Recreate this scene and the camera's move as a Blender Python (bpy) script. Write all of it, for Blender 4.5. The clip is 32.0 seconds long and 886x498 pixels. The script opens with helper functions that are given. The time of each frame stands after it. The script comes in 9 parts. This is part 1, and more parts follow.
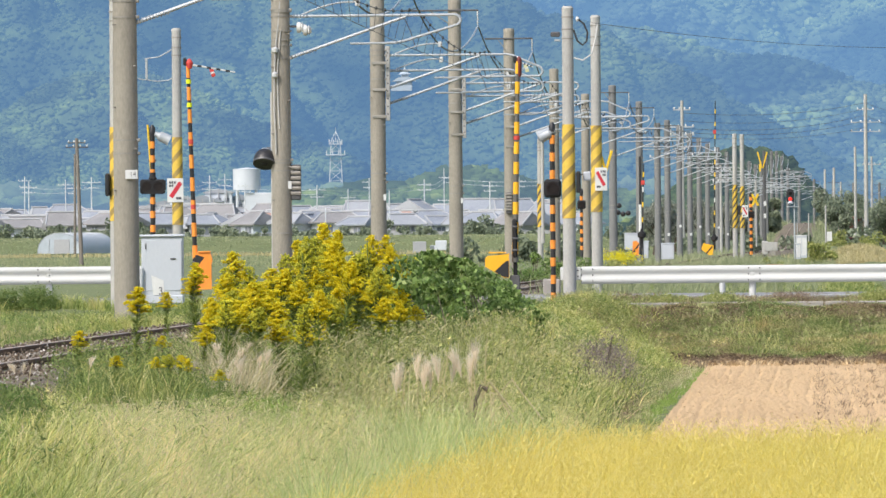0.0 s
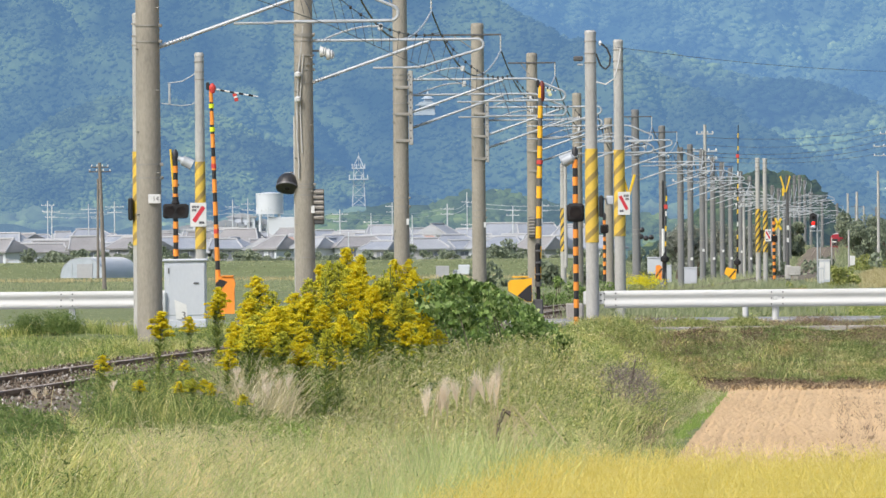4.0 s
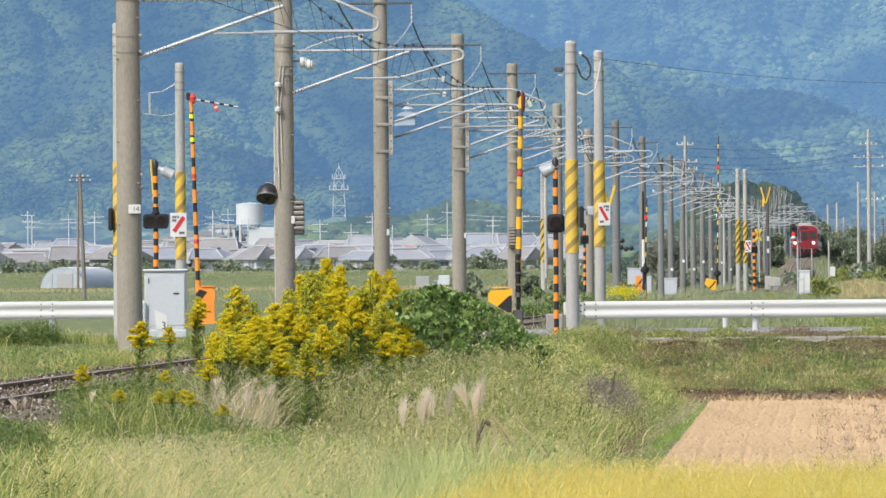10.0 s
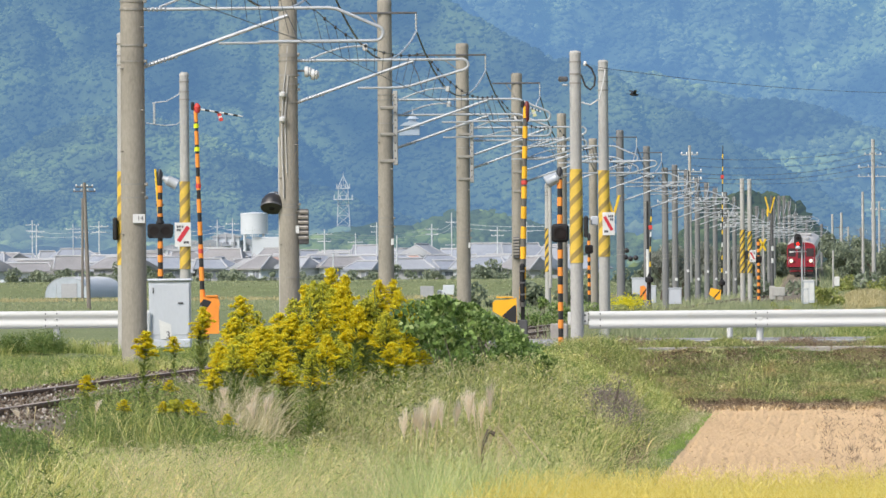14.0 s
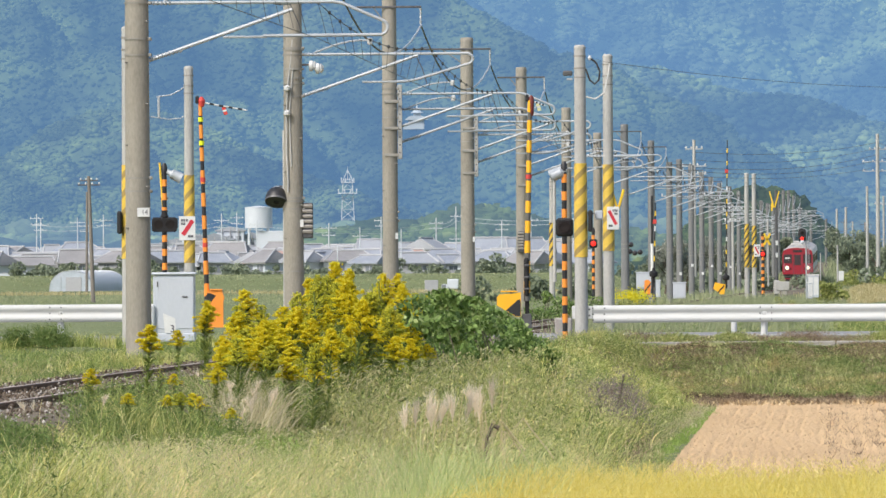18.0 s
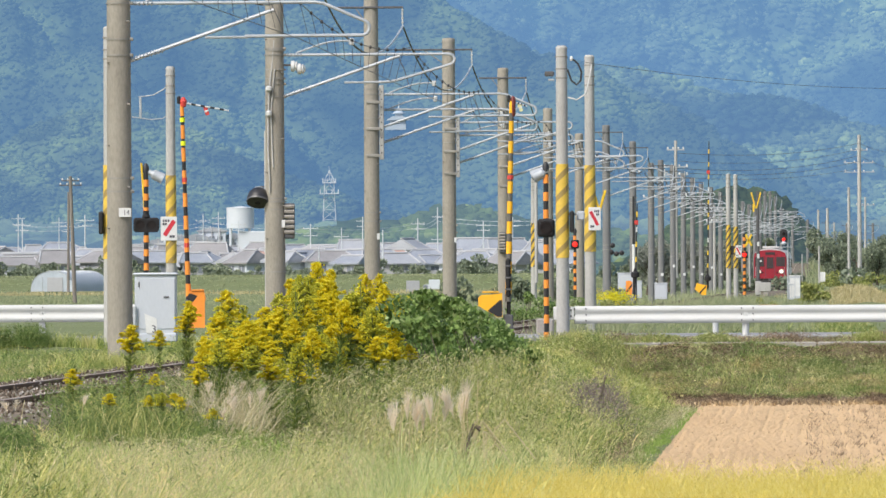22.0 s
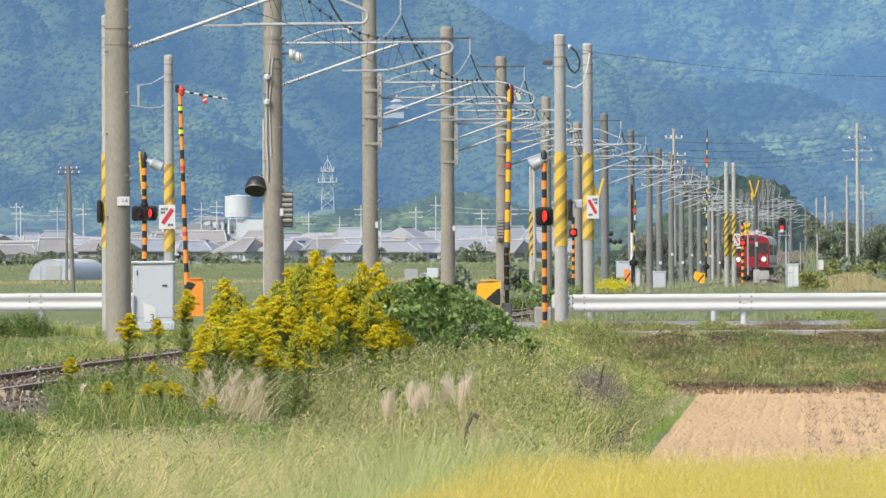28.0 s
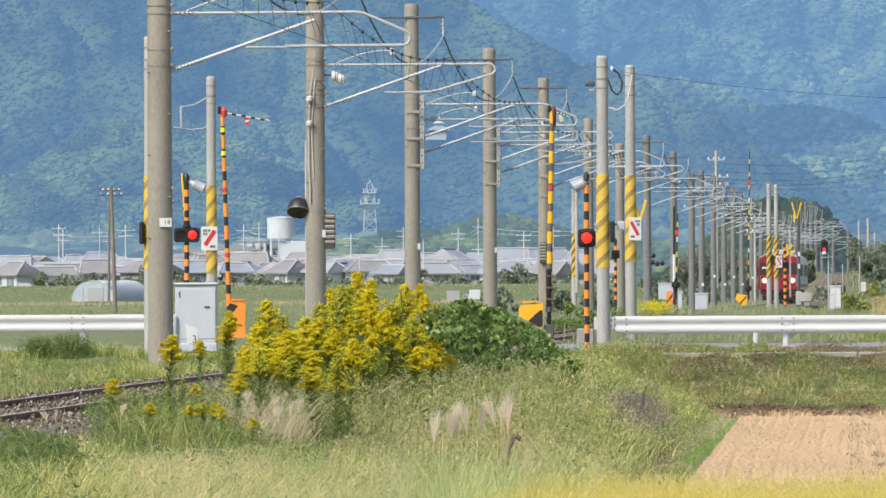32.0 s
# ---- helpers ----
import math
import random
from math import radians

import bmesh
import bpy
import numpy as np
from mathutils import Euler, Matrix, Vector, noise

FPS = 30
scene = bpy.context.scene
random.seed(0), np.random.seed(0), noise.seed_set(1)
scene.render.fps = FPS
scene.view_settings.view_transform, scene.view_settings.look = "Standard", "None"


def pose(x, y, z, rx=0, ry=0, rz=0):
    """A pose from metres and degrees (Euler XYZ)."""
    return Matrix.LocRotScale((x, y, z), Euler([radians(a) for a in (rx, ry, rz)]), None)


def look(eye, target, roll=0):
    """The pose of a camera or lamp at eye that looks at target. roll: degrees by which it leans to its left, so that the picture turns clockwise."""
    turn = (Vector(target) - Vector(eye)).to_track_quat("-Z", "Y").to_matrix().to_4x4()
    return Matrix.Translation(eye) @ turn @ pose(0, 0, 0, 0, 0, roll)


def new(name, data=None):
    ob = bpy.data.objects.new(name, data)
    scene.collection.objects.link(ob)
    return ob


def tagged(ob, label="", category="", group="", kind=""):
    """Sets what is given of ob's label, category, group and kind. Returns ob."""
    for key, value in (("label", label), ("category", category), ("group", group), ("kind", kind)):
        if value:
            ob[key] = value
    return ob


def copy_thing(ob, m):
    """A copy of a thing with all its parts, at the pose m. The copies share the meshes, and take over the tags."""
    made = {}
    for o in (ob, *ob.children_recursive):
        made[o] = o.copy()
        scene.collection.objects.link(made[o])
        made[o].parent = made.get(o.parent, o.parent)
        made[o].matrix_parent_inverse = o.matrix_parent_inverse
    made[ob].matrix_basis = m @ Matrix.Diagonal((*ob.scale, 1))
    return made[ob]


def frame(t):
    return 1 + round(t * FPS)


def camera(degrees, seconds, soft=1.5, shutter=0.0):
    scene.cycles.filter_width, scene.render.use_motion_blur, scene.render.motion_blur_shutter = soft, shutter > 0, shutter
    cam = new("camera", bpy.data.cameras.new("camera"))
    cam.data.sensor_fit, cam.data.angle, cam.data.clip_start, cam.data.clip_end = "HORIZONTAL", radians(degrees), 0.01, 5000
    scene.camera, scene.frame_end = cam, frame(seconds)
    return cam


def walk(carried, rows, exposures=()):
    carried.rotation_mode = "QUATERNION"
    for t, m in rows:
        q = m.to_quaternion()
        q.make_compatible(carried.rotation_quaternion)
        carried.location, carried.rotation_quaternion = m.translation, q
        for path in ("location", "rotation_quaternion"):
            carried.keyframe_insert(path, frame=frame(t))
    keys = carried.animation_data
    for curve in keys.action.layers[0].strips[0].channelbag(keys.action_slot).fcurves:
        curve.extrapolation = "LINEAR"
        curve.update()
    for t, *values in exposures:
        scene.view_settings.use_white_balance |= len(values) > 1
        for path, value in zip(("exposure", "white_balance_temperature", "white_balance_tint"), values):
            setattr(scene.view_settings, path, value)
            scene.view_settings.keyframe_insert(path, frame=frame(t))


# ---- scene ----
# One telephoto stand beside a railway: the eye is fixed, only its aim drifts.
cam = camera(5.984, 32.0)
EYE = 2.6
ROWS = [  # seconds, yaw, pitch, roll
    (0, -0.0501, -0.1162, 0.509),
    (0.5, -0.023, -0.0675, 0.514),
    (1, 0.0119, -0.0497, 0.515),
    (1.5, 0.0429, -0.0161, 0.547),
    (2, 0.0526, 0.0155, 0.544),
    (2.5, 0.0663, 0.0392, 0.534),
    (3, 0.082, 0.0539, 0.536),
    (3.5, 0.0954, 0.0493, 0.534),
    (5.5, 0.1374, 0.0503, 0.52),
    (6, 0.1117, 0.0508, 0.468),
    (6.5, 0.0948, 0.0611, 0.486),
    (7, 0.0764, 0.074, 0.468),
    (7.5, 0.0589, 0.0773, 0.477),
    (8, 0.0506, 0.086, 0.461),
    (8.5, 0.035, 0.0931, 0.426),
    (9, -0, 0.1031, 0.45),
    (9.5, -0.0175, 0.103, 0.45),
    (10, -0.0292, 0.1193, 0.463),
    (10.5, -0.0453, 0.137, 0.517),
    (11, -0.047, 0.1618, 0.476),
    (11.5, -0.0238, 0.1794, 0.476),
    (12, -0.0063, 0.1875, 0.554),
    (12.5, -0.0117, 0.1933, 0.541),
    (13, -0.0009, 0.1901, 0.503),
    (13.5, -0.0012, 0.1966, 0.465),
    (14, 0.0005, 0.1852, 0.447),
    (14.5, 0.0159, 0.1598, 0.374),
    (16.5, 0.0029, 0.1272, 0.328),
    (17, 0.017, 0.132, 0.332),
    (17.5, 0.0278, 0.1363, 0.288),
    (18, 0.0296, 0.1453, 0.373),
    (18.5, 0.0458, 0.1513, 0.364),
    (19, -0.0883, 0.157, 0.342),
    (19.5, -0.1067, 0.1611, 0.31),
    (20, -0.1253, 0.176, 0.346),
    (20.5, -0.1305, 0.1898, 0.292),
    (21, -0.1224, 0.2017, 0.36),
    (21.5, -0.1074, 0.1787, 0.392),
    (22, -0.095, 0.1484, 0.318),
    (22.5, -0.0777, 0.1276, 0.267),
    (23, -0.0649, 0.1076, 0.314),
    (23.5, -0.0531, 0.0971, 0.31),
    (24, -0.0167, 0.0817, 0.39),
    (24.5, 0.0056, 0.0534, 0.37),
    (26.5, 0.0441, 0.0937, 0.265),
    (27, -0.1888, 0.0992, 0.32),
    (27.5, -0.1246, 0.0649, 0.344),
    (28, -0.1065, 0.0697, 0.34),
    (28.5, -0.0606, 0.1185, 0.345),
    (29, -0.0541, 0.13, 0.289),
    (29.5, -0.0194, 0.15, 0.327),
    (30, 0.0615, 0.1738, 0.301),
    (30.5, 0.1096, 0.1857, 0.326),
    (31, 0.1501, 0.2053, 0.276),
    (31.5, 0.1743, 0.2136, 0.302),
    (32, 0.1789, 0.2177, 0.295),
]
walk(cam, [(t, pose(0, 0, EYE, 90 + pitch, roll, yaw)) for t, yaw, pitch, roll in ROWS], [(0.0, 0.07), (1.0, 0.03), (2.0, 0.0), (32.0, 0.0)])

# ---- light: bright thin overcast, sun behind the camera's left shoulder ----
world = bpy.data.worlds.new("world")
scene.world = world
world.use_nodes = True
wn = world.node_tree
sky = wn.nodes.new("ShaderNodeTexSky")
sky.sky_type, sky.sun_disc = "NISHITA", False
sky.sun_elevation, sky.sun_rotation = radians(46), radians(222)
sky.air_density, sky.dust_density, sky.ozone_density = 1.0, 3.0, 1.0
wn.links.new(sky.outputs["Color"], wn.nodes["Background"].inputs["Color"])
wn.nodes["Background"].inputs["Strength"].default_value = 0.18
sun_data = bpy.data.lights.new("sun", "SUN")
sun_data.energy, sun_data.angle, sun_data.color = 3.2, radians(14), (1.0, 0.955, 0.885)
sun = new("sun", sun_data)
sun.matrix_world = look((0, 0, 60), (0 + 30 * 0.669, 30 * 0.743, 60 - 31), 0)


# ---- geometry helpers ----
class Geo:
    """Collects vertices and faces of one mesh."""

    def __init__(self):
        self.v, self.f = [], []

    def add(self, verts, faces):
        n = len(self.v)
        self.v += [tuple(p) for p in verts]
        self.f += [tuple(i + n for i in q) for q in faces]
        return self

    def box(self, c, s, bev=0.0, turn=None):
        """A box about c with sides s; bev cuts its edges."""
        hx, hy, hz = s[0] / 2, s[1] / 2, s[2] / 2
        b = min(bev, hx * 0.9, hy * 0.9, hz * 0.9)
        pts, idx, faces = [], {}, []
        for sx in (-1, 1):
            for sy in (-1, 1):
                for sz in (-1, 1):
                    for ax in range(3):
                        d = [hx - b, hy - b, hz - b]
                        d[ax] += b
                        idx[sx, sy, sz, ax] = len(pts)
                        pts.append(Vector((sx * d[0], sy * d[1], sz * d[2])))
        sg = (-1, 1)
        for ax in range(3):
            o = [a for a in range(3) if a != ax]
            for s1 in sg:
                loop = []
                for a, bb in ((-1, -1), (1, -1), (1, 1), (-1, 1)):
                    k = [0, 0, 0]
                    k[ax], k[o[0]], k[o[1]] = s1, a, bb
                    loop.append(idx[k[0], k[1], k[2], ax])
                faces.append(loop if (s1 > 0) != (ax == 1) else loop[::-1])
        if b > 0:
            for ax in range(3):
                o = [a for a in range(3) if a != ax]
                for a in sg:
                    for bb in sg:
                        q = []
                        for e, first in ((-1, o[0]), (1, o[0]), (1, o[1]), (-1, o[1])):
                            k = [0, 0, 0]
                            k[ax], k[o[0]], k[o[1]] = e, a, bb
                            q.append(idx[k[0], k[1], k[2], first])
                        faces.append(q)
            for sx in sg:
                for sy in sg:
                    for sz in sg:
                        faces.append([idx[sx, sy, sz, a] for a in range(3)])
            used = pts
        else:
            used = pts
        m = turn if turn is not None else Matrix.Identity(3)
        return self.add([m @ p + Vector(c) for p in used], faces)

    def cyl(self, p0, p1, r0, r1=None, n=12, caps=True):
        """A round bar from p0 to p1."""
        r1 = r0 if r1 is None else r1
        p0, p1 = Vector(p0), Vector(p1)
        q = (p1 - p0).to_track_quat("Z", "Y").to_matrix()
        ring = [q @ Vector((math.cos(2 * math.pi * i / n), math.sin(2 * math.pi * i / n), 0)) for i in range(n)]
        v = [p0 + r * r0 for r in ring] + [p1 + r * r1 for r in ring]
        f = [(i, (i + 1) % n, n + (i + 1) % n, n + i) for i in range(n)]
        if caps:
            f += [tuple(range(n))[::-1], tuple(range(n, 2 * n))]
        return self.add(v, f)

    def tube(self, pts, r, n=6):
        """A round bar bent along pts."""
        pts = [Vector(p) for p in pts]
        v, f, side = [], [], None
        for i, p in enumerate(pts):
            d = (pts[min(i + 1, len(pts) - 1)] - pts[max(i - 1, 0)]).normalized()
            if side is None:
                side = d.orthogonal()
            side = (side - d * side.dot(d)).normalized()
            up = d.cross(side)
            v += [p + side * (r * math.cos(2 * math.pi * j / n)) + up * (r * math.sin(2 * math.pi * j / n)) for j in range(n)]
        for i in range(len(pts) - 1):
            f += [(i * n + j, i * n + (j + 1) % n, (i + 1) * n + (j + 1) % n, (i + 1) * n + j) for j in range(n)]
        f += [tuple(range(n))[::-1], tuple(range((len(pts) - 1) * n, len(pts) * n))]
        return self.add(v, f)

    def lathe(self, c, profile, n=16, axis="Z"):
        """A turned shape about an axis through c; profile rows are radius, height."""
        v, f = [], []
        for r, h in profile:
            for j in range(n):
                a = 2 * math.pi * j / n
                p = (r * math.cos(a), r * math.sin(a), h)
                if axis == "Y":
                    p = (p[0], h, p[1])
                if axis == "X":
                    p = (h, p[0], p[1])
                v.append(Vector(p) + Vector(c))
        for i in range(len(profile) - 1):
            f += [(i * n + j, i * n + (j + 1) % n, (i + 1) * n + (j + 1) % n, (i + 1) * n + j) for j in range(n)]
        f += [tuple(range(n))[::-1], tuple(range((len(profile) - 1) * n, len(profile) * n))]
        return self.add(v, f)

    def prism(self, outline, y0, y1):
        """An outline in x and z, drawn out along y."""
        n = len(outline)
        v = [(x, y0, z) for x, z in outline] + [(x, y1, z) for x, z in outline]
        f = [(i, (i + 1) % n, n + (i + 1) % n, n + i) for i in range(n)]
        return self.add(v, f + [tuple(range(n))[::-1], tuple(range(n, 2 * n))])

    def mesh(self, name, material, smooth=True):
        me = bpy.data.meshes.new(name)
        me.from_pydata(self.v, [], self.f)
        me.materials.append(material)
        if smooth:
            me.shade_smooth()
            me.set_sharp_from_angle(angle=radians(38))
        me.validate()
        return me


def mesh_from_arrays(name, v, f, material, smooth=False):
    """A mesh from arrays of vertices and of equal-sided faces."""
    me = bpy.data.meshes.new(name)
    n, k = f.shape
    me.vertices.add(len(v))
    me.vertices.foreach_set("co", v.astype(np.float32).ravel())
    me.loops.add(n * k)
    me.loops.foreach_set("vertex_index", f.astype(np.int32).ravel())
    me.polygons.add(n)
    me.polygons.foreach_set("loop_start", np.arange(0, n * k, k, dtype=np.int32))
    me.materials.append(material)
    me.update(calc_edges=True)
    if smooth:
        me.shade_smooth()
    return me


def part(name, geo, material, parent, label=""):
    """Links geo as one mesh object under a thing or part."""
    ob = new(name, geo.mesh(name, material) if isinstance(geo, Geo) else geo)
    ob.parent = parent
    return tagged(ob, label)


def thing(name, at, label, category, group="", turn=0.0, kind=""):
    """An Empty at its base that carries parts."""
    ob = new(name)
    ob.empty_display_size = 0.2
    ob.matrix_world = pose(*at, 0, 0, turn)
    return tagged(ob, label, category, group, kind)


def single(name, geo, material, label, category="", group="", kind="", at=(0, 0, 0), turn=0.0):
    ob = new(name, geo.mesh(name, material) if isinstance(geo, Geo) else geo)
    ob.matrix_world = pose(*at, 0, 0, turn)
    return tagged(ob, label, category, group, kind)


# ---- materials ----
def nodes_of(name):
    m = bpy.data.materials.new(name)
    m.use_nodes = True
    return m, m.node_tree.nodes, m.node_tree.links, m.node_tree.nodes["Principled BSDF"]


def blotch(nodes, links, scale, detail=6.0, rough=0.6, stretch=(1, 1, 1)):
    """Noise at real-world size."""
    tc, mp, nz = nodes.new("ShaderNodeTexCoord"), nodes.new("ShaderNodeMapping"), nodes.new("ShaderNodeTexNoise")
    mp.inputs["Scale"].default_value = stretch
    nz.inputs["Scale"].default_value, nz.inputs["Detail"].default_value, nz.inputs["Roughness"].default_value = scale, detail, rough
    links.new(tc.outputs["Object"], mp.inputs["Vector"])
    links.new(mp.outputs["Vector"], nz.inputs["Vector"])
    return nz


def ramp(nodes, links, source, stops):
    r = nodes.new("ShaderNodeValToRGB")
    while len(r.color_ramp.elements) < len(stops):
        r.color_ramp.elements.new(0.5)
    for e, (p, c) in zip(r.color_ramp.elements, stops):
        e.position, e.color = p, (*c, 1)
    links.new(source, r.inputs["Fac"])
    return r


def mix(nodes, links, fac, a, b, blend="MIX"):
    m = nodes.new("ShaderNodeMix")
    m.data_type, m.blend_type = "RGBA", blend
    for sock, val in (("Factor", fac), ("A", a), ("B", b)):
        target = [s for s in m.inputs if s.name == sock and (s.type == "RGBA" or sock == "Factor" and s.type == "VALUE")][0]
        if isinstance(val, (int, float)):
            target.default_value = val
        elif isinstance(val, tuple):
            target.default_value = (*val, 1)
        else:
            links.new(val, target)
    return [o for o in m.outputs if o.type == "RGBA"][0]


def surface(name, dark, light, rough=0.6, metal=0.0, big=1.2, fine=25.0, bump=0.1, stretch=(1, 1, 1), dirt=None, dirt_at=0.62):
    """A weathered surface: two tones in broad and fine noise, stains, relief."""
    m, nodes, links, bsdf = nodes_of(name)
    a, b = blotch(nodes, links, big, stretch=stretch), blotch(nodes, links, fine, 4.0, stretch=stretch)
    s = nodes.new("ShaderNodeMath")
    s.operation = "MULTIPLY_ADD"
    links.new(b.outputs["Fac"], s.inputs[0])
    s.inputs[1].default_value = 0.4
    h = nodes.new("ShaderNodeMath")
    h.operation = "MULTIPLY"
    links.new(a.outputs["Fac"], h.inputs[0])
    h.inputs[1].default_value = 0.6
    links.new(h.outputs[0], s.inputs[2])
    col = ramp(nodes, links, s.outputs[0], [(0.3, dark), (0.7, light)]).outputs["Color"]
    if dirt:
        d = blotch(nodes, links, big * 2.3, 8.0, 0.7, stretch)
        fac = ramp(nodes, links, d.outputs["Fac"], [(dirt_at, (0, 0, 0)), (min(dirt_at + 0.15, 1), (1, 1, 1))]).outputs["Color"]
        col = mix(nodes, links, fac, col, dirt)
    links.new(col, bsdf.inputs["Base Color"])
    bsdf.inputs["Roughness"].default_value, bsdf.inputs["Metallic"].default_value = rough, metal
    if bump:
        bp = nodes.new("ShaderNodeBump")
        bp.inputs["Strength"].default_value, bp.inputs["Distance"].default_value = bump, 0.02
        links.new(b.outputs["Fac"], bp.inputs["Height"])
        links.new(bp.outputs["Normal"], bsdf.inputs["Normal"])
    return m


def leafy(name, stops, rough=0.6, through_light=0.35, by="island", patch=0.0, patch_colour=(0.3, 0.26, 0.1), stand=None):
    """Leaves and blades: each piece takes its own tone, some light comes through."""
    m, nodes, links, bsdf = nodes_of(name)
    if by == "island":
        src = nodes.new("ShaderNodeNewGeometry").outputs["Random Per Island"]
    else:
        src = nodes.new("ShaderNodeObjectInfo").outputs["Random"]
    col = ramp(nodes, links, src, stops).outputs["Color"]
    if patch:
        nz = blotch(nodes, links, patch, 3.0)
        fac = ramp(nodes, links, nz.outputs["Fac"], [(0.45, (0, 0, 0)), (0.65, (0.8, 0.8, 0.8))]).outputs["Color"]
        col = mix(nodes, links, fac, col, patch_colour)
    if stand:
        # broad noise darkens some tufts and warms others, multiplied into the colour
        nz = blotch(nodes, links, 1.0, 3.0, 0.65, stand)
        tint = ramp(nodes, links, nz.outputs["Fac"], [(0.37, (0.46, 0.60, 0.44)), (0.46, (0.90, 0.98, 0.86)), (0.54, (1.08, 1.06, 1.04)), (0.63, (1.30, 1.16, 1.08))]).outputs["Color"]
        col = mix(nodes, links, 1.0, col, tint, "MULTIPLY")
    links.new(col, bsdf.inputs["Base Color"])
    bsdf.inputs["Roughness"].default_value = rough
    bsdf.inputs["Specular IOR Level"].default_value = 0.25
    tr, mx = nodes.new("ShaderNodeBsdfTranslucent"), nodes.new("ShaderNodeMixShader")
    links.new(col, tr.inputs["Color"])
    mx.inputs[0].default_value = through_light
    links.new(bsdf.outputs[0], mx.inputs[1])
    links.new(tr.outputs[0], mx.inputs[2])
    links.new(mx.outputs[0], nodes["Material Output"].inputs["Surface"])
    return m


def glow(name, colour, strength):
    m, nodes, links, bsdf = nodes_of(name)
    bsdf.inputs["Base Color"].default_value = (*colour, 1)
    bsdf.inputs["Emission Color"].default_value = (*colour, 1)
    bsdf.inputs["Emission Strength"].default_value = strength
    return m


def plain(name, colour, rough=0.4, metal=0.0):
    return surface(name, tuple(c * 0.82 for c in colour), tuple(min(1, c * 1.1) for c in colour), rough, metal, 3.0, 40.0, 0.03)


def spiral(name, yellow, black, pitch, share, lean=1.0):
    """Painted slanting bands round a post."""
    m, nodes, links, bsdf = nodes_of(name)
    tc, sep = nodes.new("ShaderNodeTexCoord"), nodes.new("ShaderNodeSeparateXYZ")
    links.new(tc.outputs["Object"], sep.inputs[0])

    def calc(op, a, b=None):
        n = nodes.new("ShaderNodeMath")
        n.operation = op
        for i, s in enumerate((a, b)):
            if s is None:
                continue
            if isinstance(s, (int, float)):
                n.inputs[i].default_value = s
            else:
                links.new(s, n.inputs[i])
        return n.outputs[0]

    ang = calc("MULTIPLY", calc("ARCTAN2", sep.outputs["Y"], sep.outputs["X"]), lean / (2 * math.pi))
    band = calc("LESS_THAN", calc("FRACT", calc("ADD", calc("DIVIDE", sep.outputs["Z"], pitch), ang)), share)
    wear = blotch(nodes, links, 9.0, 6.0)
    y = ramp(nodes, links, wear.outputs["Fac"], [(0.3, tuple(c * 0.8 for c in yellow)), (0.7, yellow)]).outputs["Color"]
    links.new(mix(nodes, links, band, y, black), bsdf.inputs["Base Color"])
    bsdf.inputs["Roughness"].default_value = 0.55
    return m


def distant(name, stops, haze_colour, haze_glow, scale, slope=0.0):
    """Woods kilometres away: leaf colours under blue haze that is painted in as emission."""
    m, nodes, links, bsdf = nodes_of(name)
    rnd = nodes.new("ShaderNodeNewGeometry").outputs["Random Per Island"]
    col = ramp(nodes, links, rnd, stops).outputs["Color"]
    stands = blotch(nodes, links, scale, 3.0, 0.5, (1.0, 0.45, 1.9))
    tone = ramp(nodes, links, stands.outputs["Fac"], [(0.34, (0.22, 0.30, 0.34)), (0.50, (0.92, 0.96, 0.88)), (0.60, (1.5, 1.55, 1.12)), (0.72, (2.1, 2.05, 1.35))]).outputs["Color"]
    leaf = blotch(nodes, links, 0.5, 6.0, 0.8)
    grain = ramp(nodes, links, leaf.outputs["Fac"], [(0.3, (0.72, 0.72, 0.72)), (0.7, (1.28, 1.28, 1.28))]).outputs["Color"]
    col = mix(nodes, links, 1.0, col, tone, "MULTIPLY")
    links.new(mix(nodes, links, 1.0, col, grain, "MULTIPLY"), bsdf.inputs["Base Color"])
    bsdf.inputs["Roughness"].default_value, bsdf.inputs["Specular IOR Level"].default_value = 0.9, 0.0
    # no lamp: the hills glow to paint in the haze before them
    bsdf.inputs["Emission Color"].default_value = (*haze_colour, 1)
    bsdf.inputs["Emission Strength"].default_value = haze_glow
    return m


CONCRETE = surface("pole_concrete", (0.20, 0.185, 0.155), (0.37, 0.345, 0.295), 0.9, 0, 0.9, 34, 0.3, (1, 1, 0.35), (0.18, 0.165, 0.135), 0.57)
CONCRETE_LIGHT = surface("pale_concrete", (0.29, 0.29, 0.28), (0.50, 0.495, 0.475), 0.9, 0, 0.9, 34, 0.3, (1, 1, 0.35), (0.27, 0.26, 0.24), 0.56)
GALVANISED = surface("galvanised_steel", (0.34, 0.37, 0.40), (0.46, 0.49, 0.52), 0.5, 0.2, 2, 40, 0.04)
BAND_GREY = surface("band_grey", (0.22, 0.21, 0.19), (0.34, 0.33, 0.30), 0.6, 0.3, 3, 40, 0.05)
# far masts: dark concrete turned bluish grey to paint in haze
CONCRETE_HAZED = surface("hazed_concrete", (0.145, 0.15, 0.155), (0.225, 0.23, 0.23), 0.85, 0, 0.8, 30, 0.15, (1, 1, 0.25), (0.14, 0.145, 0.14))
MAROON = plain("maroon_cap", (0.16, 0.03, 0.025), 0.5)
DULL_GREY = plain("dull_grey_paint", (0.12, 0.115, 0.105), 0.6)
STEEL_DARK = surface("dark_steel", (0.08, 0.08, 0.085), (0.16, 0.16, 0.165), 0.5, 0.5, 3, 40, 0.05)
WIRE = plain("wire_black", (0.035, 0.037, 0.04), 0.5)
PORCELAIN = plain("porcelain_white", (0.6, 0.61, 0.61), 0.2)
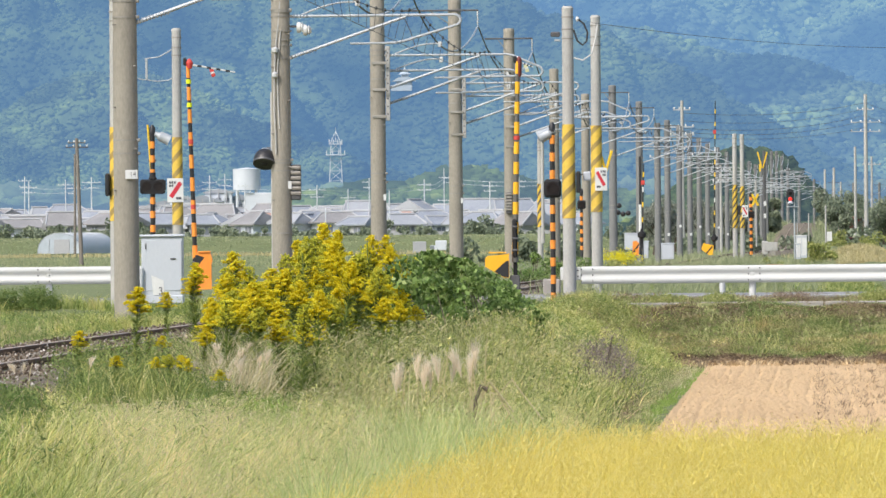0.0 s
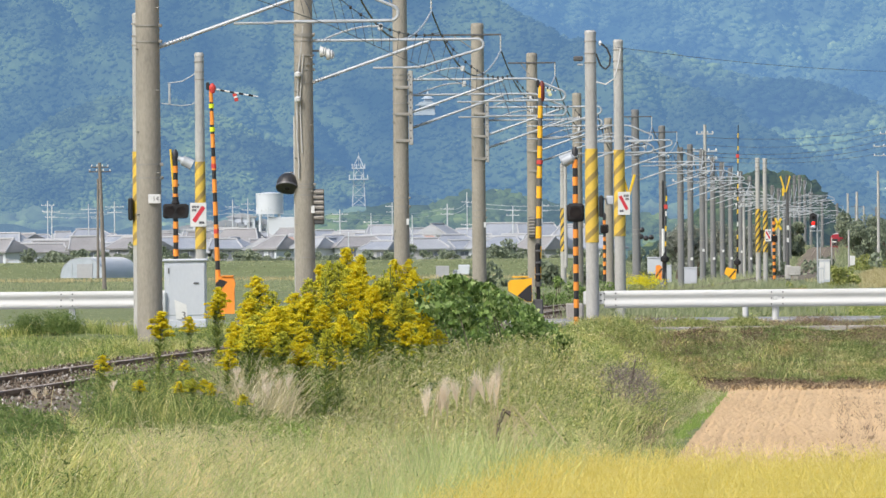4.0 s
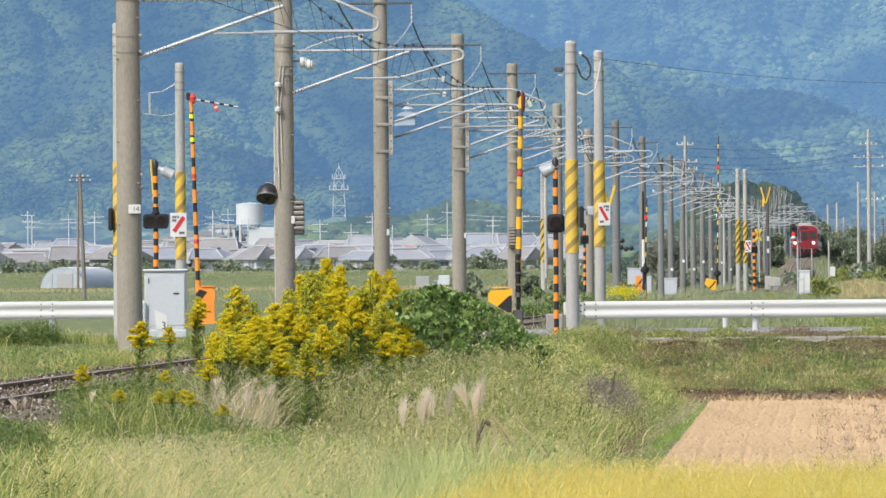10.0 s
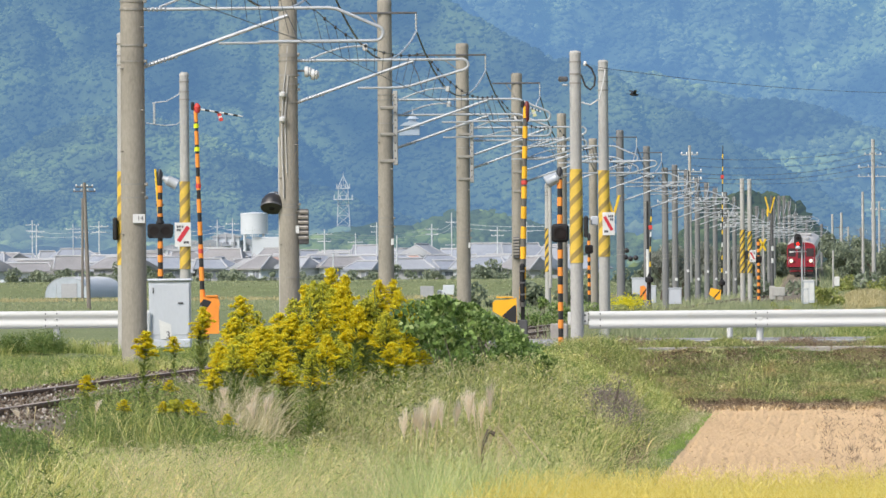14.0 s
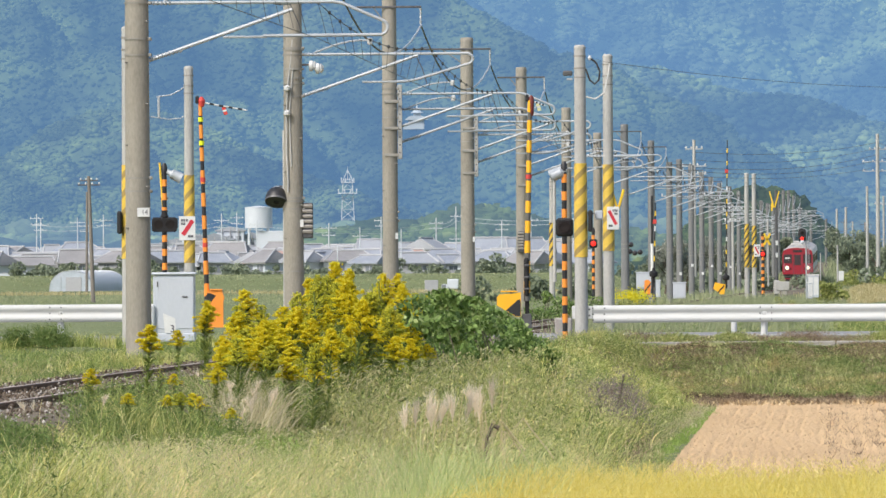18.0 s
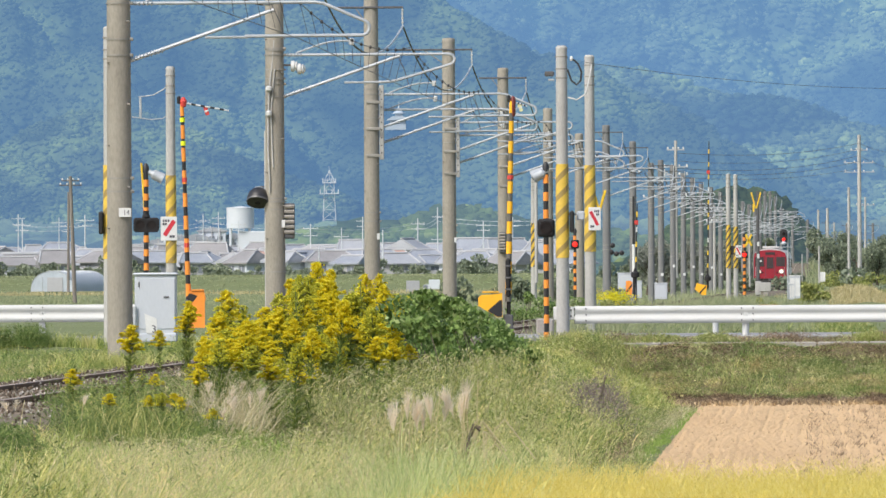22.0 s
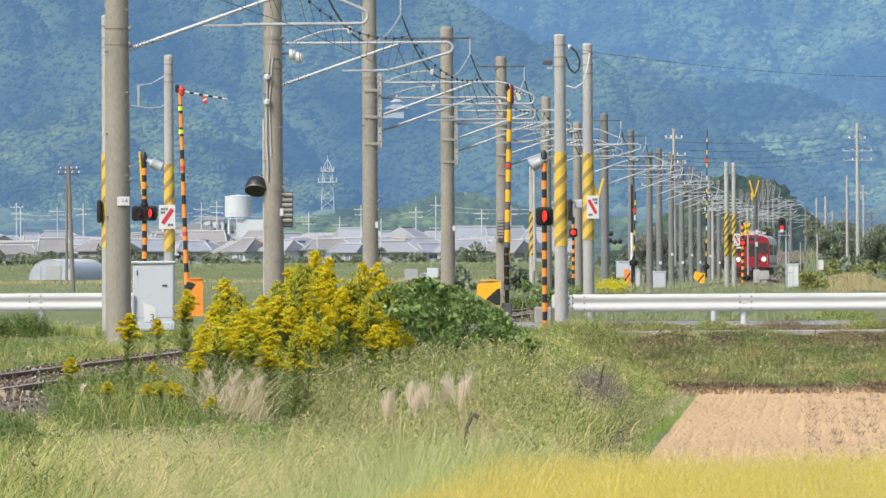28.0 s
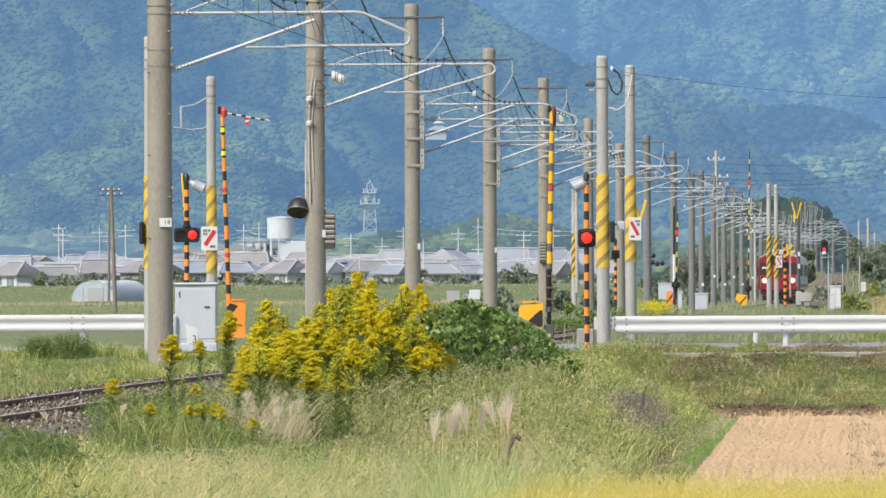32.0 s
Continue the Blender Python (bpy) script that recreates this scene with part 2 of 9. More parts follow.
WHITE_BEAM = surface("white_beam_paint", (0.49, 0.50, 0.49), (0.60, 0.61, 0.60), 0.5, 0, 0.8, 22, 0.06, (1, 1, 5), (0.42, 0.39, 0.33), 0.60)
RUST = surface("rust_stain", (0.24, 0.12, 0.05), (0.40, 0.24, 0.12), 0.9, 0, 4, 40, 0.1)
BOX_GREY = surface("box_grey_paint", (0.44, 0.475, 0.53), (0.52, 0.555, 0.61), 0.45, 0, 1.5, 30, 0.04, (1, 1, 0.4), (0.46, 0.47, 0.47), 0.68)
WHITE = plain("white_enamel", (0.66, 0.67, 0.67), 0.35)
RED_SIGN = plain("red_enamel", (0.55, 0.03, 0.05), 0.4)
RED_CLOTH = plain("red_flag_plastic", (0.6, 0.06, 0.05), 0.6)
INK = plain("ink_dark", (0.08, 0.08, 0.10), 0.6)
ORANGE = plain("orange_paint", (0.86, 0.29, 0.04), 0.45)
AMBER = plain("amber_paint", (0.90, 0.46, 0.02), 0.45)
LIME = plain("lime_reflector", (0.75, 0.85, 0.02), 0.4)
STREAMER = plain("faded_streamer", (0.66, 0.66, 0.36), 0.7)
BLACK = plain("black_paint", (0.022, 0.022, 0.025), 0.45)
BLACK_DULL = plain("black_rubber", (0.016, 0.016, 0.018), 0.85)
TIMBER = surface("weathered_timber", (0.13, 0.115, 0.10), (0.26, 0.235, 0.21), 0.85, 0, 1.5, 30, 0.3, (4, 4, 0.3))
SPIRAL_YB = spiral("yellow_black_wrap", (0.70, 0.48, 0.07), (0.30, 0.215, 0.07), 0.37, 0.36, -2.0)
SPIRAL_DARK = spiral("yellow_black_wrap_far", (0.66, 0.44, 0.05), (0.08, 0.07, 0.05), 0.40, 0.42, -3.0)
YELLOW = plain("yellow_paint", (0.78, 0.52, 0.03), 0.5)
LAMP_RED = glow("red_lamp_lit", (1.0, 0.022, 0.012), 0.95)
LAMP_WHITE = glow("headlamp_lit", (1.0, 0.74, 0.46), 2.0)
LENS_DARK = plain("red_lens_dark", (0.013, 0.009, 0.009), 0.9)
RAIL_SIDE = surface("rail_rust", (0.10, 0.055, 0.032), (0.20, 0.12, 0.07), 0.95, 0.0, 2, 30, 0.1)
RAIL_TOP = plain("rail_bright", (0.44, 0.36, 0.30), 0.75, 0.0)
SLEEPER = surface("sleeper_concrete", (0.26, 0.24, 0.22), (0.38, 0.36, 0.33), 0.9, 0, 3, 30, 0.15)
STONE = leafy("ballast_stone", [(0, (0.07, 0.052, 0.038)), (0.5, (0.145, 0.11, 0.08)), (0.8, (0.25, 0.21, 0.17)), (1, (0.56, 0.53, 0.49))], 0.9, 0.0)
ASPHALT = surface("road_asphalt", (0.22, 0.22, 0.22), (0.31, 0.31, 0.305), 0.9, 0, 0.6, 40, 0.2)
SOIL = surface("tilled_soil", (0.47, 0.315, 0.165), (0.68, 0.485, 0.27), 0.95, 0, 0.35, 22, 0.8, (1, 0.12, 1), (0.40, 0.285, 0.16), 0.60)
EARTH = surface("field_earth", (0.105, 0.135, 0.048), (0.185, 0.21, 0.085), 0.95, 0, 0.15, 4, 0.5, (1, 1, 1), (0.15, 0.17, 0.06), 0.55)
# base colour lifted off black to show haze over the train windows
GLASS_DARK = plain("train_glass", (0.055, 0.045, 0.05), 0.15)
TRAIN_RED = plain("train_red", (0.29, 0.014, 0.03), 0.35)
TRAIN_GREY = surface("train_silver", (0.46, 0.46, 0.47), (0.58, 0.58, 0.58), 0.4, 0.3, 1, 20, 0.03)
TRAIN_ROOF = surface("train_roof", (0.40, 0.39, 0.38), (0.52, 0.51, 0.5), 0.7, 0, 1, 20, 0.05)
UNDERFLOOR = plain("underfloor_black", (0.035, 0.033, 0.03), 0.8)

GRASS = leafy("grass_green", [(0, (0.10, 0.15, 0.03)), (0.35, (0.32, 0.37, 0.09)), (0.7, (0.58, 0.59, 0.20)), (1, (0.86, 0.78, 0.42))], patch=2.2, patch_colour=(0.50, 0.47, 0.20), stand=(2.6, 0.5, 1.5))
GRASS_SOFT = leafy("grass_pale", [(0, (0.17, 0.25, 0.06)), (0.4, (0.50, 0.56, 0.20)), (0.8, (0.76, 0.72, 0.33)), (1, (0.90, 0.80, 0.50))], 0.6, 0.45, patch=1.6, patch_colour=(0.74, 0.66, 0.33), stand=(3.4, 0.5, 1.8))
GRASS_TALL = leafy("grass_tall_green", [(0, (0.36, 0.46, 0.17)), (0.6, (0.55, 0.63, 0.27)), (1, (0.74, 0.74, 0.40))], 0.6, 0.45)
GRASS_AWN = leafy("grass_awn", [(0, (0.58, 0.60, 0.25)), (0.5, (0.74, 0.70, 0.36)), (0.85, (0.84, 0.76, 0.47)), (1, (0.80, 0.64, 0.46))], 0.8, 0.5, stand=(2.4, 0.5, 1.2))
GRASS_DRY = leafy("grass_dry", [(0, (0.38, 0.32, 0.15)), (0.5, (0.53, 0.46, 0.24)), (1, (0.66, 0.58, 0.36))])
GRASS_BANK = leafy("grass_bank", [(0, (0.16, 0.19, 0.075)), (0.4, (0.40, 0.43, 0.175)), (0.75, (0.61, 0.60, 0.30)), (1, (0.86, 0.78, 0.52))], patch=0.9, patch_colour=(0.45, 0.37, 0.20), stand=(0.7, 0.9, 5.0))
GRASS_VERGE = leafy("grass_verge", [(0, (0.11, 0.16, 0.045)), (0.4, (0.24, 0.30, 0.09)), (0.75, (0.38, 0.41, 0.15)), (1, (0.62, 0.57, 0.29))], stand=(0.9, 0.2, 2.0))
REED_PALE = leafy("reed_pale", [(0, (0.44, 0.39, 0.21)), (0.6, (0.62, 0.55, 0.34)), (1, (0.80, 0.71, 0.50))], 0.8, 0.4)
GRASS_LUSH = leafy("grass_lush", [(0, (0.22, 0.33, 0.07)), (1, (0.42, 0.54, 0.15))])
WEED = leafy("weed_leaf", [(0, (0.09, 0.15, 0.04)), (0.5, (0.15, 0.22, 0.06)), (1, (0.25, 0.30, 0.10))])
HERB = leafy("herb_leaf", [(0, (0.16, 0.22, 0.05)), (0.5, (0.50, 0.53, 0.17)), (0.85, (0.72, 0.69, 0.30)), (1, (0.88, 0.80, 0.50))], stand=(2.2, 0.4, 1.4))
BANK_LEAF = leafy("bank_leaf", [(0, (0.045, 0.085, 0.02)), (0.35, (0.13, 0.20, 0.05)), (0.7, (0.27, 0.36, 0.10)), (1, (0.50, 0.53, 0.20))], 0.5, 0.35)
FOXTAIL = leafy("foxtail_head", [(0, (0.30, 0.33, 0.12)), (0.5, (0.52, 0.51, 0.25)), (1, (0.82, 0.75, 0.50))], 0.8, 0.4)
PANICLE = leafy("pink_panicle", [(0, (0.46, 0.34, 0.24)), (0.5, (0.66, 0.52, 0.37)), (1, (0.82, 0.70, 0.52))], 0.8, 0.4)
OLIVE = leafy("olive_leaf", [(0, (0.11, 0.15, 0.045)), (0.5, (0.33, 0.38, 0.13)), (0.85, (0.52, 0.53, 0.22)), (1, (0.72, 0.66, 0.36))], 0.6, 0.35)
# brown litter, darkened further so that shadow is in its colour
DEAD_VINE_SHADE = leafy("dead_vine_shade", [(0, (0.05, 0.037, 0.025)), (0.5, (0.15, 0.105, 0.065)), (1, (0.34, 0.25, 0.15))], 0.9, 0.1)
WITHERED = leafy("withered_stalk", [(0, (0.16, 0.13, 0.115)), (1, (0.37, 0.31, 0.28))], 0.9, 0.2)
WEED_DULL = leafy("weed_purple", [(0, (0.17, 0.12, 0.085)), (0.6, (0.31, 0.23, 0.16)), (1, (0.46, 0.36, 0.24))])
KUDZU = leafy("broad_leaf", [(0, (0.055, 0.105, 0.025)), (0.5, (0.17, 0.27, 0.07)), (0.85, (0.30, 0.42, 0.13)), (1, (0.48, 0.56, 0.25))], 0.42)
BLOOM = leafy("goldenrod_bloom", [(0, (0.80, 0.66, 0.02)), (0.5, (0.95, 0.84, 0.035)), (1, (0.98, 0.95, 0.14))], 0.8, 0.65)
BLOOM_GREEN = leafy("goldenrod_bud", [(0, (0.34, 0.38, 0.04)), (0.5, (0.62, 0.63, 0.07)), (1, (0.88, 0.82, 0.10))], 0.8, 0.5)
ROD_LEAF = leafy("goldenrod_leaf", [(0, (0.10, 0.16, 0.04)), (0.6, (0.27, 0.34, 0.085)), (1, (0.50, 0.52, 0.16))], 0.6, 0.45)
PLUME = leafy("pampas_plume", [(0, (0.78, 0.66, 0.50)), (1, (0.93, 0.86, 0.73))], 0.8, 0.5)
RICE_LEAF = leafy("rice_leaf", [(0, (0.66, 0.55, 0.10)), (0.5, (0.88, 0.76, 0.21)), (1, (0.94, 0.86, 0.38))], 0.6, 0.5)
RICE_EAR = leafy("rice_ear", [(0, (0.82, 0.70, 0.17)), (1, (0.95, 0.87, 0.40))], 0.7, 0.45)
# greens raised and blued slightly, a little haze mixed into them
FIELD_GREEN = leafy("field_green", [(0, (0.24, 0.29, 0.15)), (0.5, (0.33, 0.375, 0.20)), (1, (0.46, 0.47, 0.30))], patch=0.05, patch_colour=(0.37, 0.39, 0.22))
STUBBLE = leafy("rice_stubble", [(0, (0.44, 0.32, 0.18)), (0.4, (0.64, 0.48, 0.28)), (0.92, (0.84, 0.68, 0.44)), (1, (0.26, 0.19, 0.12))], 0.9, 0.1)
# leaf tones lightened and greyed: distance haze is part of this colour
TREE_LEAF = leafy("tree_leaf", [(0, (0.15, 0.185, 0.135)), (0.6, (0.24, 0.285, 0.20)), (1, (0.36, 0.40, 0.27))], 0.6, 0.25)
THICKET = leafy("thicket_twig", [(0, (0.17, 0.185, 0.155)), (0.6, (0.26, 0.28, 0.235)), (1, (0.38, 0.39, 0.34))], 0.8, 0.2)
SHRUB_LEAF = leafy("shrub_leaf", [(0, (0.20, 0.24, 0.07)), (0.6, (0.34, 0.38, 0.12)), (1, (0.52, 0.50, 0.20))], 0.6, 0.25)
BARK = surface("bark", (0.07, 0.055, 0.04), (0.15, 0.12, 0.09), 0.95, 0, 2, 20, 0.5)


# ---- lie of the land ----
TRACK = [(20, -7.70), (127, -2.08), (214, 2.43), (340, 8.75), (450, 14.30), (605, 22.06), (720, 28.55), (864, 36.5), (936, 40.6), (979, 43.2), (1030, 47.5), (1100, 56.0), (1300, 88.0), (5000, 700.0)]
RAIL = [(20, 1.44), (97, 1.40), (214, 1.27), (450, 1.0), (605, 0.92), (720, 0.80), (790, 0.80), (828, 1.35), (864, 2.30), (893, 3.05), (922, 3.27), (945, 3.1), (979, 2.0), (1030, 0.9), (1100, 0.8), (5000, 0.8)]


def track_x(y):
    return np.interp(y, [a for a, _ in TRACK], [b for _, b in TRACK])


def rail_z(y):
    return np.interp(y, [a for a, _ in RAIL], [b for _, b in RAIL])


def step(a, b, t):
    t = np.clip((t - a) / (b - a), 0, 1)
    return t * t * (3 - 2 * t)


def ground(x, y):
    """Height of the land: paddies at 0, the railway bank, the road bank across it."""
    x, y = np.asarray(x, float), np.asarray(y, float)
    u, bed = x - track_x(y), rail_z(y) - 0.30
    right = bed * (1 - step(1.7, 5.3, u))
    left_near = bed * (1 - step(8.5, 14.0, -u))
    left_far = bed * (1 - step(2.2, 6.0, -u))
    left = left_near + (left_far - left_near) * step(170, 186, y)
    z = np.where(u > 0, right, left)
    road = (1.135 * step(160.8, 166.4, y) + 0.04 * step(167.2, 169.2, y)) * (1 - step(180.0, 187.0, y))
    z = np.maximum(z, road)
    levee = 2.0 * np.minimum(step(1170, 1195, y), 1 - step(1290, 1330, y)) * (1 - step(20, 32, x))
    z = np.maximum(z, levee)
    z = np.maximum(z, 1.5 * step(1325, 1360, y))
    z = z + 1.15 * np.exp(-((x - 31.3) / 2.6) ** 2 - ((y - 625) / 28) ** 2)
    lumps = 0.05 * np.sin(x * 1.7 + y * 0.31) * np.sin(y * 0.43 - x * 0.6) + 0.03 * np.sin(x * 4.1) * np.sin(y * 1.3)
    return z + np.where((np.abs(u) > 2.0) & (z > 0.03), lumps, lumps * 0.2)


def grid_mesh(name, xs, ys, height, material):
    X, Y = np.meshgrid(xs, ys)
    Z = height(X, Y)
    v = np.stack([X, Y, Z], -1).reshape(-1, 3)
    w, h = len(xs), len(ys)
    i = (np.arange(h - 1)[:, None] * w + np.arange(w - 1)[None, :]).ravel()
    return mesh_from_arrays(name, v, np.stack([i, i + 1, i + 1 + w, i + w], -1), material, True)


us = np.unique(np.concatenate([np.linspace(-2500, -60, 22), np.linspace(-60, -16, 16), np.linspace(-16, 9, 64), np.linspace(9, 60, 24), np.linspace(60, 2500, 22)]))
vs = np.unique(np.concatenate([np.linspace(-60, 40, 10), np.linspace(40, 190, 120), np.linspace(190, 1100, 90), np.linspace(1100, 1340, 40), np.linspace(1340, 4950, 26)]))
U, V = np.meshgrid(us, vs)
GX = U + np.where(np.abs(U) < 400, track_x(np.minimum(V, 1100)), 0)
i = (np.arange(len(vs) - 1)[:, None] * len(us) + np.arange(len(us) - 1)[None, :]).ravel()
w = len(us)
gm = mesh_from_arrays("ground", np.stack([GX, V, ground(GX, V) - 0.01], -1).reshape(-1, 3), np.stack([i, i + 1, i + 1 + w, i + w], -1), EARTH, True)
tagged(new("ground", gm), "flat paddy land with grassy railway bank", "ground", kind="structure")

# tilled soil, a field lying below the road bank
rs = np.random.RandomState(3)


def soil_h(X, Y):
    rows = -0.020 * (0.55 + 0.45 * np.sin(X * 2.3 + 0.05 * Y)) * np.maximum(0, np.sin((X - 0.0435 * Y) * 2 * math.pi / 0.31 + 0.8 * np.sin(Y * 0.11))) ** 3
    return 0.045 + rows + 0.012 * np.sin(X * 5.3 + Y * 2.1) * np.sin(Y * 1.9 - X) + rs.normal(0, 0.014, X.shape)


sx = np.concatenate([np.linspace(0, 5.4, 200), np.linspace(5.5, 14, 40)])
sy = np.linspace(77, 159.8, 300)
SX, SY = np.meshgrid(sx, sy)
SX = SX + 3.19 + 0.0452 * (SY - 117)
i = (np.arange(len(sy) - 1)[:, None] * len(sx) + np.arange(len(sx) - 1)[None, :]).ravel()
w = len(sx)
tagged(new("soil_field", mesh_from_arrays("soil_field", np.stack([SX, SY, soil_h(SX, SY)], -1).reshape(-1, 3), np.stack([i, i + 1, i + 1 + w, i + w], -1), SOIL, True)), "bare tan tilled field with faint rows", "field", kind="structure")

# road on its low bank, crossing the track
road = Geo()
road.box((0, 173.6, 1.20), (160, 8.4, 0.14), 0.02)
single("road", road, ASPHALT, "narrow grey asphalt road on a low bank", "road", kind="structure")
edge = Geo()
for j in range(40):
    edge.box((2.9 + 0.15 + j * 1.02, 166.9 - 0.004 * j, 1.168 - 0.12), (1.0, 0.16, 0.24), 0.02)
single("kerb", edge, SLEEPER, "low pale concrete kerb along the road bank", "kerb", kind="structure")
line = Geo().box((0, 169.75, 1.274), (150, 0.15, 0.004))
single("road_line", line, WHITE, "white painted edge line", "road line", kind="structure")

# ---- railway: rails, sleepers, ballast ----
def along(y0, y1, dy, off, dz):
    ys = np.arange(y0, y1 + dy, dy)
    return [(float(track_x(y)) + off, float(y), float(rail_z(y)) + dz) for y in ys]


track = thing("railway_track", (0, 0, 0), "single rusty railway track on stone ballast", "railway track", kind="structure")
for off in (-0.5335, 0.5335):
    side, top = Geo(), Geo()
    for y0, y1, dy in ((40, 260, 4.0), (260, 1100, 14.0)):
        pts = along(y0, y1, dy, off, 0)
        for g, prof in ((side, [(-0.06, -0.15), (0.06, -0.15), (0.06, -0.13), (0.012, -0.115), (0.012, -0.045), (0.033, -0.03), (0.033, -0.004), (-0.033, -0.004), (-0.033, -0.03), (-0.012, -0.045), (-0.012, -0.115), (-0.06, -0.13)]), (top, [(-0.026, -0.004), (0.026, -0.004), (0.024, 0.002), (-0.024, 0.002)])):
            n = len(prof)
            v = [(p[0] + a, p[1], p[2] + b) for p in pts for a, b in prof]
            f = [(r * n + q, r * n + (q + 1) % n, (r + 1) * n + (q + 1) % n, (r + 1) * n + q) for r in range(len(pts) - 1) for q in range(n)]
            g.add(v, f)
    rail = part("rail", side, RAIL_SIDE, track, "rust-brown steel rail")
    part("rail_head", top, RAIL_TOP, rail, "worn bright rail head")
sl = Geo().box((0, 0, 0), (2.0, 0.22, 0.16), 0.02).mesh("sleeper", SLEEPER)
for j, y in enumerate(np.arange(62, 236, 0.66)):
    s = part("sleeper", sl, SLEEPER, track)
    s.location = (float(track_x(y)), float(y), float(rail_z(y)) - 0.185)
far_sl = Geo()
for y in np.arange(236, 1000, 1.3):
    far_sl.box((float(track_x(y)), float(y), float(rail_z(y)) - 0.17), (2.0, 0.24, 0.16))
tagged(part("far_sleepers", far_sl, SLEEPER, track), kind="stuff")


def pebbles(n, sampler, r0, r1, seed):
    """Broken stones as squashed eight-sided lumps."""
    r = np.random.RandomState(seed)
    base = np.array([(1, 0, 0), (-1, 0, 0), (0, 1, 0), (0, -1, 0), (0, 0, 1), (0, 0, -1)], float)
    tri = np.array([(0, 2, 4), (2, 1, 4), (1, 3, 4), (3, 0, 4), (2, 0, 5), (1, 2, 5), (3, 1, 5), (0, 3, 5)])
    c = sampler(r, n)
    size = r.uniform(r0, r1, (n, 1, 1)) * r.uniform(0.6, 1.3, (n, 6, 1))
    a = r.uniform(0, 6.28, n)
    rot = np.stack([np.stack([np.cos(a), -np.sin(a), 0 * a], -1), np.stack([np.sin(a), np.cos(a), 0 * a], -1), np.stack([0 * a, 0 * a, 1 + 0 * a], -1)], 1)
    v = np.einsum("nij,nvj->nvi", rot, base[None] * size) + c[:, None]
    f = tri[None] + 6 * np.arange(n)[:, None, None]
    return v.reshape(-1, 3), f.reshape(-1, 3)


def ballast(r, n):
    y = np.where(r.rand(n) < 0.8, r.uniform(55, 135, n), r.uniform(135, 260, n))
    u = r.uniform(-1.9, 2.0, n)
    z = rail_z(y) - 0.055 - 0.335 * np.clip((np.abs(u) - 1.25) / 0.85, 0, 1) + r.uniform(-0.02, 0.03, n)
    return np.stack([track_x(y) + u, y, z], -1)


v, f = pebbles(26000, ballast, 0.007, 0.021, 5)
tagged(part("ballast", mesh_from_arrays("ballast", v, f, STONE), STONE, track, "grey-brown crushed stone ballast"), kind="stuff")
def fallen_stones(r, n):
    y, u = r.uniform(64, 112, n), r.uniform(0.7, 2.7, n)
    return np.stack([track_x(y) + u, y, ground(track_x(y) + u, y) + 0.01], -1)


v, f = pebbles(6500, fallen_stones, 0.012, 0.032, 6)
tagged(part("ballast_toe", mesh_from_arrays("ballast_toe", v, f, STONE), STONE, track, "larger grey stones at the foot of the ballast"), kind="stuff")
bed = Geo()
pts = along(40, 1100, 6, 0, 0)
prof = [(-2.1, -0.40), (-1.25, -0.065), (1.25, -0.065), (2.1, -0.40)]
bed.add([(p[0] + a, p[1], p[2] + b) for p in pts for a, b in prof], [(r * 4 + q, r * 4 + q + 1, (r + 1) * 4 + q + 1, (r + 1) * 4 + q) for r in range(len(pts) - 1) for q in range(3)])
BED = surface("ballast_bed", (0.13, 0.105, 0.07), (0.24, 0.20, 0.14), 0.95, 0, 1.0, 18, 0.8)
part("ballast_bed", bed, BED, track, "stone ballast bed")

# ---- woods and hills far away ----
def ico(level):
    b = bmesh.new()
    bmesh.ops.create_icosphere(b, subdivisions=level, radius=1)
    v = np.array([p.co[:] for p in b.verts])
    f = np.array([[q.index for q in t.verts] for t in b.faces])
    b.free()
    return v, f


def crowns(name, centres, radii, seed, material, level=2, flat=0.95, rough=0.55, wide=1.0):
    """A wood of many lumpy tree crowns."""
    r = np.random.RandomState(seed)
    bv, bf = ico(level)
    n = len(centres)
    knock = 1 + r.uniform(-rough, rough, (n, len(bv), 1))
    v = bv[None] * knock * radii[:, None, None] * np.array([wide, 1, flat]) * r.uniform(0.8, 1.25, (n, 1, 3)) + centres[:, None]
    f = bf[None] + len(bv) * np.arange(n)[:, None, None]
    return mesh_from_arrays(name, v.reshape(-1, 3), f.reshape(-1, 3), material, True)


def fbm(x, y, s, seed=0):
    t = 0
    for o in range(4):
        a = 2.0 ** o
        t = t + (np.sin(x * a / s * 1.31 + 1.7 * o + seed + 1.3 * np.sin(y * a / s * 0.9 + seed)) * np.sin(y * a / s * 1.13 + 2.3 * o + 0.7 * seed)) / a ** 1.1
    return t


def hillside(name, label, x0, x1, y0, y1, height, spacing, r0, r1, material, under, seed, level=2):
    r = np.random.RandomState(seed)
    gx, gy = np.meshgrid(np.arange(x0, x1, spacing), np.arange(y0, y1, spacing))
    x = (gx + r.uniform(-0.5, 0.5, gx.shape) * spacing).ravel()
    y = (gy + r.uniform(-0.5, 0.5, gy.shape) * spacing).ravel()
    z = height(x, y)
    ok = z > 0.5
    c = np.stack([x, y, z], -1)[ok]
    rad = r.uniform(r0, r1, len(c)) * (1 + 0.5 * (r.rand(len(c)) < 0.12))
    hill = thing(name, (0, 0, 0), label, "mountain", kind="structure")
    tagged(part("wood", crowns("wood", c, rad, seed, material, level, 0.72, 0.6, 1.1), material, hill), kind="stuff")
    part("slope", grid_mesh("slope", np.linspace(x0 - 20, x1 + 20, 360), np.linspace(y0 - 5, y1 + 20, 240), lambda X, Y: height(X, Y) + 0.18 * r0, under), under, hill)
    return hill


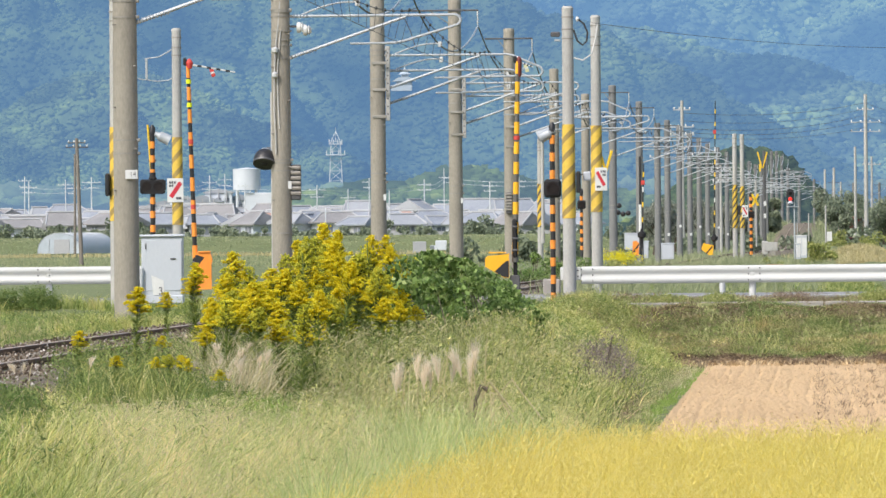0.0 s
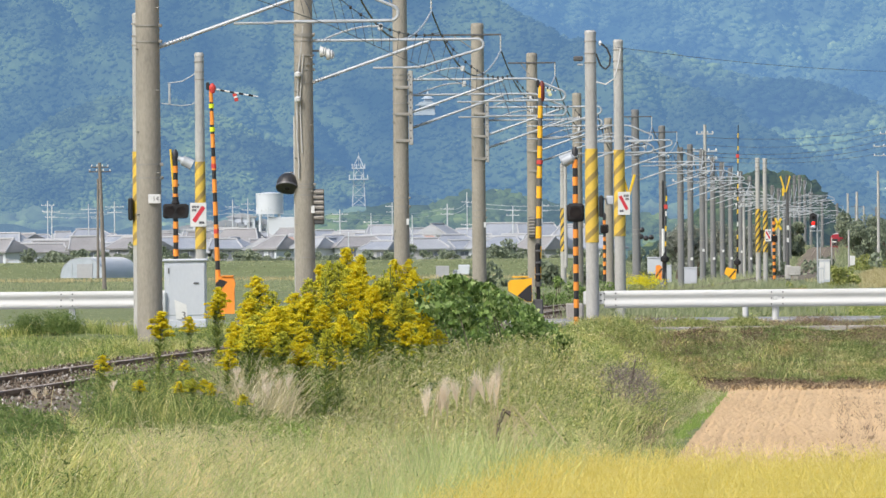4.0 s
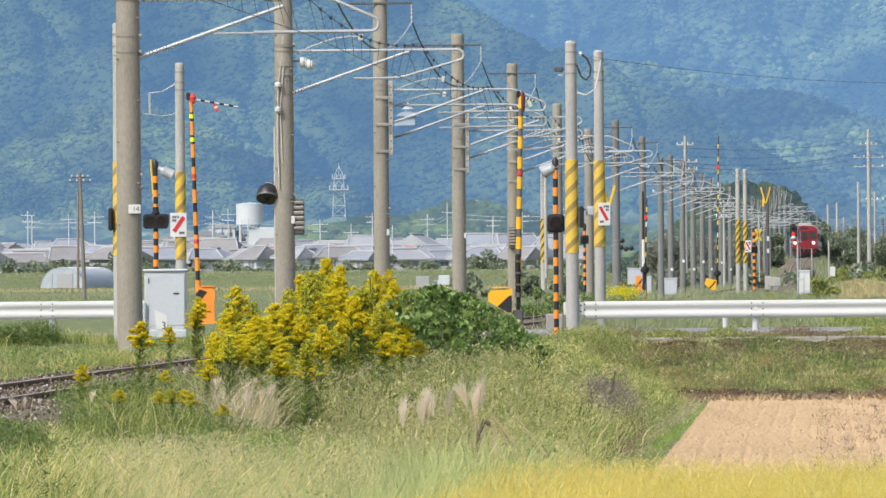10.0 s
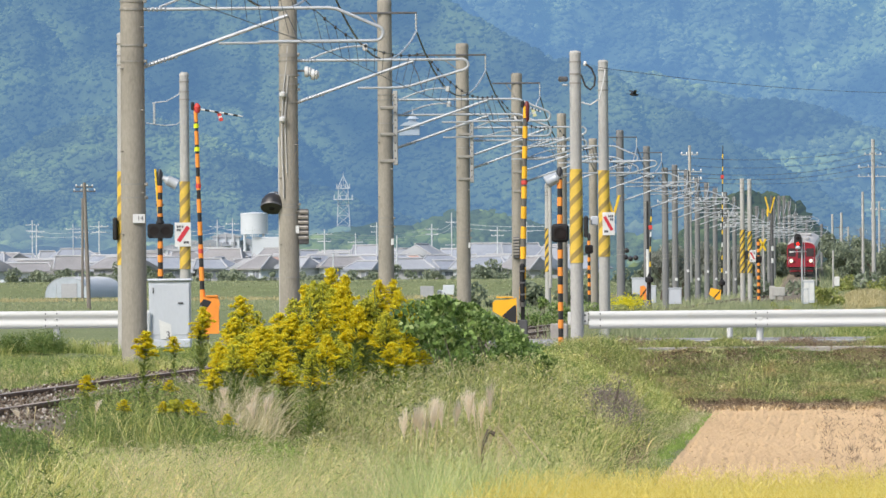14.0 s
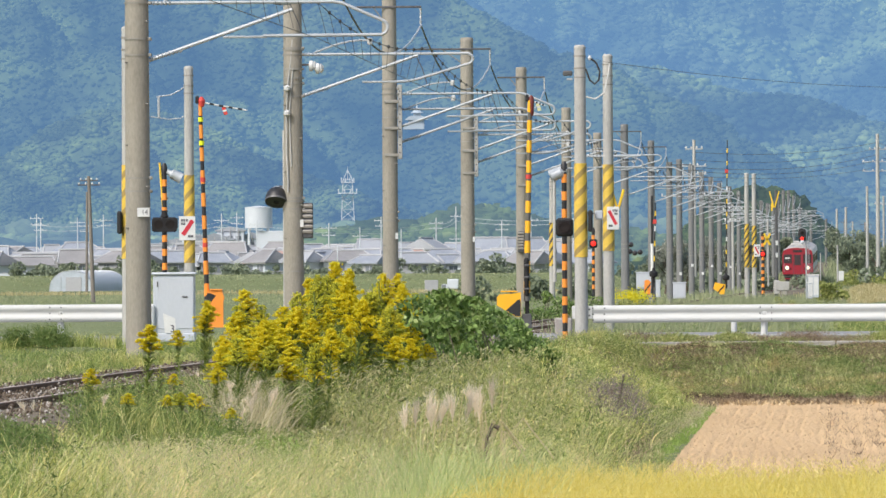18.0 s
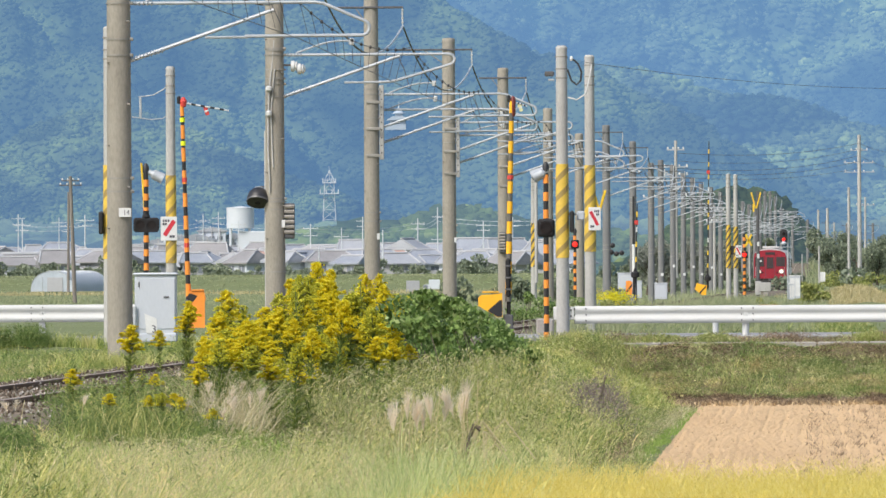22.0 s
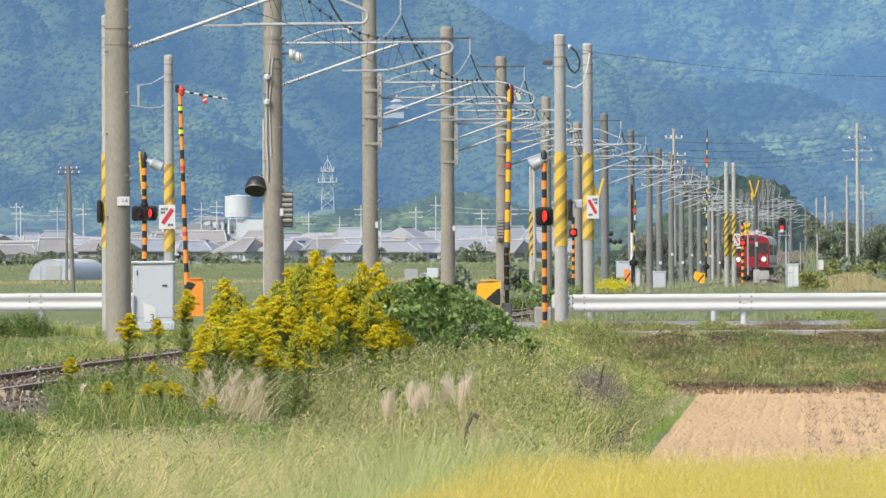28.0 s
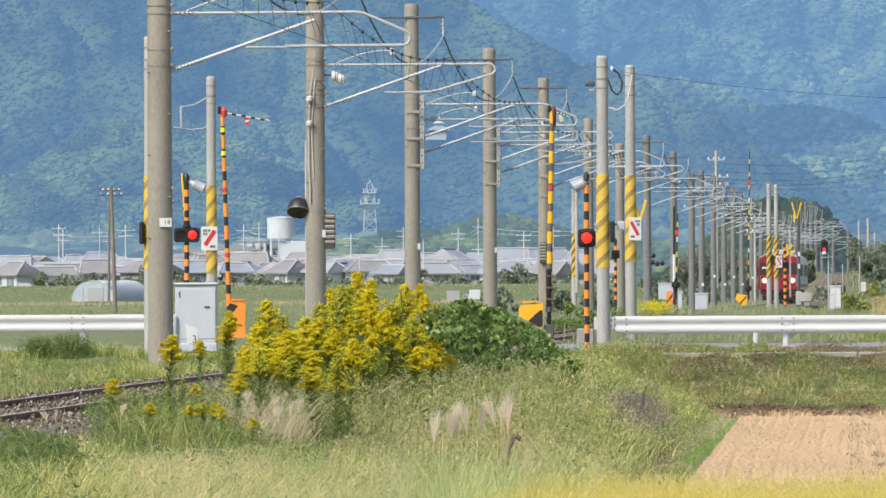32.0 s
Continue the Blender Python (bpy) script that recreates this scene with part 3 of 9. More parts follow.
def spurs(x, y, period, skew, seed, wander=0.30):
    """Rounded ridges with sharp gullies between, running down the slope."""
    u = (x + skew * y) / period + wander * np.sin(y / (0.55 * period) + seed) + 0.16 * np.sin(2.3 * x / period + y / (0.9 * period) + 1.7 * seed)
    return np.abs(np.sin(math.pi * u + seed)) ** 0.85


def near_mountain(x, y):
    crest = np.interp(x, [-400, -60, 13, 47, 69, 92, 122, 160], [140, 110, 80, 63, 49, 35, 21, 11]) + 3 * fbm(x, y * 0, 22, 2)
    grow = step(2396, 2450, y)
    relief = 31 * spurs(x, y, 66, 0.50, 0.4) + 11 * spurs(x, y, 29, -0.35, 2.1) + 5.0 * spurs(x, y, 12.5, 0.6, 4.0) + 5 * fbm(x, y, 30, 1) + 0.7 * fbm(x, y, 3.4, 5)
    z = (y - 2400) * 0.50 + (relief - 20) * grow - 1
    return np.minimum(z, crest - 0.2 * np.maximum(0, z - crest))


def far_mountain(x, y):
    relief = 34 * spurs(x, y, 118, -0.55, 1.2) + 15 * spurs(x, y, 47, 0.40, 3.3) + 7 * spurs(x, y, 20, -0.7, 0.5) + 7 * fbm(x, y, 50, 4) + 1.1 * fbm(x, y, 5.5, 5)
    return (y - 3500) * 0.42 + (relief - 19) * step(3500, 3600, y) + 8


# leaf tones, then the painted haze: its colour and glow strength
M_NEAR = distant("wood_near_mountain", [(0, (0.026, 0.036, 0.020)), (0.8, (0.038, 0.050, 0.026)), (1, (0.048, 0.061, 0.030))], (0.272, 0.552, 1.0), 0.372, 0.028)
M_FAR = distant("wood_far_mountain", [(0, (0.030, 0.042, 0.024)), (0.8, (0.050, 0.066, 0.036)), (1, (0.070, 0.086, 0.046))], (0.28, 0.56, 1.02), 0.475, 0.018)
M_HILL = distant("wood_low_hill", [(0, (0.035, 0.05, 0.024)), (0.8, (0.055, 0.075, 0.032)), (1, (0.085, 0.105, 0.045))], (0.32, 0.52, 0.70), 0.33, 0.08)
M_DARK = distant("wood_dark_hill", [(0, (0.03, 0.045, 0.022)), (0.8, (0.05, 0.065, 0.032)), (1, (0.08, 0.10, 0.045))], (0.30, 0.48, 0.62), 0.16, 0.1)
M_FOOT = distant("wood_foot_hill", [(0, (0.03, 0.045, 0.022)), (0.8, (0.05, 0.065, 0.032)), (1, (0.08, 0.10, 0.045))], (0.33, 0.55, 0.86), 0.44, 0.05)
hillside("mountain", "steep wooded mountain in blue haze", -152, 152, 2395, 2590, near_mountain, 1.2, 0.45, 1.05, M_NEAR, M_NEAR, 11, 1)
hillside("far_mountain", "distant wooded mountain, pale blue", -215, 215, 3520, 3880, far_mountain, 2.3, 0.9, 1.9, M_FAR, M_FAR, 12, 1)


def front_spur(x, y):
    """A rounded shoulder standing before the mountain."""
    crest = np.interp(x, [-190, -129, -121, -109, -98, -89, -78, -64, -48, -36, -20, -5, 20, 60], [22, 29, 36, 43, 46.5, 47.3, 46.5, 41, 33.5, 28, 22.5, 17, 13, 9])
    relief = 9.0 * spurs(x, y, 27, 0.8, 0.9) + 3.0 * spurs(x, y, 11, -0.6, 2.2) - 8.0
    return crest + relief * step(2332, 2316, y) - 0.62 * np.abs(2332 - y) + 0.9 * fbm(x, y, 7, 6)


def lower_spur(x, y):
    """The next shoulder, lower and nearer."""
    crest = np.interp(x, [-180, -128, -118, -106, -94, -80, -60, -30, 10, 50], [30, 31, 33, 32, 27, 22, 17, 14, 12, 8])
    return crest + 3.0 * spurs(x, y, 19, 0.7, 1.9) - 3.0 - 0.6 * np.abs(2272 - y) + 0.8 * fbm(x, y, 6, 8)


def far_spur(x, y):
    """A long shoulder of the far mountain, coming down behind the near one."""
    crest = np.interp(x, [-60, -7, 39, 75, 103, 147, 170, 215], [128, 108, 88, 81, 75, 66, 60, 52])
    relief = 9 * spurs(x, y, 44, -0.7, 0.6) + 4 * spurs(x, y, 18, 0.6, 1.4) - 9
    return crest + relief * step(3296, 3266, y) - 0.60 * np.abs(3296 - y) + 1.6 * fbm(x, y, 12, 3)


# haze glows from these shoulders as well
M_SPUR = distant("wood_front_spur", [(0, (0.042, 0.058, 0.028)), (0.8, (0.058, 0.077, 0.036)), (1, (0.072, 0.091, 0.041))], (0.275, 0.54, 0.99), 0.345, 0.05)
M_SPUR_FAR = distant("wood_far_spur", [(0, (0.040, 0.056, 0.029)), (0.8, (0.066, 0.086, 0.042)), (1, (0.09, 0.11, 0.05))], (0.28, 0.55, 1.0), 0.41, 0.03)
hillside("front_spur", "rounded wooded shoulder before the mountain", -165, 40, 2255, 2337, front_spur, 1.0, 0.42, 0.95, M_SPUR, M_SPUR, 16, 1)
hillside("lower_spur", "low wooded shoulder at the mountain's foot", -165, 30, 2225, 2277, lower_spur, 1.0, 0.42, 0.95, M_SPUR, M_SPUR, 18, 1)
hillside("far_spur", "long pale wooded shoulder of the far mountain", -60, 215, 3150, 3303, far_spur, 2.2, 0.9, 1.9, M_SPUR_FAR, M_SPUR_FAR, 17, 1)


def green_hill(x, y):
    return np.interp(x, [-75, -50, -28, -8, 8, 18, 26, 60, 90], [2, 5, 11, 12, 15.5, 14.5, 11, 7, 4]) * step(1880, 1930, y) + 1.2 * fbm(x, y, 9, 3)


def dark_hill(x, y):
    return np.interp(x, [36, 48, 55, 61, 70, 76, 82, 95], [0, 9, 15, 17.5, 15.5, 9, 3, 0]) * step(1660, 1700, y) + 0.8 * fbm(x, y, 8, 5)


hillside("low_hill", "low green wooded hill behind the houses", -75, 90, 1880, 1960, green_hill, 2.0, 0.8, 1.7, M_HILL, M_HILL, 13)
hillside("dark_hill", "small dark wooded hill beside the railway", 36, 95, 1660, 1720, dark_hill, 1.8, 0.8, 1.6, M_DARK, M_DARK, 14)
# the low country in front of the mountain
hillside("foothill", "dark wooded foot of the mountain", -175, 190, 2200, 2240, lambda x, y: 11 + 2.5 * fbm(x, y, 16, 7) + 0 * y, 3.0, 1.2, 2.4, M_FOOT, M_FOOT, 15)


# ---- catenary poles ----
def insulator(geo, p0, p1, r=0.06, sheds=4):
    """A stack of porcelain discs between two points."""
    p0, p1 = Vector(p0), Vector(p1)
    geo.cyl(p0, p1, r * 0.45, n=8)
    for s in range(sheds):
        a = p0.lerp(p1, (s + 0.25) / sheds)
        geo.cyl(a, p0.lerp(p1, (s + 0.6) / sheds), r, r * 0.6, 10)


def catenary_pole(at, height, radius, double, turn, label, arm=(-0.75, 0.75), lift=0.0, hat=True, mat=None, drop=0.0, pull=False):
    """Concrete mast; the bracket reaches over the track towards +x."""
    t = thing("catenary_pole", at, label, "utility pole", "catenary poles along the track", turn)
    r = radius
    part("mast", Geo().cyl((0, 0, -0.4), (0, 0, height), r * 1.07, r * 0.94, 20), mat or CONCRETE, t)
    for z in (4.56 + lift, 4.80 + lift, 5.34 + lift, 5.46 + lift, 2.75, 2.95):
        b = Geo().lathe((0, 0, z), [(r * 0.98, -0.012), (r * 1.045, -0.012), (r * 1.045, 0.012), (r * 0.98, 0.012)], 18)
        b.box((r * 1.05, -0.05, z), (0.07, 0.05, 0.05), 0.01)
        part("band", b, BAND_GREY, t, "grey clamp band")
    if double:
        ch = part("channel", Geo().box((r + 0.06, 0, 4.70 + lift), (0.10, 0.12, 1.7), 0.008), CONCRETE_LIGHT, t, "pale perforated bracket channel")
        for q in range(9):
            # flat dark discs on the face give the shade of uncut holes
            part("hole_disc", Geo().cyl((r + 0.06, -0.061, 4.0 + lift + 0.175 * q), (r + 0.06, -0.063, 4.0 + lift + 0.175 * q), 0.02, n=8), STEEL_DARK, ch)
        for q in (3.94, 4.55, 5.16):
            part("clamp", Geo().box((r * 0.3, -r * 0.95, q + lift), (r * 1.9, 0.05, 0.07), 0.01), BAND_GREY, t, "steel channel clamp")
    for j in range(2 if double else 1):
        yo, zo = (0.0, lift) if not j else (0.45, lift - 0.34)
        br = part("bracket", Geo().tube([(r - 0.02, yo, 4.56 + zo - drop), (2.24, yo, 5.28 + zo - drop), (2.34, yo, 5.31 + zo - drop)], 0.029, 8), GALVANISED, t, "galvanised cantilever bracket")
        hook = [(3.24 + 0.12 * math.sin(q), yo, 5.24 + zo + 0.10 * math.cos(q)) for q in np.linspace(0, 2.7, 8)]
        if pull:
            bend = [(3.66 + 0.11 * math.sin(q), yo, 4.95 + zo + 0.11 * math.cos(q)) for q in np.linspace(0.5, math.pi, 8)]
            run = [(2.95, yo, 5.34 + zo), (3.08, yo, 5.32 + zo)] + bend + [(1.9, yo, 4.835 + zo)]
        else:
            run = hook + [(2.3, yo, 4.86 + zo), (2.14, yo, 4.83 + zo), (1.9, yo, 4.82 + zo)]
        part("top_tube", Geo().tube([(r - 0.02, yo, 5.34 + zo)] + run, 0.026, 8), GALVANISED, br, "galvanised tube with a hooked end")
        part("steady_arm", Geo().tube([(1.95, yo, 4.82 + zo), (1.3, yo, 4.82 + zo)], 0.02, 6), GALVANISED, br)
        for p0, p1, k in (((r + 0.02, yo, 4.585 + zo - drop), (r + 0.5, yo, 4.72 + zo - drop), 9), ((r + 0.05, yo, 5.34 + zo), (r + 0.36, yo, 5.34 + zo), 5)):
            ins = Geo()
            insulator(ins, p0, p1, 0.045, k)
            part("insulator", ins, GALVANISED, br, "ribbed pale insulator")
        bow = [(r + 0.22 + 1.0 * q, yo + 0.05, 5.37 + zo + 0.23 * math.sin(q * 1.75)) for q in np.linspace(0, 1, 7)]
        part("stay", Geo().tube(bow, 0.018, 6), GALVANISED, br)
        part("stay_end", Geo().box((r + 1.26, yo + 0.05, 5.58 + zo), (0.10, 0.05, 0.13), 0.02), PORCELAIN, br)
        part("hanger", Geo().tube([(2.3, yo, 5.31 + zo), (2.42, yo, 5.05 + zo), (2.5, yo, 4.78 + zo)], 0.009, 5), STEEL_DARK, br)
    part("crown", Geo().lathe((0, 0, height), [(r * 0.95, -0.10), (r * 0.955, -0.09), (r * 0.955, -0.005), (r * 0.84, 0.035), (r * 0.3, 0.045)], 18), mat or CONCRETE, t, "weathered mast top")
    for q in range(7):
        a = -0.7 if q % 2 else -2.4
        z = 2.2 + 0.62 * q
        part("step_bolt", Geo().cyl((r * 0.9 * math.cos(a), r * 0.9 * math.sin(a), z), ((r + 0.05) * math.cos(a), (r + 0.05) * math.sin(a), z), 0.012, n=6), BAND_GREY, t)
    if hat:
        part("arm_stay", Geo().tube([(arm[0] * 0.45, -r * 0.9, height - 0.30), (-r * 0.2, -r * 0.95, height - 0.72)], 0.014, 6), BAND_GREY, t)
        part("crossarm", Geo().box(((arm[0] + arm[1]) / 2, -r * 0.9, height - 0.28), (arm[1] - arm[0], 0.05, 0.05), 0.01), STEEL_DARK, t, "dark steel crossarm")
        h = Geo()
        insulator(h, (arm[1] - 0.02, -r * 0.9, height - 0.30), (arm[1] - 0.02, -r * 0.9, height - 0.68), 0.035, 4)
        part("hanging_insulator", h, PORCELAIN, t, "white hanging insulator")
    return t


MAST_LABEL = "grey-brown concrete catenary mast with steel brackets beside the track"
MASTS = [(-4.635, 127.12, 0.182, False), (-2.856, 157.89, 0.178, False), (-1.294, 193.55, 0.174, True), (0.565, 230.77, 0.185, True), (2.344, 265.02, 0.180, True), (4.234, 300.00, 0.175, False), (5.993, 337.08, 0.175, False), (7.770, 370.37, 0.175, False), (9.909, 410.96, 0.172, False), (11.717, 446.43, 0.172, False)]
TURN = -2.9
masts, FEED = [], []
for j, (x, y, r, dbl) in enumerate(MASTS):
    z = float(ground(x, y))
    FEED.append((x + (0.64 if j == 3 else 0.73), y - 0.15, 8.9 - 0.70 - (0.0, 0.0, 0, 0, 0, 0.6, 0.9, 0, 0.1, 0.7)[j]))
    top = 8.9 - z - (0.0, 0.0, 0, 0, 0, 0.6, 0.9, 0, 0.1, 0.7)[j]
    # from the eighth mast on, concrete with haze in its colour
    masts.append(catenary_pole((x, y, z), top, r, dbl, TURN, MAST_LABEL, (-1.43, 0.66) if j == 3 else (-0.75, 0.75), 1.3 - z, j not in (5, 6), CONCRETE_HAZED if j > 6 else CONCRETE, 0.085 if j == 0 else 0.0, j % 2 == 0))
for j in range(22):
    src = masts[7 + (j + 1) % 2]
    y = 446.43 + 31.5 * (j + 1)
    x = float(track_x(y)) - 2.6
    masts.append(copy_thing(src, pose(x, y, float(ground(x, y)), 0, 0, TURN)))
    FEED.append((x + 0.73, y - 0.15, float(ground(x, y)) + 8.9 - float(ground(*MASTS[7][:2])) - 0.75))
    if j < 9:
        single("mast_tag", Geo().box((0, 0, 0), (0.15, 0.012, 0.17), 0.004), WHITE, "small white tag on a concrete mast", "sign", "mast tags", at=(x + 0.05, y - 0.2, float(rail_z(y)) + 1.35 + 0.5 * (j % 2)))
plate = thing("number_plate_board", (-4.546, 127.12 - 0.205, 3.500), "small white number board on the concrete mast", "sign")
part("board", Geo().box((0, 0, 0), (0.185, 0.012, 0.135), 0.004), WHITE, plate)
num = bpy.data.curves.new("num", "FONT")
num.body, num.size, num.align_x, num.align_y, num.extrude = "14", 0.10, "CENTER", "CENTER", 0.001
tmp = bpy.data.objects.new("tmp", num)
num_mesh = bpy.data.meshes.new_from_object(tmp)
num_mesh.transform(pose(0.02, -0.008, 0, 90, 0, 0))
num_mesh.materials.clear()
num_mesh.materials.append(INK)
bpy.data.objects.remove(tmp)
part("numerals", num_mesh, INK, plate)

# cables: contact wire, carrying wire with droppers, feeder
def sagging(a, b, sag, n=14):
    return [tuple(np.array(a) * (1 - s) + np.array(b) * s - np.array((0, 0, 4 * sag * s * (1 - s)))) for s in np.linspace(0, 1, n)]


wires = thing("overhead_line", (0, 0, 0), "overhead contact line hung between the masts", "power line")
spots = [(-6.2, 97.0, 0)] + [(x, y, 0) for x, y, *_ in MASTS] + [(float(track_x(y)) - 2.6, y, 0) for y in [446.43 + 31.5 * (j + 1) for j in range(22)]]
for j in range(len(spots) - 1):
    (x0, y0, _), (x1, y1, _) = spots[j], spots[j + 1]
    za, zb = float(rail_z(y0)), float(rail_z(y1))
    zig = 0.18 if j % 2 else -0.18
    rw = 0.006 if j < 9 else 0.011
    part("contact_wire", Geo().tube(sagging((x0 + 2.55 + zig, y0, za + 4.72), (x1 + 2.55 - zig, y1, zb + 4.72), 0.0, 3), rw, 5), WIRE, wires)
    carrier = sagging((x0 + 2.55, y0, za + 5.44), (x1 + 2.55, y1, zb + 5.44), 0.34)
    part("carrier_wire", Geo().tube(carrier, rw * 1.3, 5), WIRE, wires)
    if j < 12:
        g = Geo()
        for p in carrier[1:-1]:
            s = (p[1] - y0) / (y1 - y0)
            g.tube([p, (x0 * (1 - s) + x1 * s + 2.55 + zig * (1 - 2 * s), p[1], za + 4.72)], 0.006, 4)
            g.lathe(p, [(0.010, -0.03), (0.024, -0.012), (0.024, 0.012), (0.010, 0.03)], 6)
        tagged(part("dropper", g, WIRE, wires), kind="stuff")
FEED.insert(0, (-5.4, 97.0, 8.3))
for j in range(len(FEED) - 1):
    cable = sagging(FEED[j], FEED[j + 1], 1.05 if j < 8 else 0.85, 21)
    rw = 0.020 if j < 9 else 0.024
    part("feeder", Geo().tube(cable[:13], rw, 6), WIRE, wires, "thick dark feeder cable")
    # no real sleeve: a pale, thicker length stands for the cable's glint
    part("sleeve", Geo().tube(cable[12:], rw * 1.25, 6), GALVANISED, wires, "pale length of feeder cable, sun glint put into its colour")

# ---- level crossing parts ----
def striped_post(parent, h, r, colour, first=0.0, band=0.30):
    part("post", Geo().cyl((0, 0, -0.3), (0, 0, h), r, r, 14), BLACK, parent)
    z = first
    while z + band < h:
        part("stripe", Geo().cyl((0, 0, z), (0, 0, z + band), r + 0.004, r + 0.004, 14, True), colour, parent)
        z += band * 2


LENSES = []


def lamp_unit(parent, x, z, facing=0.0, beat=None, s=1.0, cut=False):
    """A hooded lamp; its lens drum shows a lit or a dark face."""
    g = Geo()
    g.box((x, -0.06 * s, z), (0.40 * s, 0.12 * s, 0.42 * s), 0.09 * s)
    back = part("lamp_board", g, BLACK_DULL, parent, "black lamp backboard")
    part("hood", Geo().tube([(x + 0.16 * s * math.cos(a), -0.2 * s, z + 0.16 * s * math.sin(a)) for a in np.linspace(-0.3, math.pi + 0.3, 14)], 0.011 * s, 5), BLACK_DULL, back)
    # added drum, not a real lamp part: turning it makes the blink
    drum = new("lens_drum", Geo().lathe((0, 0, 0), [(0.128 * s, -0.004), (0.128 * s, 0.004)], 22, "Y").mesh("lens_drum", LENS_DARK))
    drum.parent = parent
    drum.location = (x, -0.14 * s, z)
    lit = Geo().lathe((0, 0.006, 0), [(0.126 * s, 0.0), (0.10 * s, 0.012), (0.05 * s, 0.018), (0.004, 0.02)], 22, "Y")
    part("lens", lit, LAMP_RED, drum, "red glass lens")
    part("dark_face", Geo().lathe((0, -0.006, 0), [(0.126 * s, 0.0), (0.10 * s, -0.001), (0.004, -0.002)], 22, "Y"), LENS_DARK, drum)
    tagged(drum, "round red warning lens")
    LENSES.append((drum, beat))
    return back


def horn(parent, z, turn=0.0):
    m = Matrix.Rotation(radians(turn), 3, "Z") @ Matrix.Rotation(radians(26), 3, "Y")
    g = Geo().lathe((0, 0, 0), [(0.05, 0.0), (0.055, 0.07), (0.10, 0.12), (0.105, 0.30), (0.115, 0.33), (0.10, 0.33), (0.08, 0.28)], 16, "X")
    g.v = [tuple(m @ Vector(p) + Vector((0.05, 0, z))) for p in g.v]
    part("horn", g, GALVANISED, parent, "grey warning horn")


def crossing_signal(at, h, label, units, beats, s=1.0, r=0.052, colour=None, horn_turn=None, first=0.1, side=False):
    t = thing("crossing_signal", at, label, "crossing signal", "level crossing signals")
    striped_post(t, h, r, colour or ORANGE, first, 0.20 * s)
    part("cap", Geo().lathe((0, 0, h), [(r * 1.25, -0.12), (r * 1.3, 0.0), (r * 0.5, 0.07)], 14), BLACK, t)
    for (x, z), b in zip(units, beats):
        lamp_unit(t, x, z, 0, b, s)
    if horn_turn is not None:
        horn(t, h - 0.1, horn_turn)
    return t


# left side of the road crossing
zr = 1.25
crossing_signal((-5.682, 170.45, 1.429), 3.30, "orange and black banded crossing signal with twin lamps and horn", [(-0.115, 2.13), (0.115, 2.13)], ["L", "R"], 0.70, 0.05, ORANGE, 0)
wide_board = thing("lamp_backboard", (-5.654, 170.45, 3.554), "flat black board behind the twin crossing lamps", "signal board")
part("board", Geo().prism([(-0.24, 0.13), (-0.24, -0.06), (-0.16, -0.14), (0.16, -0.14), (0.24, -0.06), (0.24, 0.13)], -0.10, -0.05), BLACK_DULL, wide_board)
part("collar", Geo().lathe((-0.028, 0, 0.19), [(0.07, -0.06), (0.085, -0.02), (0.06, 0.03), (0.062, 0.1)], 12), BLACK_DULL, wide_board)
part("bracket", Geo().box((0, -0.04, 0), (0.12, 0.06, 0.1), 0.01), STEEL_DARK, wide_board)


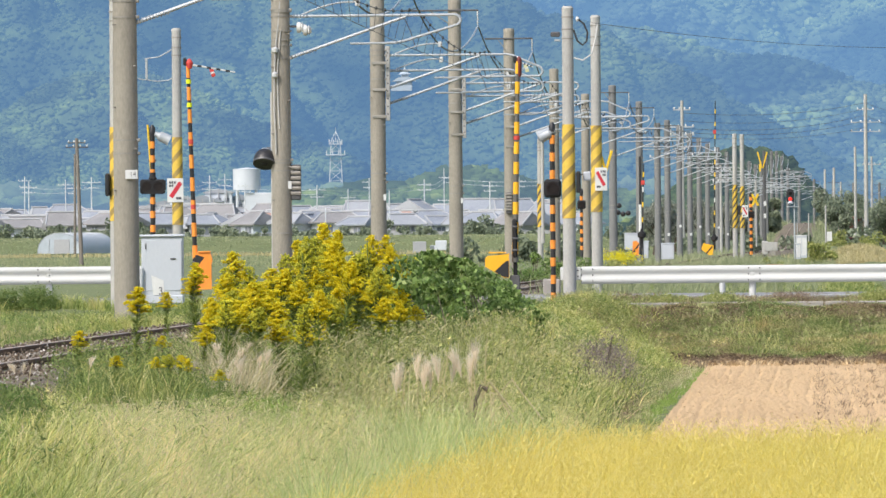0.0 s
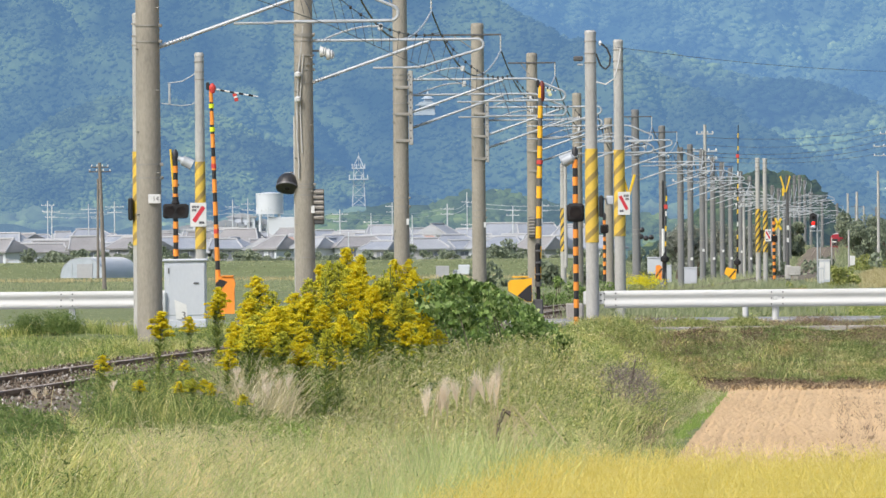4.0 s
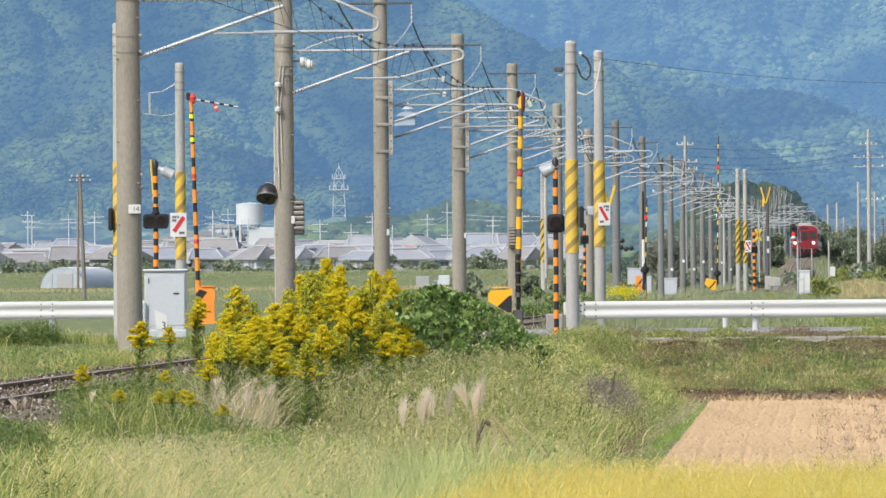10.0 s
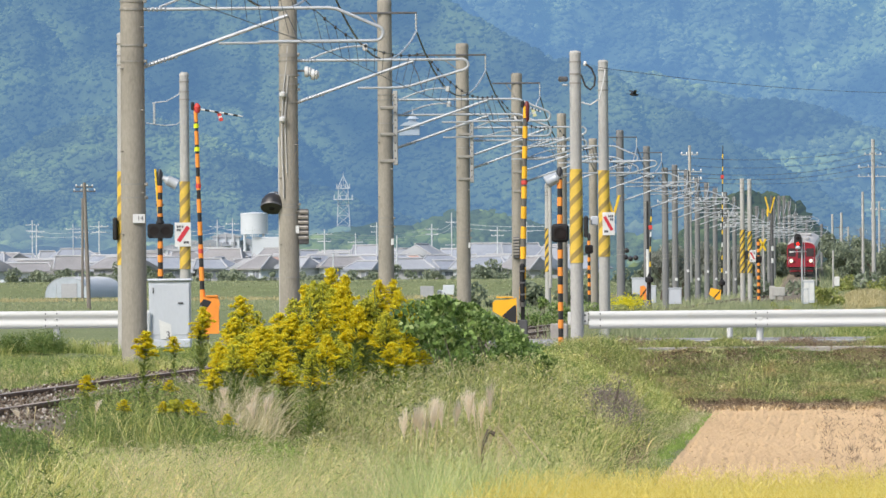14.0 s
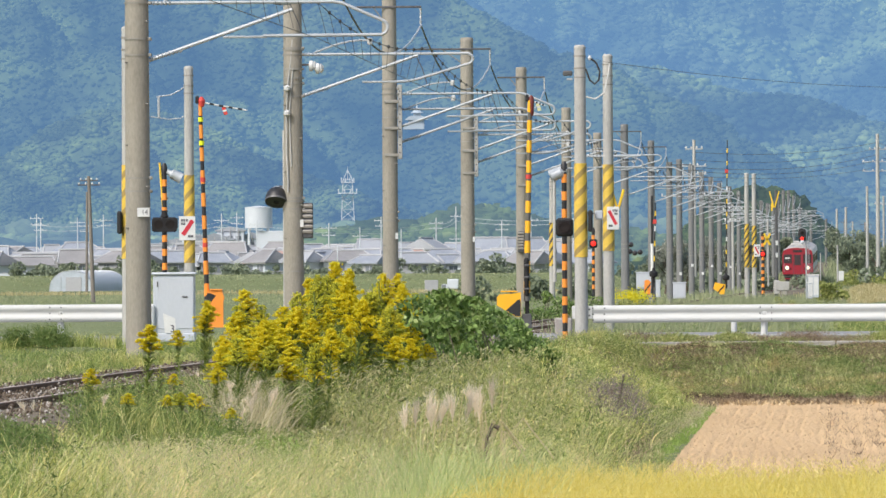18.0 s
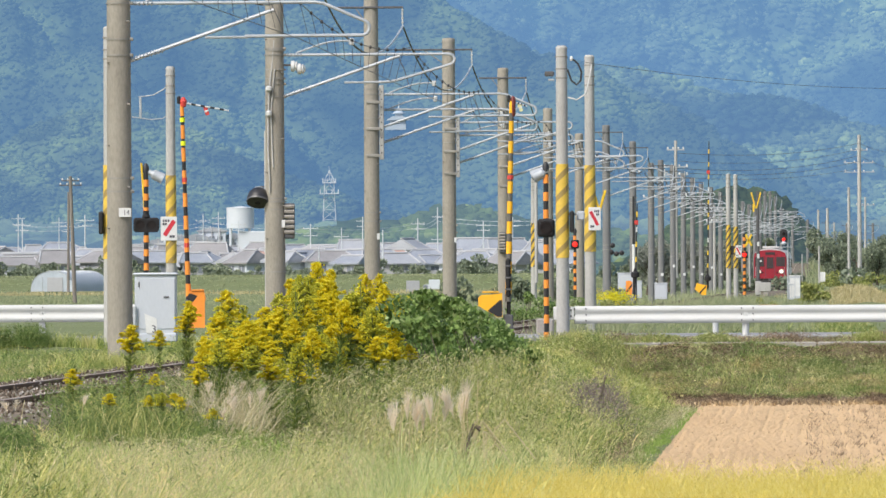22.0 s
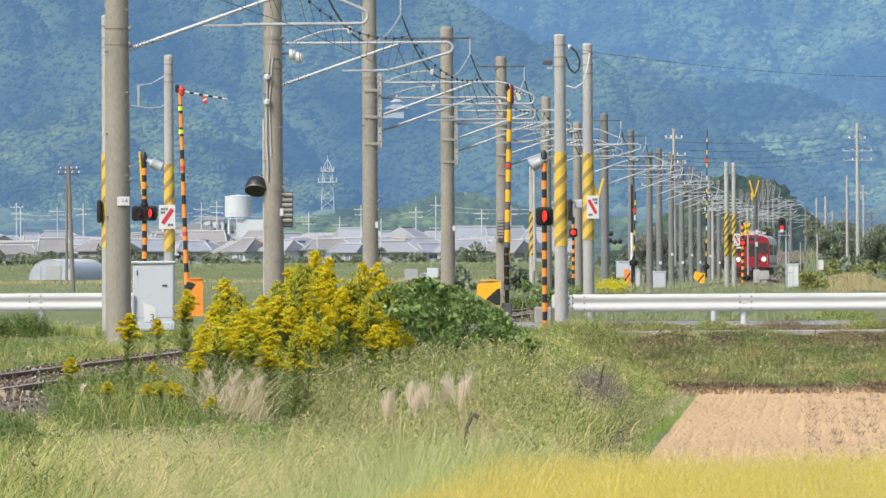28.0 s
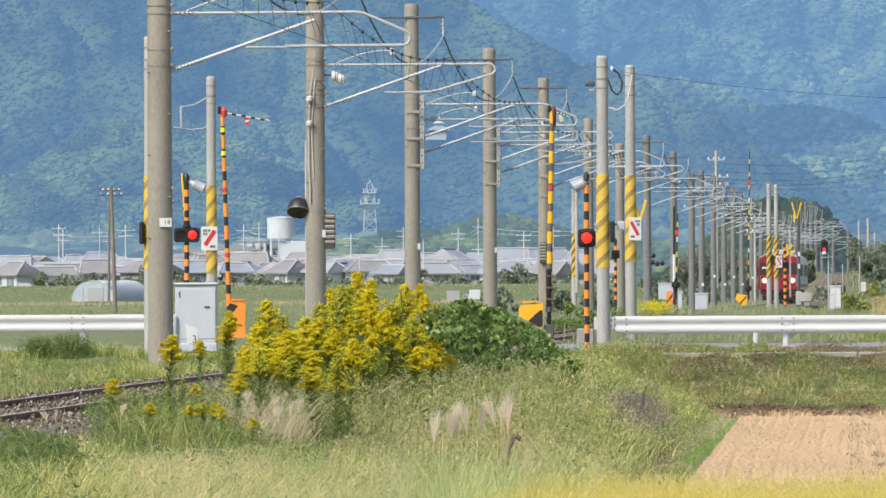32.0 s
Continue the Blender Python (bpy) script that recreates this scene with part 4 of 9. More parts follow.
def gate(at, arm_h, lean, label, colour, dirn, fold, box_colour, dark, shape, slash, cap, cw):
    """Barrier machine with its arm raised; dirn is the side on which the machine stands."""
    t = thing("crossing_gate", at, label, "crossing gate", "raised crossing barriers")
    part("foot", Geo().box((0, 0, 0.06), (0.22, 0.3, 0.42), 0.02), STEEL_DARK, t)
    m = part("machine", Geo().prism([(dirn * x, z) for x, z in shape], -0.2, 0.2), box_colour, t, "painted barrier machine with a sloping top")
    xs, zs = [dirn * p[0] for p in shape], [p[1] for p in shape]
    part("lid", Geo().box((sum(xs) / len(xs), 0, max(zs) + 0.015), ((max(xs) - min(xs)) * 0.72, 0.46, 0.03), 0.01), box_colour, m)
    part("warning_stripe", Geo().prism([(dirn * x, z) for x, z in slash], -0.2035, -0.2005), BLACK, m)
    base = Vector((0, -0.05, 0.55))
    top = base + Vector((lean, 0, arm_h))
    fat = 1.0 if dark is BLACK else 1.35
    arm_ob = part("arm", Geo().cyl(base, top, 0.050 * fat, 0.034 * fat, 12), dark, t, "banded barrier arm standing upright")
    n = int(arm_h / 0.42)
    for k in range(n):
        p, q = base.lerp(top, (k + 0.40) / n), base.lerp(top, (k + 1) / n)
        rr = (0.054 - 0.015 * (k + 0.5) / n) * fat
        part("stripe", Geo().cyl(p, q, rr, rr - 0.001, 12), colour, arm_ob)
    for s in ((0.30, 0.62, 0.80, 0.915) if dark is BLACK else (0.62,)):
        p = base.lerp(top, s)
        part("reflector", Geo().cyl(p - Vector((0, 0, 0.045)), p + Vector((0, 0, 0.045)), 0.052 * fat, 0.052 * fat, 10), (RED_CLOTH if s < 0.7 else LIME) if dark is BLACK else RED_CLOTH, arm_ob)
    part("counterweight", Geo().box((0.0, -0.10, cw), (0.115, 0.10, 0.55 if cw < 1 else 0.86), 0.04), BLACK_DULL, t)
    for q in (-0.3, 0.0, 0.3):
        part("weight_plate", Geo().box((0.0, -0.10, cw + q * (0.55 if cw < 1 else 0.86)), (0.14, 0.12, 0.05), 0.015), STEEL_DARK, t)
    part("counterweight_stem", Geo().box((0.01, -0.02, cw / 2), (0.09, 0.1, cw), 0.02), BLACK_DULL, t)
    e = top + Vector((fold[0], 0, fold[1]))
    part("folded_tip", Geo().cyl(top, e, 0.022, 0.014, 10), WHITE, arm_ob, "white and dark folding tip")
    for k in range(4):
        part("tip_band", Geo().cyl(top.lerp(e, 0.2 + 0.2 * k), top.lerp(e, 0.29 + 0.2 * k), 0.0225, 0.02, 10), BLACK, arm_ob)
    part("joint", Geo().lathe(top + Vector((0.03, 0, 0.0)), [(0.02, -cap), (0.055, -cap * 0.8), (0.075 if cap < 0.2 else 0.06, 0.03), (0.045, 0.08), (0.02, 0.11)], 12), RED_CLOTH if cap < 0.2 else MAROON, arm_ob, "red joint cap")
    part("joint_bolt", Geo().box(top + Vector((-0.06, 0, 0.05)), (0.07, 0.1, 0.16), 0.02), BLACK, arm_ob)
    f = top.lerp(e, 0.5)
    flag = part("flag", Geo().box(f + Vector((0.02, 0, -0.09)), (0.08, 0.012, 0.17), 0.005, Matrix.Rotation(radians(-18), 3, "Y")), RED_CLOTH if cap < 0.2 else STREAMER, arm_ob, "small streamer")
    part("flag_band", Geo().box(f + Vector((0.02, -0.008, -0.09)), (0.08, 0.004, 0.035), 0.0, Matrix.Rotation(radians(-18), 3, "Y")), WHITE, flag)
    return t


g1 = gate((-4.830, 170.45, 1.365), 4.10, -0.12, "orange barrier machine with its banded arm raised beside the road", ORANGE, 1, (0.95, -0.17), ORANGE, BLACK, [(-0.01, 0.12), (0.32, 0.12), (0.32, 0.62), (0.34, 0.72), (0.30, 0.86), (0.0, 0.86), (0.0, 0.62)], [(-0.008, 0.52), (0.18, 0.76), (0.06, 0.81), (-0.003, 0.81)], 0.1, 0.5)
# banded poles that carry the crossing's cables and signs
def wrapped_pole(at, h, r, wrap0, wrap1, label, wrap=None, lean=0.0):
    t = thing("banded_pole", at, label, "utility pole", "poles with warning wraps")
    part("shaft", Geo().cyl((0, 0, -0.4), (lean, 0, h), r * 1.08, r * 0.9, 18), CONCRETE_LIGHT, t)
    part("wrap", Geo().cyl((lean * wrap0 / h, 0, wrap0), (lean * wrap1 / h, 0, wrap1), r * 1.06 + 0.006, r * 0.98 + 0.006, 18), wrap or SPIRAL_YB, t, "yellow warning wrap with slanting bands")
    part("cap", Geo().lathe((lean, 0, h), [(r * 0.93, -0.05), (r * 0.95, 0.0), (r * 0.7, 0.04)], 16), CONCRETE_LIGHT, t)
    for z in (h * 0.97, h * 0.9, h * 0.93):
        part("band", Geo().lathe((lean * z / h, 0, z), [(r * 0.9, -0.014), (r * 1.0, -0.014), (r * 1.0, 0.014), (r * 0.9, 0.014)], 16), BAND_GREY, t)
    return t


wp = wrapped_pole((-5.699, 187.50, 1.495), 7.120 - 1.495, 0.112, 2.807 - 1.495, 4.745 - 1.495, "pale concrete pole with yellow slanting bands beside the barrier")
wp2 = wrapped_pole((-6.256, 166.67, 1.405), 6.0, 0.135, 2.871 - 1.405, 4.716 - 1.405, "pale concrete pole with yellow bands half behind a mast")
P7Z = 0.942
wp3 = wrapped_pole((2.689, 170.45, 0.942), 7.079 - P7Z, 0.125, 2.851 - P7Z, 4.738 - P7Z, "pale concrete pole with yellow slanting bands at the crossing")
wp4 = wrapped_pole((3.664, 192.31, 0.981), 7.443 - 0.981, 0.122, 3.020 - 0.981, 4.981 - 0.981, "pale concrete pole with yellow bands and a warning board")


def slash_sign(at, flip, w, h, parent_label):
    t = thing("warning_board", at, parent_label, "sign", "crossing warning boards")
    part("board", Geo().box((0, 0, 0), (w, 0.02, h), 0.004), WHITE, t)
    d = Vector((0.30 * w * flip, 0, 0.30 * h))
    ang = math.atan2(d.z, d.x)
    part("slash", Geo().box((0.03 * flip * w, -0.0125, 0.02 * h), (2.0 * d.length, 0.006, 0.26 * w), 0.002, Matrix.Rotation(-ang, 3, "Y")), RED_SIGN, t, "red slanting bar")
    if flip > 0:
        part("arrow_tip", Geo().add([(0.33 * w, -0.014, 0.36 * h), (0.33 * w, -0.014, 0.16 * h), (0.12 * w, -0.014, 0.30 * h)], [(0, 1, 2)]), RED_SIGN, t)
    for (a, b, c) in ((-0.32, 0.33, 0.09), (-0.18, 0.33, 0.09), (-0.02, 0.33, 0.09), (-0.32, 0.19, 0.09), (-0.18, 0.19, 0.09), (0.12, -0.33, 0.12), (0.29, -0.33, 0.12)):
        part("lettering_bar", Geo().box((a * flip * w, -0.012, b * h), (c * 1.25 * w, 0.005, 0.10 * h), 0.001), INK, t)
    return t


slash_sign((-5.745, 187.50 - 0.128, 3.570), 1, 0.36, 0.53, "white board with red upward slash on a banded pole")
slash_sign((3.763, 192.31 - 0.135, 3.763), -1, 0.275, 0.52, "white board with red downward slash on a banded pole")

# relay box beside the mast
rb = thing("relay_box", (-4.991, 154.64, 1.433), "pale grey steel relay cabinet beside the mast", "cabinet")
part("cabinet", Geo().box((0.0, 0.2, 0.58), (0.76, 0.5, 1.08), 0.02), BOX_GREY, rb)
part("roof", Geo().box((0.0, 0.2, 1.14), (0.82, 0.58, 0.05), 0.02), BOX_GREY, rb)
part("plinth", Geo().box((0, 0.2, -0.02), (0.78, 0.53, 0.16), 0.02), BOX_GREY, rb)
part("door", Geo().box((0.02, -0.056, 0.60), (0.66, 0.012, 0.92), 0.004), BOX_GREY, rb)
part("handle", Geo().box((0.20, -0.07, 0.72), (0.10, 0.03, 0.03), 0.01), STEEL_DARK, rb)
part("hinge", Geo().cyl((-0.30, -0.07, 0.9), (-0.30, -0.07, 1.0), 0.012, n=8), STEEL_DARK, rb)
part("placard", Geo().prism([(-0.17, 0.06), (0.04, 0.06), (0.02, 0.33), (-0.20, 0.42)], -0.070, -0.064), WHITE, rb, "white weathered placard")
three = bpy.data.curves.new("three", "FONT")
three.body, three.size, three.align_x, three.align_y, three.extrude = "3", 0.19, "CENTER", "CENTER", 0.001
tmp = bpy.data.objects.new("tmp", three)
three_mesh = bpy.data.meshes.new_from_object(tmp)
three_mesh.transform(pose(-0.03, -0.073, 0.13, 90, 0, 0))
three_mesh.materials.clear()
three_mesh.materials.append(INK)
bpy.data.objects.remove(tmp)
part("numeral", three_mesh, INK, rb)
part("conduit", Geo().tube([(-0.38, -0.1, 0.0), (-0.37, -0.1, 0.55)], 0.03, 8), GALVANISED, rb)

# side-on signal beyond the mast
sg = thing("side_signal", (-6.439, 166.67, 3.584), "black hooded crossing lamp seen from its edge", "crossing signal", "level crossing signals")
part("lamp_board", Geo().box((0, 0, 0), (0.09, 0.42, 0.45), 0.03), BLACK, sg)
part("bracket", Geo().cyl((0.05, 0, 0.19), (0.3, 0, 0.19), 0.015, n=8), STEEL_DARK, sg)

# black dome and louvred box on the second mast
dome = thing("dome_speaker", (-3.170, 157.89, 3.972), "black domed loudspeaker hung beside the mast", "loudspeaker")
part("dome", Geo().lathe((0, 0, 0), [(0.185, -0.10), (0.205, -0.11), (0.212, -0.06), (0.208, 0.0), (0.188, 0.07), (0.148, 0.13), (0.09, 0.17), (0.01, 0.185)], 24), BLACK, dome)
part("crown_plate", Geo().lathe((0, 0, 0.155), [(0.12, 0.0), (0.10, 0.025), (0.06, 0.045), (0.02, 0.06)], 18), GALVANISED, dome, "worn pale top plate")
part("rim", Geo().lathe((0, 0, -0.10), [(0.212, -0.018), (0.216, 0.0), (0.212, 0.018), (0.200, 0.018), (0.200, -0.018)], 24), STEEL_DARK, dome, "worn grey rim")
part("mouth", Geo().lathe((0, 0, -0.10), [(0.206, -0.012), (0.16, 0.02), (0.07, 0.05), (0.05, -0.03), (0.01, -0.045)], 24), BLACK_DULL, dome, "black mouth of the loudspeaker")
part("stem", Geo().tube([(0, 0, 0.15), (0.02, 0, 0.24), (0.22, 0.0, 0.24)], 0.015, 6), STEEL_DARK, dome)
dome.matrix_world = pose(-3.170, 157.89, 3.99, -30, 6, 0)
lv = thing("louvred_box", (-2.595, 157.89, 3.547), "grey louvred terminal box on the mast", "junction box")
part("case", Geo().box((0, 0, 0), (0.20, 0.16, 0.66), 0.02), STEEL_DARK, lv)
for j in range(6):
    part("slat", Geo().box((0, -0.09, 0.27 - 0.095 * j), (0.19, 0.05, 0.055), 0.01, Matrix.Rotation(radians(20), 3, "X")), SLEEPER, lv)
copy_thing(lv, pose(2.30, 264.80, 3.48)).name = "louvred_box"
sw = thing("line_switch", (-2.488, 157.89, 6.430), "white porcelain line switch on the mast", "insulator")
for dx, dz in ((0, 0), (0.12, -0.05)):
    part("bell", Geo().lathe((dx, 0, dz), [(0.04, -0.07), (0.10, -0.06), (0.105, 0.0), (0.07, 0.02), (0.10, 0.04), (0.04, 0.09)], 14, "X"), PORCELAIN, sw)
part("arm", Geo().box((-0.12, 0, 0.02), (0.26, 0.05, 0.04), 0.008), STEEL_DARK, sw)
part("conduit", Geo().tube([(-0.48, 0.0, 0.45), (-0.50, 0, -0.3), (-0.49, 0, -1.0), (-0.53, 0, -2.2)], 0.018, 6), STEEL_DARK, sw)
part("pipe", Geo().tube([(-0.535, 0.05, -1.2), (-0.535, 0.05, -4.5)], 0.035, 8), CONCRETE_LIGHT, sw)
for j, (px_x, px_z, yy) in enumerate(((-2.711, 3.495, 157.89 - 0.13), (-1.158, 3.396, 193.55 - 0.13), (0.711, 3.441, 230.77 - 0.13))):
    single("mast_tag", Geo().box((0, 0, 0), (0.08, 0.012, 0.14), 0.004), WHITE, "small white tag on a concrete mast", "sign", "mast tags", at=(px_x, yy, px_z))

# right side of the crossing
crossing_signal((2.308, 166.67, 1.115), 3.55, "orange and black banded crossing signal with a hooded lamp", [(0.0, 2.32), ], ["R"], 0.86, 0.05, ORANGE, 180)
g2 = gate((1.750, 187.50, 1.361), 4.44, 0.10, "amber barrier machine with its banded arm raised beyond the track", AMBER, -1, (0.34, -0.12), AMBER, DULL_GREY, [(0.13, 0.21), (0.24, 0.21), (0.66, 0.46), (0.66, 0.64), (0.60, 0.70), (0.30, 0.72), (0.13, 0.75)], [(0.14, 0.215), (0.24, 0.22), (0.46, 0.35), (0.20, 0.58), (0.14, 0.59), (0.135, 0.4)], 0.36, 1.08)
bk = thing("concrete_block", (2.382, 174.42, 1.221), "low weathered concrete block at the crossing", "concrete block")
part("block", Geo().box((0, 0, 0.18), (0.36, 0.4, 0.42), 0.03), SLEEPER, bk)
eq = thing("crossing_lamp_side", (2.880, 170.45, 3.577), "black side lamp and pale box on the banded pole", "crossing signal", "level crossing signals")
part("lamp_board", Geo().box((0, 0, 0), (0.09, 0.42, 0.44), 0.03), BLACK, eq)
part("box", Geo().box((0.18, 0.1, 0.12), (0.16, 0.15, 0.18), 0.02), BOX_GREY, eq)
part("bracket", Geo().cyl((-0.12, 0, 0.15), (0.1, 0, 0.15), 0.015, n=8), STEEL_DARK, eq)
pc = thing("cable_drop", (2.657, 168.54, 6.489), "dark cable loop and small transformer on the banded pole", "junction box")
part("transformer", Geo().box((-0.24, 0.1, 0.02), (0.19, 0.12, 0.1), 0.02), STEEL_DARK, pc)
part("bracket", Geo().box((-0.2, 0.1, -0.1), (0.12, 0.05, 0.04), 0.01), GALVANISED, pc)
part("cable_loop", Geo().tube([(0.12, 0, 0.1), (0.2, 0, -0.12), (0.30, 0, -0.2), (0.38, 0, -0.12), (0.40, 0, 0.05), (0.33, 0, 0.22), (0.22, 0, 0.31)], 0.02, 7), WIRE, pc)
part("white_lead", Geo().tube([(0.12, 0, -0.45), (0.3, 0, -0.5), (0.48, 0, -0.38), (0.56, 0, -0.05), (0.6, 0, 0.2)], 0.016, 6), PORCELAIN, pc)
part("insulator", Geo().lathe((0.2, 0, 0.32), [(0.02, -0.05), (0.04, 0.0), (0.02, 0.05)], 10), PORCELAIN, pc)

# ---- guard rails ----
def guard_rail(x0, x1, y, z, posts, label, first=4.0):
    t = thing("guard_rail", (0, 0, 0), label, "guard rail", "white guard rails along the road")
    prof = [(-0.018, -0.175), (-0.03, -0.172), (-0.062, -0.145), (-0.075, -0.11), (-0.072, -0.08), (-0.05, -0.045), (-0.036, -0.02), (-0.034, 0.0), (-0.036, 0.02), (-0.05, 0.045), (-0.072, 0.08), (-0.075, 0.11), (-0.062, 0.145), (-0.03, 0.172), (-0.018, 0.175)]
    x, k = x0, 0
    while x < x1 - 0.1:
        e = min(x + (4.0 if k else first), x1)
        g = Geo()
        out = [(a - 0.003 * (k % 2), b) for a, b in prof] + [(a + 0.006 - 0.003 * (k % 2), b) for a, b in prof[::-1]]
        n = len(out)
        g.add([(xx, y + a, z + b) for xx in (x, e + 0.12) for a, b in out], [(i, (i + 1) % n, n + (i + 1) % n, n + i) for i in range(n)] + [tuple(range(n)), tuple(range(n, 2 * n))[::-1]])
        beam = part("beam", g, WHITE_BEAM, t, "white corrugated steel beam")
        for bx in (0.0, 0.23):
            for bz in (-0.12, 0.0, 0.12):
                part("bolt", Geo().cyl((x + bx, y - 0.068 + (0.035 if bz == 0 else 0), z + bz), (x + bx, y - 0.086 + (0.035 if bz == 0 else 0), z + bz), 0.016, n=8), STEEL_DARK, beam)
        x, k = e, k + 1
    for px in posts:
        part("post", Geo().cyl((px, y + 0.07, z - 0.75), (px, y + 0.07, z + 0.16), 0.07, n=14), WHITE_BEAM, t)
        part("spacer", Geo().box((px, y + 0.0, z), (0.1, 0.1, 0.22), 0.01), WHITE_BEAM, t)
    return t


guard_rail(2.922, 40, 170.45, 1.702, [6.366 + 4 * q for q in range(0, 8)], "white corrugated steel guard rail along the road from the crossing", 3.36)
guard_rail(-44, -5.941, 170.45, 1.790, [-7.782 - 4 * q for q in range(0, 7)], "white corrugated steel guard rail along the road near the relay cabinet")
rs_ = thing("rust_patch", (6.810, 170.45, 1.876), "rust stain on the guard rail's upper edge", "rust stain")
part("stain", Geo().box((0, -0.012, 0.0), (0.34, 0.02, 0.018), 0.006), RUST, rs_)
part("stain", Geo().box((0.22, -0.012, -0.004), (0.16, 0.02, 0.012), 0.005), RUST, rs_)
ge = thing("guard_rail_end", (2.730, 170.45, 1.738), "white end plate of the guard rail", "guard rail")
part("end_plate", Geo().box((-0.02, 0, 0), (0.42, 0.03, 0.26), 0.04), WHITE_BEAM, ge)
for q in (-0.06, 0.06):
    part("bolt", Geo().cyl((0.12, -0.016, q), (0.12, -0.03, q), 0.02, n=8), STEEL_DARK, ge)
mk = thing("marker_post", (5.895, 174.5, 1.27), "short white marker post by the road", "bollard")
part("stub", Geo().cyl((0, 0, 0), (0, 0, 0.28), 0.06, n=12), WHITE_BEAM, mk)
part("cap", Geo().box((0.03, 0, 0.3), (0.22, 0.14, 0.06), 0.02), WHITE, mk)

sp = thing("span_wire", (-5.683, 187.50, 6.745), "slack span wires tied to the banded pole", "cable")
part("wire", Geo().tube([(0, 0, 0.04), (-0.18, 0, -0.10), (-0.4, 0, -0.22), (-0.72, 0, -0.26)], 0.014, 6), GALVANISED, sp)
part("wire", Geo().tube([(0, 0, -0.62), (-0.2, 0, -0.74), (-0.45, 0, -0.76), (-0.86, 0, -0.70)], 0.012, 6), GALVANISED, sp)
part("strain_rod", Geo().box((-0.68, 0, -0.5), (0.055, 0.03, 0.46), 0.01), GALVANISED, sp)
yr = thing("yellow_rod", (-5.742, 170.45, 3.986), "thin yellow pull rod beside the crossing signal", "rod")
part("rod", Geo().cyl((0.05, 0, -0.4), (-0.03, 0, 0.82), 0.022, n=8), YELLOW, yr)
part("rod_strap", Geo().box((0.06, 0.0, 0.1), (0.16, 0.03, 0.04), 0.005), STEEL_DARK, yr)

cr_ = thing("cable_run", (0, 0, 0), "pale cables and small insulators strapped to the mast", "cable")
part("cable", Geo().tube([(-2.860, 157.73, 6.913), (-2.895, 157.73, 6.492), (-2.951, 157.70, 6.019), (-2.975, 157.70, 5.546), (-2.981, 157.70, 4.863), (-2.953, 157.70, 4.337), (-2.955, 157.70, 4.074)], 0.016, 6), CONCRETE_LIGHT, cr_)
part("cable", Geo().tube([(-2.853, 157.70, 6.365), (-2.888, 157.70, 5.966), (-2.923, 157.70, 5.546), (-2.906, 157.70, 4.967), (-2.889, 157.70, 4.547)], 0.014, 6), CONCRETE_LIGHT, cr_)
for p in ((-2.960, 157.65, 6.007), (-2.964, 157.65, 5.545)):
    part("insulator", Geo().lathe(p, [(0.02, -0.06), (0.06, -0.03), (0.065, 0.03), (0.02, 0.06)], 12), PORCELAIN, cr_)
for z in (6.728, 6.370, 6.201, 3.907, 2.601):
    part("strap", Geo().lathe((-2.841, 157.89, z), [(0.178, -0.015), (0.192, -0.015), (0.192, 0.015), (0.178, 0.015)], 18), BAND_GREY, cr_)


# ---- second and third crossings, farther along the line ----
crossing_signal((5.500, 319.15, 1.770), 4.110 - 1.770, "small orange and black banded crossing signal farther along", [(0, 3.578 - 1.770)], ["B"], 0.78, 0.055, ORANGE, None)
wrapped_pole((4.638, 375.00, 1.764), 6.638 - 1.764, 0.12, 2.763 - 1.764, 4.688 - 1.764, "thin pale pole with dark yellow bands farther along", SPIRAL_DARK)
hd = thing("hooded_lamp", (3.169, 250.00, 5.442), "grey cylindrical lamp on a slim post", "lamp")
part("drum", Geo().cyl((-0.14, 0, -0.05), (0.36, 0, 0.13), 0.15, 0.14, 16), GALVANISED, hd)
part("neck", Geo().cyl((0.0, 0, -0.12), (0.0, 0, -3.2), 0.05, n=10), CONCRETE_LIGHT, hd)


def far_gate(at, s, arm, label, orange, shape=None):
    t = thing("crossing_gate", at, label, "crossing gate", "raised crossing barriers")
    mc = part("machine", Geo().prism(shape or [(-0.14 * s, 0.1), (0.14 * s, 0.04), (0.17 * s, 0.62), (0.05 * s, 0.74), (-0.12 * s, 0.7)], -0.2, 0.2), orange, t, "orange barrier machine")
    part("warning_stripe", Geo().prism([(-0.13 * s, 0.22), (-0.12 * s, 0.12), (0.16 * s, 0.5), (0.16 * s, 0.62)], -0.204, -0.201), BLACK, mc)
    part("counterweight", Geo().lathe((0.3, 0, 1.0), [(0.05, -0.4), (0.06, -0.16), (0.19, -0.10), (0.20, 0.08), (0.07, 0.18), (0.05, 0.3)], 12), BLACK_DULL, t)
    a = part("arm", Geo().cyl((0.3, 0, 0.4), (0.42, 0, arm), 0.038, 0.026, 10), BLACK, t)
    n = int(arm / 0.7)
    for j in range(n):
        z0 = 0.9 + j * 0.7
        if z0 + 0.35 < arm:
            x0 = 0.3 + 0.12 * (z0 - 0.4) / (arm - 0.4)
            part("stripe", Geo().cyl((x0, 0, z0), (x0 + 0.01, 0, z0 + 0.24), 0.041, 0.040, 10), YELLOW if j % 4 != 3 else WHITE, a)
    part("flag", Geo().box((0.37, -0.05, arm * 0.8), (0.18, 0.03, 0.2), 0.03), RED_CLOTH, a)
    return t


